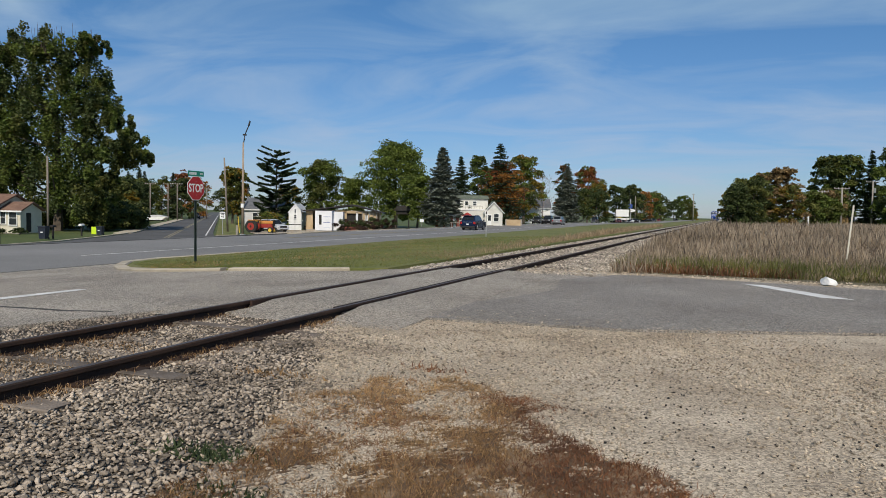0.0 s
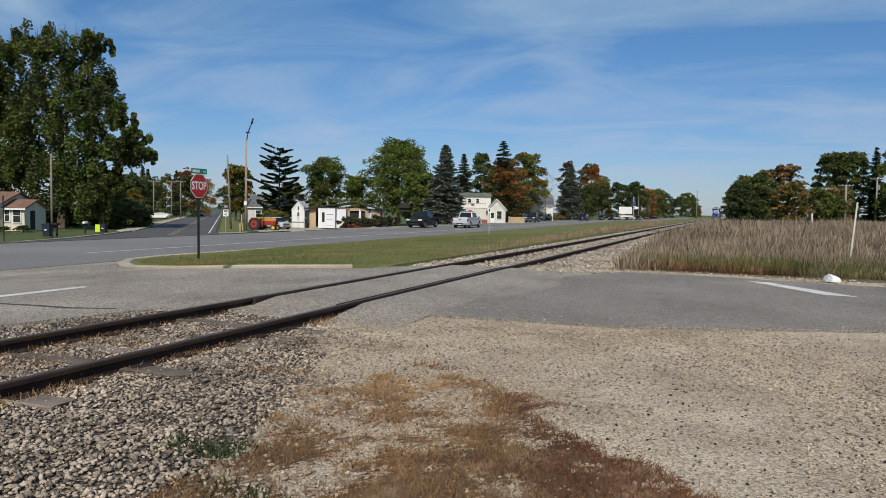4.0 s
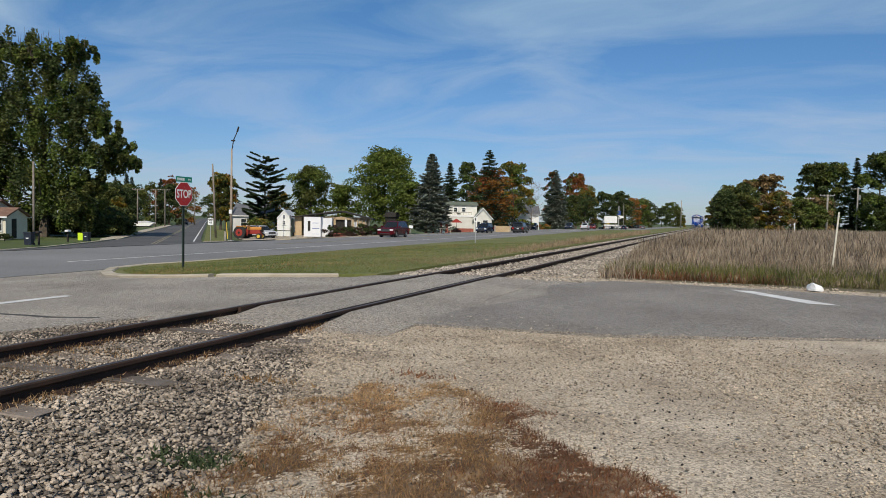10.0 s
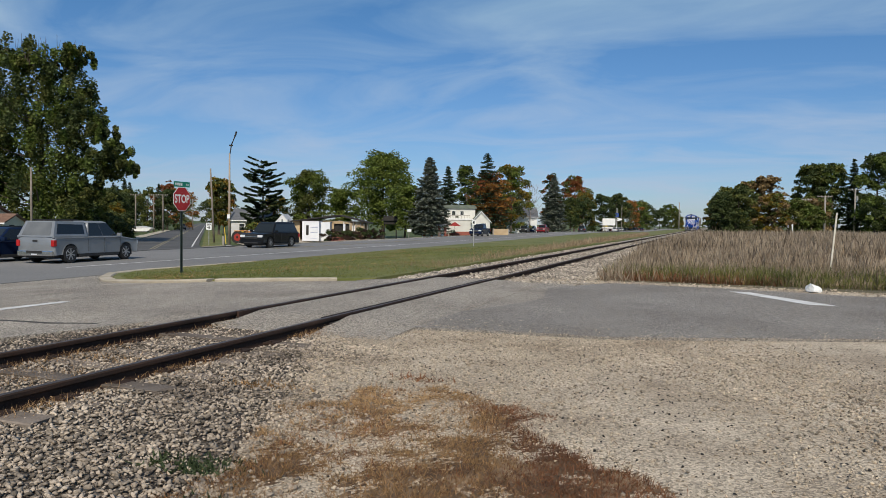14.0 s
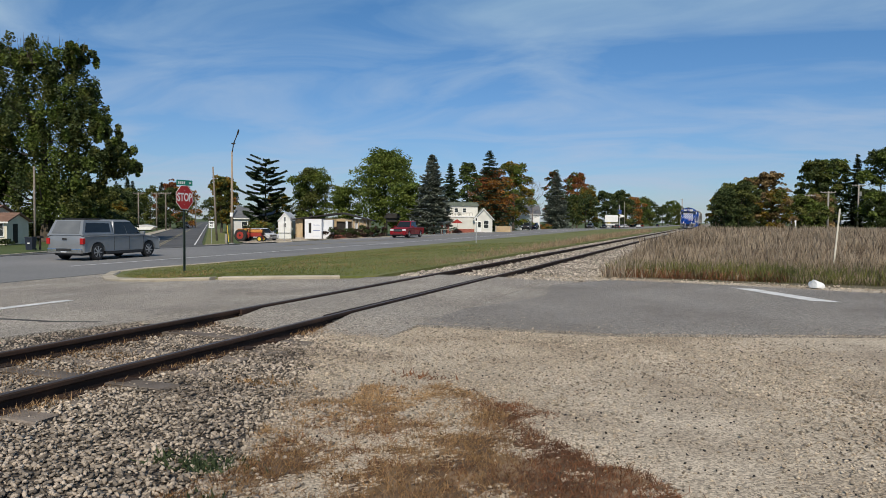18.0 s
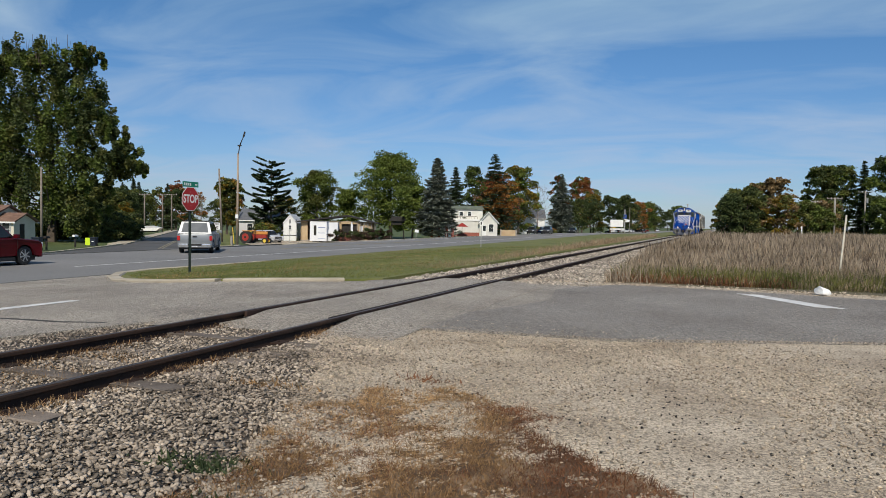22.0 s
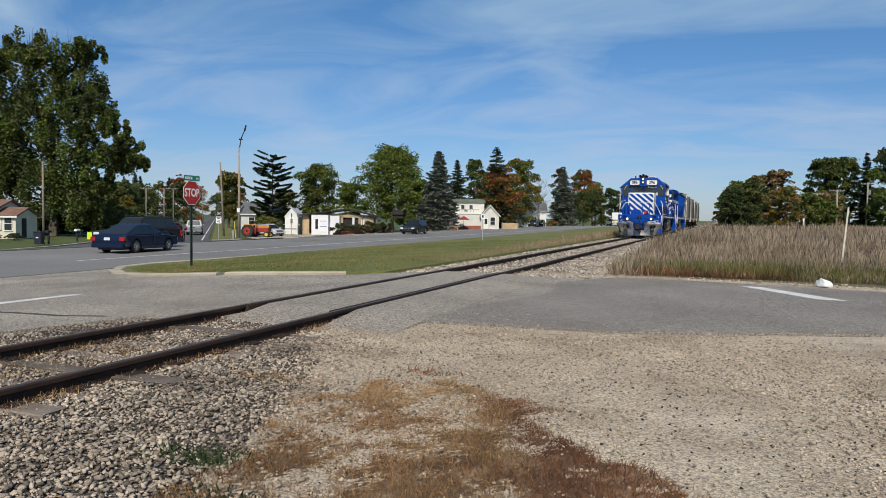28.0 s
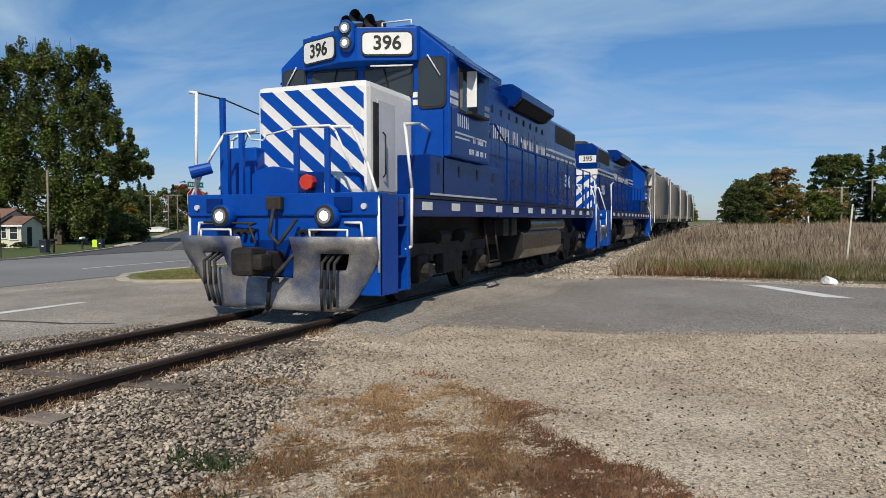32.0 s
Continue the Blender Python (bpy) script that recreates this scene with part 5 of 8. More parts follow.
    part("filter_box_face", bx(-0.8, 0.8, 3.64, 3.70, 4.25, 4.52), BLUE, hood)
    for s in (-1, 1):
        o = [(s * 0.9, 3.86), (s * 1.02, 3.86), (s * 1.24, 4.05), (s * 1.24, 4.22), (s * 1.02, 4.36), (s * 0.6, 4.36)]
        b = part("blower_duct", prism(o, 6.75, 10.0, bevel=0.02), SHADEBLUE, hood)
        part("duct_mouth", prism([(s * 0.9, 3.83), (s * 1.02, 3.83), (s * 1.24, 4.03), (s * 0.9, 4.05)], 7.0, 9.8), GRILL, b)
        g0 = part("radiator_grille", bx(min(s * 0.925, s * 0.945), max(s * 0.925, s * 0.945), 11.5, 14.2, 3.52, 4.02, 0.004), BLACK, hood)
        for k in range(18):
            part("slat", bx(min(s * 0.945, s * 0.952), max(s * 0.945, s * 0.952), 11.55 + k * 0.148, 11.60 + k * 0.148, 3.55, 3.99), GRILL, g0)
        for k in range(15):
            y = 4.85 + k * 0.60
            for z0, z1 in ((1.72, 2.62), (2.66, 3.45)):
                d = part("hood_door", bx(min(s * 0.93, s * 0.945), max(s * 0.93, s * 0.945), y + 0.012, y + 0.588, z0, z1, 0.004), SHADEBLUE, hood)
                part("latch", bx(min(s * 0.945, s * 0.965), max(s * 0.945, s * 0.965), y + 0.50, y + 0.55, z0 + 0.35, z0 + 0.48), DARK, d)
        for k in range(9):
            part("hood_vent", bx(min(s * 0.932, s * 0.942), max(s * 0.932, s * 0.942), 4.9 + 0.62 * k, 5.0 + 0.62 * k, 3.56, 3.70), DARK, hood)
        bars(hood, 5.6, 10.2, 3.02, 0.30, 19, s * 0.947 if s > 0 else -0.953, 11)
        for z in (3.04, 3.20):
            part("hood_band", bx(min(s * 0.947, s * 0.953), max(s * 0.947, s * 0.953), 10.3, 14.3, z, z + 0.07), LETTER, hood)
            part("hood_band", bx(min(s * 0.947, s * 0.953), max(s * 0.947, s * 0.953), 3.55, 5.3, z + 0.05, z + 0.12), LETTER, hood)
        words("numeral", number, 0.52, LETTER, hood, pose(s * 0.948, 13.1, 2.45, 90, 0, 90 * s), 0.003)
        # side handrail
        for k in range(9):
            y = 4.85 + k * 1.14
            part("rail_post", bx(min(s * 1.46, s * 1.50), max(s * 1.46, s * 1.50), y - 0.02, y + 0.02, 1.62, 2.78), SHADEBLUE, t)
        rail_pipe(t, [(s * 1.56, 3.5, 3.02), (s * 1.58, 3.7, 3.05), (s * 1.5, 4.5, 2.85), (s * 1.48, 4.85, 2.78), (s * 1.48, 14.0, 2.78)], SHADEBLUE, 0.018)
        # below the frame
        part("air_tank", tube(bmesh.new(), (s * 1.22, 7.0, 1.17), (s * 1.22, 10.6, 1.17), 0.19, 0.19, 16), TANK, t)
    for k in range(3):
        part("roof_fan", tube(bmesh.new(), (0, 11.9 + k * 0.95 - 0.2, 4.2), (0, 11.9 + k * 0.95 - 0.2, 4.36), 0.46, 0.42, 20), DARK, hood)
    part("exhaust_stack", bx(-0.15, 0.15, 10.2, 10.6, 4.2, 4.45, 0.02), DARK, hood)
    part("hood_end_band", bx(-0.94, 0.94, 14.352, 14.36, 3.02, 3.24), OFFWHITE, hood)
    part("hood_end_panel", bx(-0.90, 0.90, 14.35, 14.356, 1.66, 2.98), OFFWHITE, hood)
    k = -6
    while k < 9:
        poly = clip([(-0.9, 1.66), (0.9, 1.66), (0.9, 2.98), (-0.9, 2.98)], 0.86, 1, 0.86 * (k * 0.545))
        poly = clip(poly, -0.86, -1, -0.86 * (k * 0.545 + 0.27)) if poly else poly
        if len(poly) >= 3:
            part("end_stripe", prism(poly, 14.352, 14.366), BLUE, hood)
        k += 1
    for s in (-1, 1):
        mm = pose(s * 0.55, 14.36, 3.62, 90, 0, 180)
        part("number_board", box(bmesh.new(), -0.33, 0.33, -0.14, 0.14, 0, 0.012), OFFWHITE, hood, "white number board with black figures", m=mm)
        words("numeral", number, 0.25, BLACK, hood, mm @ pose(0, 0, 0.014), 0.003)
    part("fuel_tank", prism([(-1.28, 0.42), (-1.42, 0.62), (-1.42, 0.98), (-1.25, 1.08), (1.25, 1.08), (1.42, 0.98), (1.42, 0.62), (1.28, 0.42), (1.0, 0.34), (-1.0, 0.34)], 6.35, 10.1, bevel=0.03), TANK, t, "oily black steel fuel tank")
    part("underbody", bx(-0.8, 0.8, 0.2, 14.6, 0.75, 1.34), GRIME, t)
    for y in (5.0, 5.6, 10.4):
        part("brake_valve", bx(0.9, 1.36, y, y + 0.4, 0.95, 1.32, 0.03), GRIME, t)
    rail_pipe(t, [(1.30, 3.9, 1.3), (1.42, 3.9, 0.5), (1.42, 4.5, 0.5), (1.30, 4.5, 1.3)], GRIME, 0.02, "side_step")
    rail_pipe(t, [(1.42, 3.85, 0.42), (1.42, 4.55, 0.42)], GRIME, 0.04, "side_step")
    truck(t, 2.75)
    truck(t, 12.2)
    return t


def hopper_car(label):
    """A covered hopper with bowed sides, sloped end sheets, roof walk and end ladders; origin at its middle."""
    t = thing("covered_hopper_car", label, "freight car", group="train")
    L = 5.75
    side = []
    for k in range(9):
        a = k / 8
        side.append((1.56 - 0.05 * (2 * a - 1) ** 2 - 0.10 * (a > 0.99), 1.30 + 2.85 * a))
    prof = side + [(1.05, 4.36), (0.5, 4.46), (-0.5, 4.46), (-1.05, 4.36)] + [(-x, z) for x, z in side[::-1]]
    body = shade(part("body", prism(prof, -L + 0.75, L - 0.75), HOPGREY, t))
    for s in (-1, 1):
        part("side_sill", bx(s * 1.40 - 0.06, s * 1.40 + 0.06, -L, L, 1.05, 1.34, 0.01), DARK, t)
        part("end_sheet", prism([(s * (L - 0.72), 4.2), (s * (L - 0.72), 3.9), (s * (L - 0.74), 2.7), (s * (L - 2.0), 1.4), (s * (L - 2.2), 1.4), (s * (L - 0.95), 4.2)], -1.38, 1.38, "x"), HOPGREY, t)
        part("platform", bx(-1.45, 1.45, min(s * (L - 1.0), s * L), max(s * (L - 1.0), s * L), 1.06, 1.20), DARK, t)
        for x in (-1.42, -0.5, 0.5, 1.42):
            part("end_post", bx(x - 0.05, x + 0.05, s * (L - 0.12) - 0.05, s * (L - 0.12) + 0.05, 1.2, 3.9 if abs(x) > 1 else 3.2), HOPGREY, t)
        for x in (-1.5, 1.5):
            for k in range(8):
                part("ladder_rung", tube(bmesh.new(), (x, s * (L - 0.15), 1.2 + k * 0.38), (x, s * (L - 0.55), 1.2 + k * 0.38), 0.015, seg=5), OFFWHITE, t)
            part("ladder_rail", bx(x - 0.02, x + 0.02, s * (L - 0.55) - 0.02, s * (L - 0.55) + 0.02, 1.1, 4.3), OFFWHITE, t)
        part("end_ridge", bx(-1.5, 1.5, s * (L - 0.78) - 0.04, s * (L - 0.78) + 0.04, 3.9, 4.38), HOPGREY, t)
        part("coupler", bx(-0.15, 0.15, min(s * L, s * 6.3), max(s * L, s * 6.3), 0.66, 0.92, 0.03), DARK, t)
        part("outlet_bay", prism([(-1.2, 1.35), (1.2, 1.35), (0.45, 0.45), (-0.45, 0.45)], s * 1.5 - 1.2, s * 1.5 + 1.2), DARK, t)
        part("roof_walk", bx(s * 0.75 - 0.25, s * 0.75 + 0.25, -L + 0.2, L - 0.2, 4.52, 4.56), GREYSTEEL, t)
        for k in range(5):
            part("side_rib", bx(s * 1.555 - 0.03, s * 1.555 + 0.03, -3.6 + k * 1.8 - 0.04, -3.6 + k * 1.8 + 0.04, 1.34, 1.6), HOPGREY, t)
        truck(t, s * 4.3, 0.84, 0.42, GRIME, 0.95)
    for k in range(4):
        part("roof_hatch", tube(bmesh.new(), (0, -3.6 + k * 2.4, 4.44), (0, -3.6 + k * 2.4, 4.58), 0.38, 0.36, 14), HOPGREY, t)
    return t


lead_loco = locomotive("396", "blue diesel locomotive with a white striped nose and snow plow")
second_loco = locomotive("395", "blue diesel locomotive coupled backwards behind the leading one")
hopper = hopper_car("grey weathered covered hopper car in the train")
hoppers = [hopper] + [copy_thing(hopper, pose(0, 0, 0)) for _ in range(3)]

# ---- vehicles ----


def carpaint(name, c, rough=0.28, metal=0.35):
    return surf(name, tuple(0.92 * v for v in c), tuple(1.06 * v for v in c), 1.5, fine=40, grain=0.05, bump=0.0, rough=rough, metal=metal, coat=0.12, spec=0.22)


SILVER = carpaint("silver_car_paint", (0.24, 0.255, 0.27), 0.42, 0.35)
PEARL = carpaint("white_car_paint", (0.54, 0.55, 0.57), 0.3, 0.1)
JET = carpaint("black_car_paint", (0.010, 0.011, 0.013), 0.22, 0.1)
MIDNIGHT = carpaint("dark_blue_car_paint", (0.010, 0.020, 0.055), 0.25, 0.3)
SLATE = carpaint("dark_grey_car_paint", (0.026, 0.027, 0.031), 0.28, 0.4)
WINE = carpaint("dark_red_car_paint", (0.095, 0.005, 0.010), 0.22, 0.3)
SCARLET = carpaint("red_car_paint", (0.24, 0.012, 0.018), 0.3, 0.2)
TYRE = surf("tyre_rubber", (0.018, 0.018, 0.018), (0.034, 0.033, 0.032), 6, bump=0.3, rough=0.85)
RIM = surf("alloy_rim", (0.36, 0.36, 0.37), (0.50, 0.50, 0.50), 5, bump=0.05, rough=0.35, metal=0.8, grain=0.15)
CHROME = surf("chrome_trim", (0.55, 0.55, 0.56), (0.66, 0.66, 0.67), 5, bump=0.0, rough=0.15, metal=0.95, grain=0.05)
TRIM = surf("black_plastic_trim", (0.018, 0.018, 0.019), (0.03, 0.03, 0.03), 6, bump=0.1, rough=0.6)
TAIL = surf("red_tail_lamp", (0.33, 0.012, 0.014), (0.42, 0.02, 0.02), 6, bump=0.0, rough=0.18, grain=0.06)
LENS = surf("clear_lamp_lens", (0.55, 0.56, 0.57), (0.68, 0.69, 0.70), 6, bump=0.0, rough=0.12, grain=0.1)
CARGLASS = glassy("tinted_car_glass", (0.014, 0.017, 0.019), 0.04)
PLATE = surf("pale_plate", (0.55, 0.57, 0.60), (0.65, 0.67, 0.7), 8, bump=0, grain=0.05)

KINDS = {
    # length, width, height, belt, hood height, front axle, rear axle, wheel radius, windshield foot, roof front, roof back, rear foot, bed?
    "sedan": (4.80, 1.86, 1.47, 0.93, 0.88, 1.46, -1.36, 0.335, 1.18, 0.22, -0.86, -2.12, None),
    "suv": (4.98, 1.97, 1.79, 1.16, 1.12, 1.48, -1.42, 0.395, 1.12, 0.50, -1.80, -2.34, None),
    "jeep": (4.80, 1.94, 1.76, 1.08, 1.08, 1.45, -1.45, 0.38, 0.98, 0.40, -1.90, -2.30, None),
    "wagon": (4.75, 1.84, 1.60, 1.00, 0.95, 1.40, -1.35, 0.345, 1.05, 0.35, -1.75, -2.26, None),
    "large_suv": (5.40, 2.04, 1.92, 1.18, 1.15, 1.60, -1.50, 0.40, 1.15, 0.55, -2.20, -2.60, None),
    "pickup": (5.85, 2.02, 1.94, 1.22, 1.18, 1.85, -1.80, 0.41, 1.32, 0.70, -0.62, -0.90, "open"),
    "capped": (5.62, 2.03, 1.93, 1.20, 1.12, 1.85, -1.82, 0.41, 1.42, 0.72, -0.50, -0.72, "cap"),
}


def loft(rings, closed_ends=True):
    bm = bmesh.new()
    vs = [[bm.verts.new(p) for p in r] for r in rings]
    n = len(rings[0])
    for a, b in zip(vs, vs[1:]):
        for i in range(n):
            bm.faces.new((a[i], a[(i + 1) % n], b[(i + 1) % n], b[i]))
    if closed_ends:
        bm.faces.new(vs[0][::-1])
        bm.faces.new(vs[-1])
    bmesh.ops.recalc_face_normals(bm, faces=bm.faces)
    return bm


def pane_mesh(q, lift, t=0.008):
    """A flat pane through four corners, pushed out by lift."""
    a, b, c, d = [Vector(p) for p in q]
    n = (b - a).cross(d - a).normalized()
    bm = bmesh.new()
    lo = [bm.verts.new(p + n * (lift - t)) for p in (a, b, c, d)]
    hi = [bm.verts.new(p + n * lift) for p in (a, b, c, d)]
    bm.faces.new(hi)
    bm.faces.new(lo[::-1])
    for i in range(4):
        j = (i + 1) % 4
        bm.faces.new((lo[i], lo[j], hi[j], hi[i]))
    return bm


def inset_quad(q, u0, u1, v0, v1):
    a, b, c, d = [Vector(p) for p in q]
    def at(u, v):
        return a.lerp(b, u).lerp(d.lerp(c, u), v)
    return [at(u0, v0), at(u1, v0), at(u1, v1), at(u0, v1)]


def sleek(ob, degrees):
    """Smooth shading but for edges sharper than this."""
    shade(ob)
    ob.data.set_sharp_from_angle(angle=radians(degrees))


def vehicle(kind, paint, label, category, chrome=False):
    L, W, Ht, belt, hood, fa, ra, r, yA, yB, yC, yD, bed = KINDS[kind]
    t = thing({"capped": "pickup_truck", "pickup": "pickup_truck"}.get(kind, "car"), label, category, group="traffic on the highway")
    h, w = L / 2, W / 2
    lo = 0.30 if bed else 0.24
    rear_top = belt if not bed else belt + 0.02
    # side outline with wheel arches
    def arch(yc, n=7):
        R = r * 1.16
        return [(yc + R * math.cos(math.pi * k / n), max(lo, r + R * math.sin(math.pi * k / n))) for k in range(n + 1)]
    out = [(h - 0.06, lo + 0.12), (h, lo + 0.25), (h - 0.01, hood - 0.30), (h - 0.05, hood - 0.19), (h - 0.14, hood - 0.10), (h - 0.32, hood - 0.05), (yA + 0.35, belt - 0.03), (yA + 0.05, belt - 0.0), (yD, rear_top), (-h + 0.05, rear_top - 0.02 if kind != "sedan" else rear_top + 0.02), (-h, rear_top - 0.14), (-h + 0.01, lo + 0.22), (-h + 0.10, lo + 0.06)]
    out += [(p[0], p[1]) for p in arch(ra)[::-1]] + [(p[0], p[1]) for p in arch(fa)[::-1]]
    def ring(x, k):
        def pull(y):
            e = max(0.0, abs(y) / h - 0.80) / 0.20
            return y - math.copysign(0.13 * k * e * e, y)
        return [(x, pull(y), z - (0.07 * k if z > belt - 0.15 else 0) + (0.03 * k if z < lo + 0.1 else 0)) for y, z in out]
    body = part("body", loft([ring(-w + 0.035, 1.35), ring(-w + 0.006, 0.9), ring(-w + 0.03, 0.55), ring(-w + 0.13, 0.25), ring(-w + 0.4, 0.05), ring(0, -0.15), ring(w - 0.4, 0.05), ring(w - 0.13, 0.25), ring(w - 0.03, 0.55), ring(w - 0.006, 0.9), ring(w - 0.035, 1.35)]), paint, t)
    sleek(body, 38)
    part("chassis", bx(-w + 0.25, w - 0.25, -h + 0.25, h - 0.25, lo - 0.06, lo + 0.25), TRIM, t)
    # cabin
    wb, wr = w - 0.09, w - 0.26
    zr, zb = Ht - 0.05, belt - 0.04
    c = {"A": (yA, zb, wb), "B": (yB, zr, wr), "C": (yC, zr, wr), "D": (yD, zb, wb)}
    ringL = [(-v[2], v[0], v[1]) for v in c.values()]
    ringR = [(v[2], v[0], v[1]) for v in c.values()]
    cb = loft([ringL, ringR])
    bmesh.ops.bevel(cb, geom=cb.edges[:], offset=0.07, segments=3, profile=0.6, affect="EDGES", clamp_overlap=True)
    cabin = part("cabin", cb, paint, t)
    sleek(cabin, 38)
    mid = (yB + yC) / 2
    part("roof", loft([[(-wr + 0.02, yB - 0.05, zr - 0.01), (wr - 0.02, yB - 0.05, zr - 0.01), (wr - 0.02, yC + 0.05, zr - 0.01), (-wr + 0.02, yC + 0.05, zr - 0.01)],
                       [(-wr + 0.12, yB - 0.2, Ht), (wr - 0.12, yB - 0.2, Ht), (wr - 0.12, yC + 0.2, Ht), (-wr + 0.12, yC + 0.2, Ht)]]), paint, cabin)
    P = {k: (Vector((v[2], v[0], v[1])), Vector((-v[2], v[0], v[1]))) for k, v in c.items()}
    part("windshield", pane_mesh(inset_quad([P["A"][0], P["A"][1], P["B"][1], P["B"][0]], 0.05, 0.95, 0.08, 0.93), 0.008), CARGLASS, cabin)
    part("rear_window", pane_mesh(inset_quad([P["D"][1], P["D"][0], P["C"][0], P["C"][1]], 0.08, 0.92, 0.15, 0.92), 0.006), CARGLASS, cabin)
    cuts = [(0.04, 0.49), (0.505, 0.96)] if bed else [(0.04, 0.37), (0.383, 0.70), (0.713, 0.96)]
    for s in (0, 1):
        q = [P["D"][0], P["A"][0], P["B"][0], P["C"][0]] if s == 0 else [P["A"][1], P["D"][1], P["C"][1], P["B"][1]]
        for u0, u1 in cuts:
            part("side_window", pane_mesh(inset_quad(q, u0, u1, 0.09, 0.92), 0.008), CARGLASS, cabin)
        sx = 1 if s == 0 else -1
        m0 = part("mirror", bx(min(sx * (w - 0.02), sx * (w + 0.20)), max(sx * (w - 0.02), sx * (w + 0.20)), yA - 0.25, yA - 0.10, belt - 0.03, belt + 0.15, 0.03), paint if not chrome else CHROME, t)
        for yy in ((yA - 1.0, yA - 2.0) if not bed else (yA - 1.05, yA - 1.95)):
            part("door_handle", bx(min(sx * w, sx * (w + 0.02)), max(sx * w, sx * (w + 0.02)), yy, yy + 0.18, belt - 0.16, belt - 0.12, 0.005), CHROME if chrome else paint, body)
        for yy in ((yA - 0.02, yA - 1.08, yD + 0.35) if not bed else (yA, yA - 1.08, yD)):
            part("door_seam", bx(min(sx * (w - 0.01), sx * (w + 0.002)), max(sx * (w - 0.01), sx * (w + 0.002)), yy - 0.006, yy + 0.006, lo + 0.15, belt - 0.1), TRIM, body)
        part("side_sill", bx(min(sx * (w - 0.1), sx * (w + 0.01)), max(sx * (w - 0.1), sx * (w + 0.01)), ra + r * 1.3, fa - r * 1.3, lo - 0.02, lo + 0.10, 0.01), TRIM, body)
        part("headlight", bx(min(sx * (w - 0.48), sx * (w - 0.06)), max(sx * (w - 0.48), sx * (w - 0.06)), h - 0.20, h - 0.0, hood - 0.36, hood - 0.18, 0.03), LENS, body)
        tz = (belt - 0.42, belt - 0.14) if bed or kind in ("suv", "jeep", "large_suv") else (belt - 0.30, belt - 0.10)
        tw = 0.17 if bed else 0.26
        part("tail_light", bx(min(sx * (w - tw), sx * (w + 0.004)), max(sx * (w - tw), sx * (w + 0.004)), -h - 0.008, -h + 0.16, tz[0], tz[1], 0.02), TAIL, body)
        for ya in (fa, ra):
            wh = new("wheel")
            wh.parent, wh.location = t, (sx * (w - 0.13), ya, r)
            tb = tube(bmesh.new(), (-0.115, 0, 0), (0.115, 0, 0), r, r, 28)
            bmesh.ops.bevel(tb, geom=[e for e in tb.edges if abs(e.verts[0].co.x - e.verts[1].co.x) < 0.01], offset=0.03, segments=2, affect="EDGES")
            part("tyre", tb, TYRE, wh)
            rb = tube(bmesh.new(), (sx * 0.105, 0, 0), (sx * 0.118, 0, 0), r * 0.66, r * 0.66, 24)
            part("rim_well", rb, TRIM, wh)
            rb = bmesh.new()
            for k in range(7):
                box(rb, sx * 0.114 - 0.008, sx * 0.114 + 0.014, -r * 0.065, r * 0.065, 0.02, r * 0.64, 0, Matrix.Rotation(k * 0.8976, 4, "X"))
            tube(rb, (sx * 0.100, 0, 0), (sx * 0.124, 0, 0), r * 0.70, r * 0.64, 24, False)
            bmesh.ops.create_cone(rb, cap_ends=True, segments=12, radius1=r * 0.18, radius2=r * 0.15, depth=0.04, matrix=Matrix.Translation((sx * 0.118, 0, 0)) @ Matrix.Rotation(math.pi / 2, 4, "Y"))
            part("rim", rb, RIM, wh)
    # ends
    part("front_bumper", bx(-w + 0.10, w - 0.10, h - 0.16, h + 0.03, lo + 0.06, lo + 0.30, 0.05), CHROME if chrome else paint, body)
    g0 = part("grille", bx(-0.52, 0.52, h - 0.06, h + 0.012, hood - 0.46, hood - 0.14, 0.02), TRIM, body)
    part("grille_bar", bx(-0.52, 0.52, h + 0.01, h + 0.03, hood - 0.32, hood - 0.28, 0.008), CHROME, g0)
    part("lower_intake", bx(-0.6, 0.6, h - 0.02, h + 0.034, lo + 0.10, lo + 0.20, 0.01), TRIM, body)
    part("rear_bumper", bx(-w + 0.08, w - 0.08, -h - 0.06, -h + 0.14, lo + 0.05, lo + 0.28, 0.04), CHROME if chrome or bed == "cap" else (TRIM if kind in ("suv", "jeep") else paint), body)
    part("number_plate", bx(-0.16, 0.16, -h - 0.018 if not bed else -h - 0.07, -h - 0.008 if not bed else -h - 0.058, (lo + 0.10) if bed else 0.66, (lo + 0.24) if bed else 0.80), PLATE, body, "pale blank number plate")
    if kind in ("suv", "jeep", "large_suv", "wagon"):
        for s in (-1, 1):
            part("roof_rail", bx(s * (wr - 0.06) - 0.02, s * (wr - 0.06) + 0.02, yC + 0.15, yB - 0.2, Ht, Ht + 0.045, 0.01), TRIM, cabin)
        part("spoiler", bx(-wr, wr, yC - 0.16, yC + 0.06, zr - 0.03, zr + 0.04, 0.015), paint, cabin)
        part("tailgate_trim", bx(-0.55, 0.55, -h - 0.012, -h + 0.02, belt - 0.20, belt - 0.15, 0.005), CHROME, body)
    if bed:
        for s in (-1, 1):
            part("bed_rail", bx(min(s * (w - 0.14), s * (w - 0.02)), max(s * (w - 0.14), s * (w - 0.02)), -h + 0.03, yD - 0.06, belt - 0.05, belt + 0.05, 0.015), TRIM if bed == "open" else paint, t)
        part("tailgate_handle", bx(-0.12, 0.12, -h - 0.015, -h, belt - 0.22, belt - 0.14), TRIM, body)
        part("bumper_step", bx(-0.4, 0.4, -h - 0.09, -h - 0.04, lo + 0.16, lo + 0.28, 0.01), TRIM, body)
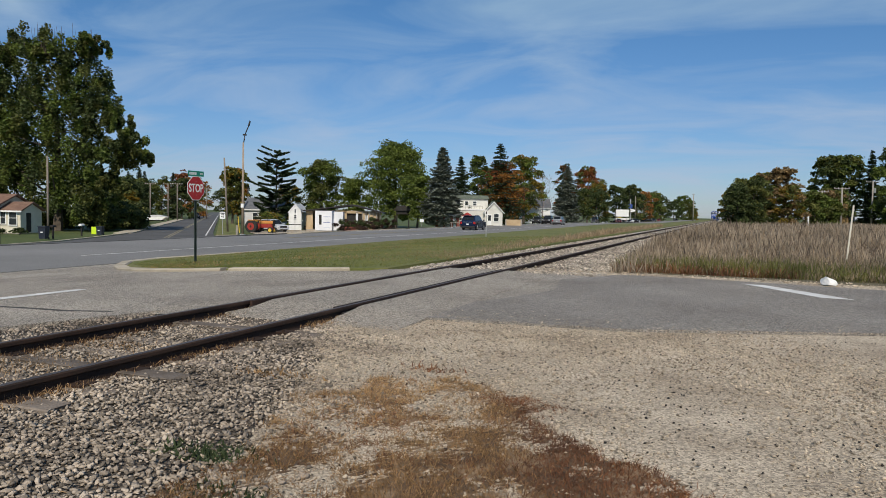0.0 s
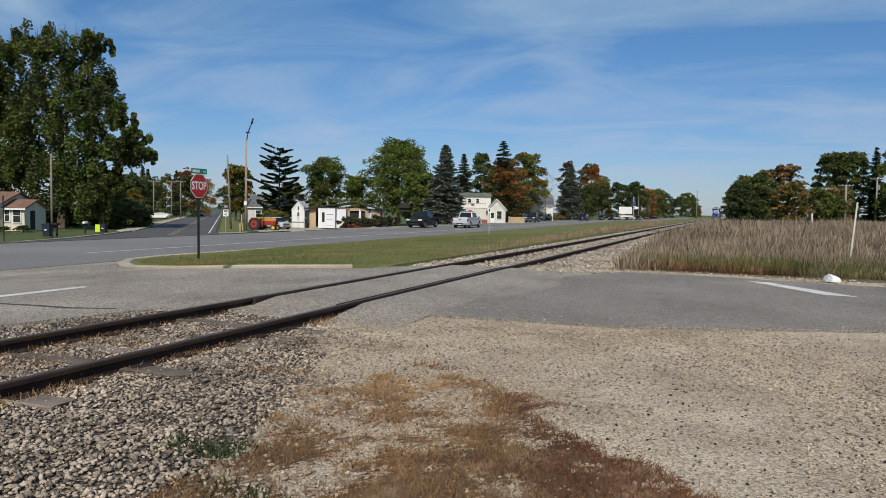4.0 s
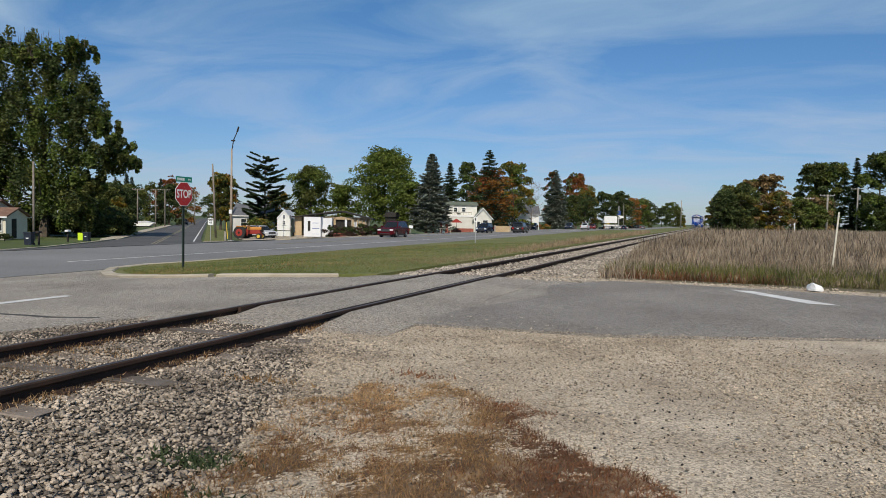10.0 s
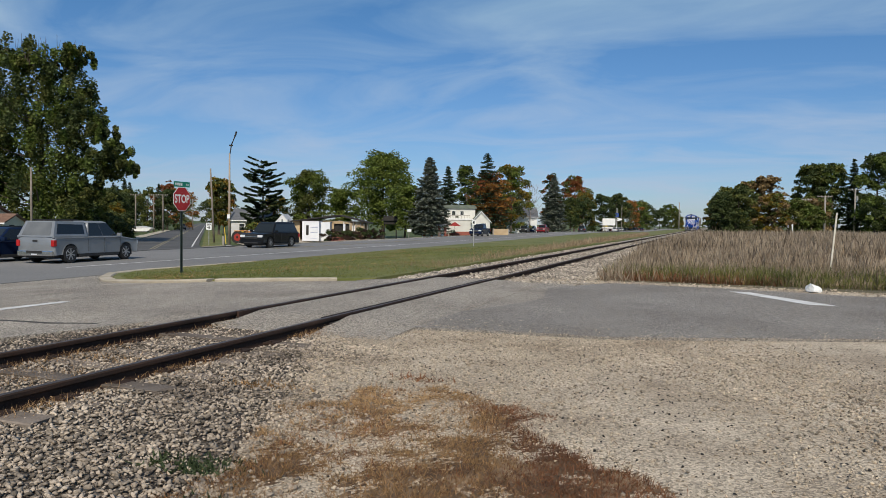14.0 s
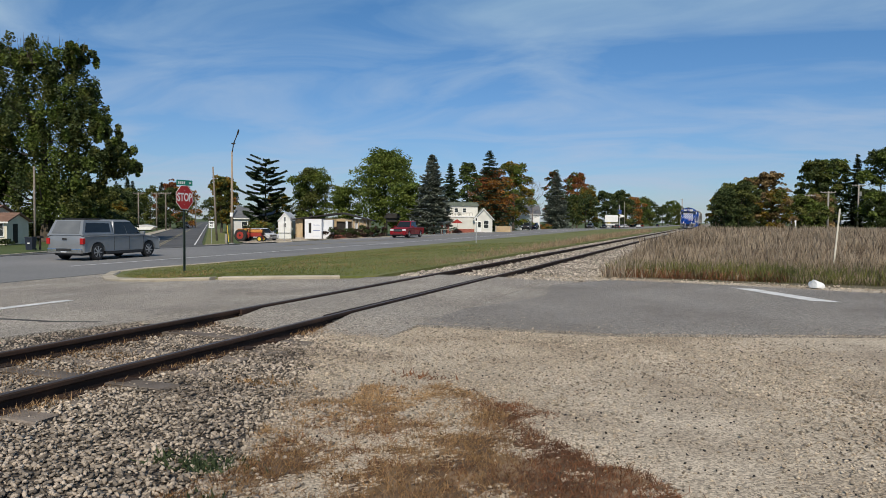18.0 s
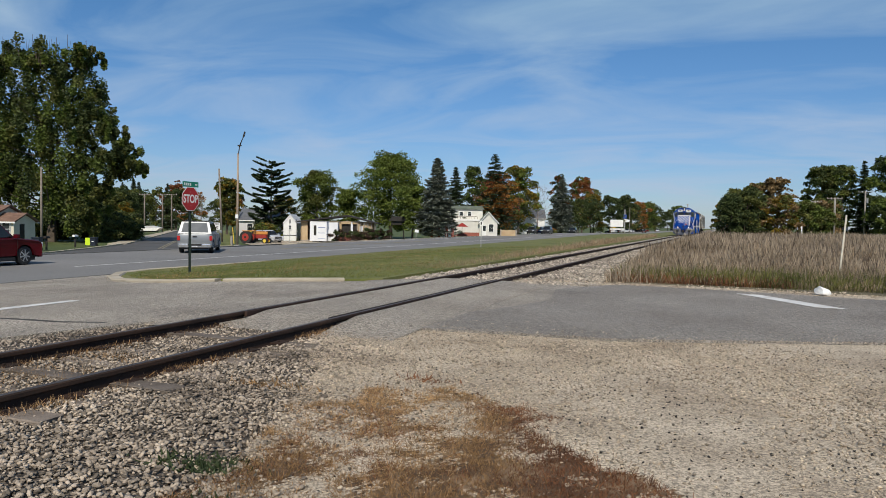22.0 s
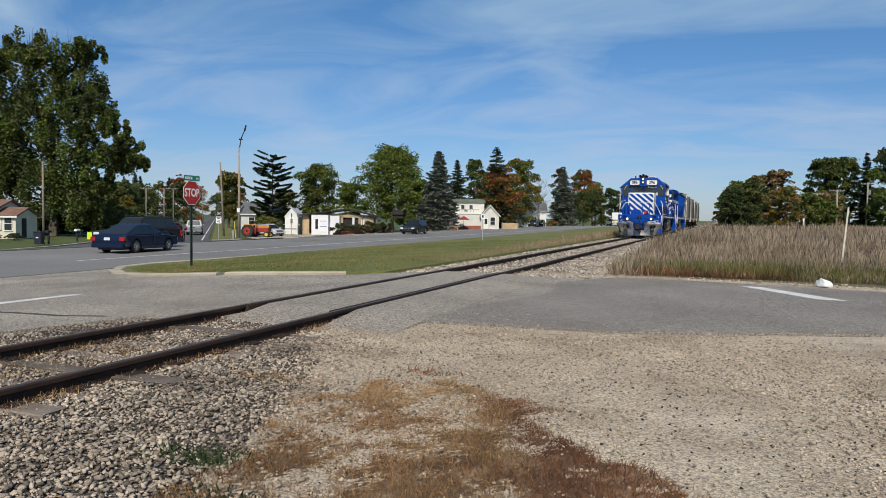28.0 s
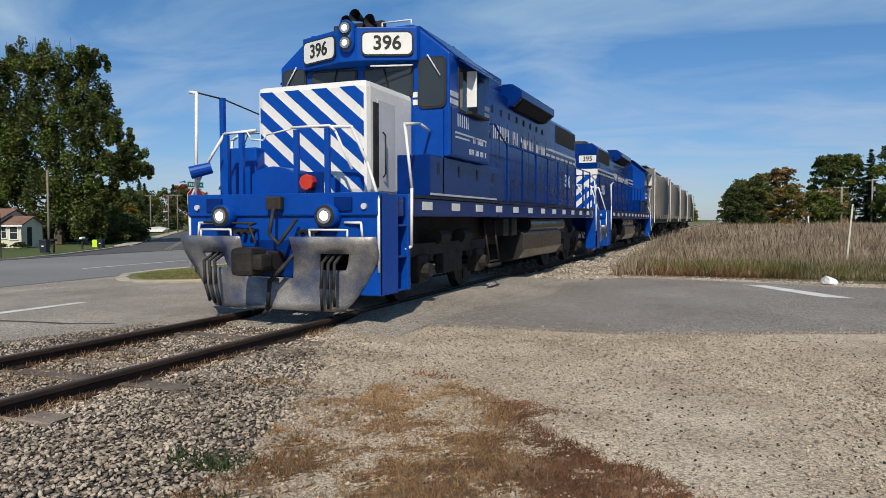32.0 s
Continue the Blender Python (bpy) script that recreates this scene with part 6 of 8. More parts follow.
    if bed == "cap":
        a0, a1, zc = -h + 0.02, yD - 0.03, Ht + 0.0
        lowr = [(-w + 0.05, a0, belt), (w - 0.05, a0, belt), (w - 0.05, a1, belt), (-w + 0.05, a1, belt)]
        hir = [(-w + 0.22, a0 + 0.30, zc - 0.02), (w - 0.22, a0 + 0.30, zc - 0.02), (w - 0.22, a1 - 0.02, zc - 0.06), (-w + 0.22, a1 - 0.02, zc - 0.06)]
        capp = part("truck_cap", loft([lowr, hir]), paint, t, "silver bed cap with dark side windows")
        part("rear_window", pane_mesh(inset_quad([lowr[0], lowr[1], hir[1], hir[0]], 0.09, 0.91, 0.10, 0.92), 0.008), surf("dusty_grey_glass", (0.11, 0.12, 0.13), (0.15, 0.16, 0.17), 2, rough=0.5, bump=0, grain=0.05, spec=0.08), capp)
        part("side_window", pane_mesh(inset_quad([lowr[1], lowr[2], hir[2], hir[1]], 0.08, 0.92, 0.18, 0.82), 0.008), CARGLASS, capp)
        part("side_window", pane_mesh(inset_quad([lowr[3], lowr[0], hir[0], hir[3]], 0.08, 0.92, 0.18, 0.82), 0.008), CARGLASS, capp)
        for s in (-1, 1):
            part("roof_rack", bx(s * 0.62 - 0.02, s * 0.62 + 0.02, a0 + 0.5, a1 - 0.2, zc + 0.02, zc + 0.06), TRIM, capp)
        for yy in (a0 + 0.7, a1 - 0.5):
            part("roof_rack", bx(-0.62, 0.62, yy - 0.02, yy + 0.02, zc - 0.03, zc + 0.04), TRIM, capp)
    return t


white_pickup = vehicle("pickup", PEARL, "white crew-cab pickup truck driving away on the highway", "pickup truck", True)
blue_suv = vehicle("suv", MIDNIGHT, "dark blue sport utility car driving away", "car")
silver_suv = vehicle("suv", SILVER, "silver sport utility car far down the highway", "car")
black_pickup = vehicle("pickup", JET, "black crew-cab pickup truck coming along the highway", "pickup truck")
grey_suv = vehicle("jeep", SLATE, "dark grey sport utility car driving away", "car")
navy_pickup = vehicle("pickup", JET, "black pickup truck with a chrome bumper and grille", "pickup truck", True)
maroon_suv = vehicle("jeep", WINE, "dark red sport utility car coming along the highway", "car")
blue_wagon = vehicle("wagon", MIDNIGHT, "dark blue crossover wagon coming along the highway", "car")
black_suv = vehicle("large_suv", JET, "large black sport utility car coming along the highway", "car")
dark_pickup = vehicle("pickup", MIDNIGHT, "dark blue crew-cab pickup truck coming along the highway", "pickup truck")
red_pickup = vehicle("pickup", SCARLET, "bright red crew-cab pickup truck coming along the highway", "pickup truck")
charcoal_suv = vehicle("suv", SLATE, "charcoal grey sport utility car coming along the highway", "car")
black_wagon = vehicle("wagon", JET, "black estate car with bright wheels coming along the highway", "car")
capped_pickup = vehicle("capped", SILVER, "silver pickup truck with a bed cap waiting to turn", "pickup truck")
red_suv = vehicle("suv", WINE, "dark red sport utility car turning into the side street", "car")
navy_sedan = vehicle("sedan", MIDNIGHT, "dark blue sedan waiting to turn into the side street", "car")

# ---- stones, grasses and weeds ----
STRAW = leafy("dry_straw", (0.24, 0.17, 0.10), (0.37, 0.28, 0.18), island=0.4, rnd=0, through=0.2)
DRYGREY = leafy("dead_field_grass", (0.22, 0.170, 0.118), (0.42, 0.340, 0.245), island=0.38, rnd=0, through=0.2)
RUSSET = leafy("russet_dry_grass", (0.085, 0.037, 0.019), (0.25, 0.110, 0.050), island=0.55, rnd=0, through=0.15)
TANGRASS = leafy("tan_dry_grass", (0.20, 0.112, 0.048), (0.43, 0.275, 0.135), island=0.5, rnd=0, through=0.15)
GRASS = leafy("green_grass_blade", (0.088, 0.108, 0.022), (0.20, 0.198, 0.055), island=0.5, rnd=0, through=0.25)
WEED = leafy("dark_weed_leaf", (0.032, 0.050, 0.020), (0.065, 0.085, 0.035), island=0.4, rnd=0, through=0.2)
STALK = leafy("dark_dead_stalk", (0.065, 0.048, 0.034), (0.15, 0.112, 0.080), island=0.4, rnd=0, through=0.1)
VERGE = leafy("coarse_verge_grass", (0.066, 0.082, 0.018), (0.17, 0.160, 0.048), island=0.5, rnd=0, through=0.25)
FIELD = surf("field_soil", (0.085, 0.075, 0.042), (0.16, 0.135, 0.085), 0.4, fine=8, bump=0.5, dist=0.05)
MAT = surf("brown_thatch", (0.075, 0.044, 0.025), (0.30, 0.215, 0.135), 3.4, fine=45, grain=0.45, bump=0.8, dist=0.02, third=(0.12, 0.075, 0.043))
BLADE = (np.array([(-0.5, 0, 0), (0.5, 0, 0), (0.25, 0.12, 0.6), (0.0, 0.35, 1.0)], np.float32), np.array([(0, 1, 2, 3)], np.int32))
BLADE2 = (np.array([(-0.5, 0, 0), (0.5, 0, 0), (0.30, -0.10, 0.5), (-0.1, -0.30, 1.0)], np.float32), np.array([(0, 1, 2, 3)], np.int32))


def blades(name, xy, height, width, material, label, z=None, lean=0.25, category="grass"):
    n = len(xy)
    zz = drop(xy[:, 0], xy[:, 1]) if z is None else np.full(n, z)
    sc = np.stack([width, height * (0.6 if lean > 0.12 else 0.25), height], 1)
    ob = scatter(name, [BLADE, BLADE2], np.column_stack([xy, zz]), sc, np.random.uniform(0, 6.3, n), material, None, np.random.normal(0, lean, (n, 2)))
    return tagged(ob, label, category, kind="stuff")


def patchy(x, y, scale, seed):
    """A smooth random field, 0 to 1."""
    rg = np.random.RandomState(seed)
    v = np.zeros(len(x))
    for k in range(6):
        a, f, p = rg.uniform(0, 6.3), scale * rg.uniform(0.6, 2.2), rg.uniform(0, 6.3)
        v += np.sin((x * math.cos(a) + y * math.sin(a)) * f + p)
    return 0.5 + v / 8


np.random.seed(21)
SHAPES, PEBBLES = stone_shapes(10), pebble_shapes(8)


def stones(name, xy, size, material, z, label, shapes=None):
    n = len(xy)
    sc = size[:, None] * np.random.uniform(0.75, 1.3, (n, 3))
    zz = np.full(n, z) + size * np.random.uniform(0.05, 0.45, n)
    ob = scatter(name, shapes or SHAPES, np.column_stack([xy, zz]), sc, np.random.uniform(0, 6.3, n), material, None, np.random.normal(0, 0.35, (n, 2)))
    return tagged(ob, label, "stones", kind="stuff")


# ballast beside and between the near rails
n = 64000
xy = np.column_stack([np.random.uniform(-7.6, -1.7, n), np.random.uniform(1.4, 8.2, n)])
edge = -2.35 - 0.39 * (xy[:, 1] - 3.3) + 0.35 * np.sin(xy[:, 1] * 3.1)
keep = (xy[:, 0] < edge + np.random.normal(0, 0.30, n)) & (np.abs(np.abs(xy[:, 0] - XC) - 0.7525) > 0.09)
keep &= (np.random.rand(n) < np.clip((8.4 - xy[:, 1]) / 1.8, 0.12, 1)) & ((np.abs(xy[:, 0] - XC) > 0.7) | (np.random.rand(n) < 0.62)) & ((xy[:, 0] > XC - 1.0) | (np.random.rand(n) < 0.35))
xy = xy[keep]
stones("ballast_stones", xy, 0.020 + 0.034 * np.random.rand(len(xy)) ** 1.6, STONE, -0.008, "grey broken ballast stones beside the rail")
n = 6000
xy = np.column_stack([np.random.uniform(-7.6, -1.6, n), np.random.uniform(-9.0, 1.5, n)])
xy = xy[(xy[:, 0] < -1.7 + np.random.normal(0, 0.15, n)) & (np.abs(np.abs(xy[:, 0] - XC) - 0.7525) > 0.09)]
stones("ballast_stones", xy, 0.024 + 0.04 * np.random.rand(len(xy)) ** 1.6, STONE, -0.008, "grey broken ballast stones along the near track", PEBBLES)
# ballast along the track beyond the crossing
n = 15000
yy = 16.3 + 42 * np.random.rand(n) ** 1.7
xy = np.column_stack([XC + np.random.uniform(-1.9, 2.75, n), yy])
xy = xy[(np.abs(np.abs(xy[:, 0] - XC) - 0.7525) > 0.1)]
stones("ballast_stones", xy, np.random.uniform(0.045, 0.10, len(xy)), PALESTONE, -0.005, "pale ballast stones along the far track", PEBBLES)
n = 2600
xy = np.column_stack([np.random.uniform(-3, 5.5, n), np.random.uniform(2.8, 9.4, n)])
xy = xy[xy[:, 1] < np.where(xy[:, 0] < -1.15, 8.6, 8.7 + 0.4 * (xy[:, 0] + 1.15))]
n = len(xy)
stones("gravel_pebbles", xy, np.random.uniform(0.008, 0.024, n), DARK, 0.0, "scattered dark stones on the gravel lot", PEBBLES)
n = 900
xy = np.column_stack([np.random.uniform(-4.2, 6, n), 8.7 + 1.1 * np.random.rand(n) ** 3.2])
xy[:, 1] += np.clip(xy[:, 0] + 1.15, 0, 9) * 0.4
stones("gravel_pebbles", xy, np.random.uniform(0.012, 0.028, n), PEBBLE, 0.036, "pebbles spilled on the asphalt edge")
n = 1500
xy = np.column_stack([np.random.uniform(-5.0, 9, n), 17.3 + np.random.normal(0, 0.28, n)])
xy[:, 1] += np.where(xy[:, 0] > 3, (xy[:, 0] - 3) * 0.2, 0) - 0.5 * np.exp(-((xy[:, 0] - 3.1) / 1.2) ** 2)
stones("gravel_pebbles", xy, np.random.uniform(0.02, 0.06, n), PEBBLE, 0.03, "pale crumbled gravel along the asphalt")

def ragged(x, y, scale, seed):
    """Uneven noise at four scales, 0 to 1."""
    rg = np.random.RandomState(seed)
    total, weight = np.zeros(len(x)), 0.0
    for k in range(4):
        grid, f = rg.rand(64, 64), scale * 2 ** k
        u, v = x * f + 17.3, y * f + 5.7
        i, j = np.floor(u).astype(int), np.floor(v).astype(int)
        a, b = u - i, v - j
        a, b = a * a * (3 - 2 * a), b * b * (3 - 2 * b)
        g = [[grid[(i + p) % 64, (j + q) % 64] for q in (0, 1)] for p in (0, 1)]
        total += ((g[0][0] * (1 - a) + g[1][0] * a) * (1 - b) + (g[0][1] * (1 - a) + g[1][1] * a) * b) * 0.65 ** k
        weight += 0.65 ** k
    return total / weight


# dry patch before the camera
def in_patch(x, y):
    top = np.interp(x, [-3.1, -2.9, -2.7, -2.0, -1.3, -0.92, -0.66, -0.4, -0.05, 0.3], [4.2, 4.6, 5.35, 5.6, 5.2, 4.5, 4.2, 3.95, 3.75, 3.2])
    left = np.interp(y, [1.5, 2.7, 3.3, 4.0, 4.6, 5.4], [-2.9, -2.6, -2.5, -2.85, -3.0, -2.6])
    return (y < top) & (x > left)


def cover(x, y):
    """How thickly the dead turf covers the gravel, 0 to 1: thick towards the front, thin among the ballast, with bare spots."""
    v = 0.62 * ragged(x, y, 2.2, 5) + 0.38 * ragged(x, y, 7.5, 15)
    x, y = x + 0.5 * (ragged(x, y, 3.0, 31) - 0.5), y + 0.7 * (ragged(x, y, 3.0, 32) - 0.5)
    ridge = np.exp(-(((x + 1.0 + 0.42 * (y - 4.2)) / 0.42) ** 2) - ((y - 4.2) / 1.3) ** 2)
    front = np.clip((3.95 - y) / 0.5, 0, 1) * np.clip((x + 2.1) / 0.6, 0, 1)
    crown = np.exp(-(((x + 1.75) / 0.75) ** 2) - ((y - 5.2) / 0.35) ** 2)
    bare = np.exp(-(((x + 1.55) / 0.32) ** 2) - ((y - 4.2) / 0.28) ** 2) + 0.8 * np.exp(-(((x + 1.85) / 0.3) ** 2) - ((y - 4.85) / 0.18) ** 2)
    end = np.clip((y - 1.95 + 0.9 * (v - 0.5)) / 0.4, 0, 1) * np.clip((0.52 - x + 0.6 * (v - 0.5)) / 0.2, 0, 1)
    return end * np.clip(3.8 * (v - 0.5) + 0.38 + 0.40 * ridge + 0.26 * front + 0.22 * crown - 0.22 * bare, 0, 1) * in_patch(x, y)


# the thatch: a low uneven skin that comes through the gravel where the turf is thick
gx, gy = np.meshgrid(np.arange(-3.2, 0.5, 0.022), np.arange(1.6, 5.8, 0.03), indexing="ij")
fx, fy = gx.ravel(), gy.ravel()
zz = -0.010 + 0.020 * cover(fx + np.random.normal(0, 0.05, fx.size), fy + np.random.normal(0, 0.05, fx.size)) + np.random.normal(0, 0.0022, fx.size)
ix = np.arange(gx.size).reshape(gx.shape)
quads = np.stack([ix[:-1, :-1], ix[1:, :-1], ix[1:, 1:], ix[:-1, 1:]], -1).reshape(-1, 4)
quads = quads[zz[quads].max(1) > -0.001]
used, quads = np.unique(quads, return_inverse=True)
tagged(raw("dead_turf", np.column_stack([fx, fy, zz])[used], quads.reshape(-1, 4), MAT), "matted brown thatch of dead turf in gravel", "turf", kind="stuff")
n = 330000
xy = np.column_stack([np.random.uniform(-3.2, 0.5, n), np.random.uniform(1.6, 5.75, n)])
xy += np.random.normal(0, 0.05, (n, 2))
xy = xy[np.random.rand(n) < 0.03 * in_patch(xy[:, 0] + np.random.normal(0, 0.2, n), xy[:, 1] + np.random.normal(0, 0.2, n)) + 0.9 * cover(xy[:, 0], xy[:, 1]) ** 1.3]
# russet beyond a slanting line through the patch, tan before it and in golden streaks
slant = xy[:, 0] + 1.15 + 0.42 * (xy[:, 1] - 4.2)
dark = 0.9 * ragged(xy[:, 0], xy[:, 1], 2.6, 8) + 0.50 / (1 + np.exp(-(slant - 0.05) / 0.08)) - 0.12 + np.random.normal(0, 0.15, len(xy))
dark -= 0.30 * np.exp(-(((xy[:, 0] + 0.45) / 0.28) ** 2) - ((xy[:, 1] - 2.9) / 0.5) ** 2)
for mat_, q, lab in ((RUSSET, xy[dark > 0.55], "matted russet dry grass in gravel"), (TANGRASS, xy[dark <= 0.55], "matted tan dry grass in gravel")):
    blades("dry_grass", q, np.random.uniform(0.015, 0.06, len(q)), np.random.uniform(0.002, 0.0042, len(q)), mat_, lab, 0.0, 0.85)
# pebbles over the lot, few on the turf
n = 120000
xy = np.column_stack([np.random.uniform(-4.6, 5.5, n), 2.3 + 7.2 * np.random.rand(n) ** 0.9])
far_edge = np.where(xy[:, 0] < -1.15, 8.6, 8.78 + 0.4 * (xy[:, 0] + 1.15))
keep = (xy[:, 1] < far_edge + np.random.normal(0, 0.25, n)) & (xy[:, 0] > -2.6 - 0.42 * (xy[:, 1] - 3.0)) & (np.random.rand(n) < 0.10 + 1.1 * patchy(xy[:, 0], xy[:, 1], 1.4, 3) * (1 - 0.93 * np.clip(2 * cover(xy[:, 0], xy[:, 1]), 0, 1)))
xy = xy[keep]
stones("gravel_pebbles", xy, np.random.uniform(0.009, 0.021, len(xy)) * np.random.choice([0.7, 1.0, 1.0, 1.6], len(xy)), PEBBLE, 0.0, "small pale pebbles strewn over the lot", PEBBLES)
# weeds along the near rails and the crossing's edge
n = 9000
side_ = np.random.choice([0.86, -0.62, 0.60, -0.92], n)
xy = np.column_stack([XC + side_ + np.random.normal(0, 0.09, n), np.random.uniform(2.0, 8.2, n)])
xy = xy[np.random.rand(n) < np.clip(patchy(xy[:, 0] * 0 + side_ * 9, xy[:, 1], 2.4, 11) * 1.6 - 0.55, 0, 1)]
blades("rail_weeds", xy, np.random.uniform(0.02, 0.085, len(xy)), np.random.uniform(0.002, 0.005, len(xy)), TANGRASS, "dry weed tufts along the rails", 0.0, 0.5)
n = 1500
xy = np.column_stack([XC - 0.15 + np.random.normal(0, 0.35, n), np.random.choice([3.4, 4.1, 4.6, 5.4], n) + np.random.normal(0, 0.14, n)])
blades("rail_weeds", xy, np.random.uniform(0.02, 0.07, n), np.random.uniform(0.002, 0.005, n), TANGRASS, "straw-coloured tufts between the rails", 0.0, 0.6)
for cx_, cy_, n, mat_, lab in ((-2.73, 3.22, 420, WEED, "small dark green weed in the ballast"), (-3.55, 5.05, 160, TANGRASS, "small dry weed in the ballast"), (-2.45, 5.8, 90, RUSSET, "dark dry weed at the gravel's edge"), (-2.2, 2.75, 160, WEED, "green grass tuft in dry grass"), (-0.55, 3.15, 260, RUSSET, "dark dry tuft at the gravel's edge")):
    xy = np.column_stack([cx_ + np.random.normal(0, 0.17, n), cy_ + np.random.normal(0, 0.07, n)])
    blades("weed", xy, np.random.uniform(0.02, 0.07, n), np.random.uniform(0.008, 0.02, n), mat_, lab, 0.0, 0.8, "weed")

# the field
tagged(sheet("field", [(-2.7, 17.9), (0.4, 17.6), (3.1, 17.3), (9, 18.7), (29, 27.4), (90, 52), (90, 134), (-2.7, 134)], FIELD, 0.035), "brown soil of the unmown field", "field")


def field_points(n, x0, x1, y0, y1, power=1.0):
    xy = np.column_stack([np.random.uniform(x0, x1, n), y0 + (y1 - y0) * np.random.rand(n) ** power])
    front = np.interp(xy[:, 0], [-3, 0.4, 3.1, 9, 29, 90], [18.0, 17.8, 17.5, 18.9, 27.6, 52.2])
    return xy[xy[:, 1] > front + 0.1 + np.random.exponential(0.2, len(xy))], front


def tall(n, x0, x1, y0, y1, power, hmin, hmax, w0, w1, mat_, lab, thin=0.0):
    xy, _ = field_points(n, x0, x1, y0, y1, power)
    front = np.interp(xy[:, 0], [-3, 0.4, 3.1, 9, 29, 90], [18.0, 17.8, 17.5, 18.9, 27.6, 52.2])
    gap = xy[:, 1] - front
    h = np.random.uniform(hmin, hmax, len(xy)) * np.clip(0.30 + gap * 0.085, 0.3, 1) * (0.72 + 0.5 * patchy(xy[:, 0], xy[:, 1], 0.5, 4)) * np.random.uniform(0.7, 1.12, len(xy))
    return blades("field_grass", xy, h, np.random.uniform(w0, w1, len(xy)), mat_, lab, 0.03, 0.14)


tall(64000, -2.6, 13, 18, 32, 1.2, 0.4, 0.85, 0.003, 0.006, DRYGREY, "tall dead grey-brown grass in the field")
tall(13000, -2.6, 13, 18, 34, 1.2, 0.35, 0.95, 0.003, 0.006, STALK, "dark brown dead weed stalks in the field")
tall(11000, -2.4, 40, 32, 80, 1.2, 0.6, 1.15, 0.008, 0.016, STALK, "dark dead weed stalks across the field")
tall(24000, -2.4, 13, 18, 30, 1.5, 0.3, 0.75, 0.003, 0.007, STRAW, "tall straw-coloured grass in the field")
tall(72000, -2.4, 40, 31, 66, 1.2, 0.7, 1.0, 0.008, 0.015, DRYGREY, "tall dead grass across the field")
tall(16000, -2.4, 40, 31, 66, 1.2, 0.6, 0.95, 0.008, 0.015, STRAW, "straw-coloured grass across the field")
tall(30000, -2.4, 85, 64, 132, 1.0, 0.8, 1.1, 0.03, 0.06, DRYGREY, "distant dead grass of the field")
n = 60000
xy, front = field_points(n, -2.6, 18, 17.4, 23.5, 1.4)
xy = xy[np.random.rand(len(xy)) < 0.4 + 0.6 * patchy(xy[:, 0], xy[:, 1], 0.9, 14)]
blades("verge_grass", xy, np.random.uniform(0.10, 0.42, len(xy)), np.random.uniform(0.005, 0.011, len(xy)), VERGE, "green grass at the field's front edge", 0.03, 0.35)
n = 3000
xy = np.column_stack([np.random.uniform(-2.6, 1.6, n), np.random.normal(18.3, 0.45, n)])
blades("verge_grass", xy[xy[:, 1] > 17.9], np.random.uniform(0.1, 0.3, (xy[:, 1] > 17.9).sum()), np.random.uniform(0.008, 0.016, (xy[:, 1] > 17.9).sum()), RUSSET, "russet dry grass at the field's front edge", 0.03, 0.4)
# lawn blades on the island, tall dry weeds beside the track
n = 60000
yy = 13.4 + 34 * np.random.rand(n) ** 1.9
xx = np.random.uniform(-21, -7.7, n)
hedge = -19.3 + drift(yy)
ok = (yy > np.interp(xx, [-20.2, -17.6, -15.3, -13.8, -12.4, -10.9, -8.7, -7.6], [20.5, 17.2, 15.2, 14.2, 13.7, 13.8, 14.5, 15.6])) & (xx > hedge + 0.1)
xy = np.column_stack([xx, yy])[ok]
blades("lawn_grass", xy, np.random.uniform(0.02, 0.055, len(xy)), np.random.uniform(0.008, 0.018, len(xy)), GRASS, "short green grass blades of the island", None, 0.5).location = (0, 0, 0.07)
n = 9000
xy = xy[np.random.randint(0, len(xy), n)] + np.random.normal(0, 0.2, (n, 2))
xy = xy[(patchy(xy[:, 0], xy[:, 1], 0.8, 9) > 0.52)]
blades("lawn_grass", xy, np.random.uniform(0.03, 0.07, len(xy)), np.random.uniform(0.010, 0.024, len(xy)), TANGRASS, "dry blades among the island's grass", None, 0.6).location = (0, 0, 0.07)
n = 9000
yy = 19.5 + 85 * np.random.rand(n) ** 0.95
xy = np.column_stack([XC - 1.95 - np.abs(np.random.normal(0, 0.55, n)) - 0.008 * yy, yy])
blades("track_weeds", xy, np.random.uniform(0.12, 0.5, n) * np.clip(0.35 + (yy - 17) * 0.022, 0.35, 1.1), np.random.uniform(0.007, 0.02, n), STRAW, "tall dry weeds beside the track", 0.03, 0.25)
n = 5000
yy = 17.5 + 60 * np.random.rand(n) ** 1.2
xy = np.column_stack([XC + 2.95 + np.abs(np.random.normal(0, 0.35, n)), yy])
blades("track_weeds", xy, np.random.uniform(0.1, 0.5, n), np.random.uniform(0.012, 0.03, n), DRYGREY, "dry weeds at the ballast's edge", 0.02, 0.3)

# ---- signs, poles, buildings and small things ----
CREAM = surf("cream_siding", (0.58, 0.54, 0.42), (0.68, 0.64, 0.52), 0.8, fine=20, grain=0.08, bump=0.1)
SHINGLE = surf("brown_roof_shingle", (0.15, 0.085, 0.06), (0.23, 0.14, 0.10), 2, fine=10, grain=0.25, bump=0.4)
DARKROOF = surf("dark_roofing", (0.018, 0.016, 0.015), (0.04, 0.036, 0.033), 2, fine=10, grain=0.3, bump=0.3)
GREYROOF = surf("grey_roof_shingle", (0.09, 0.095, 0.105), (0.15, 0.155, 0.165), 2, fine=10, grain=0.25, bump=0.3)
GREENROOF = surf("weathered_green_roof", (0.10, 0.125, 0.10), (0.17, 0.19, 0.155), 1, fine=10, grain=0.25, bump=0.3)
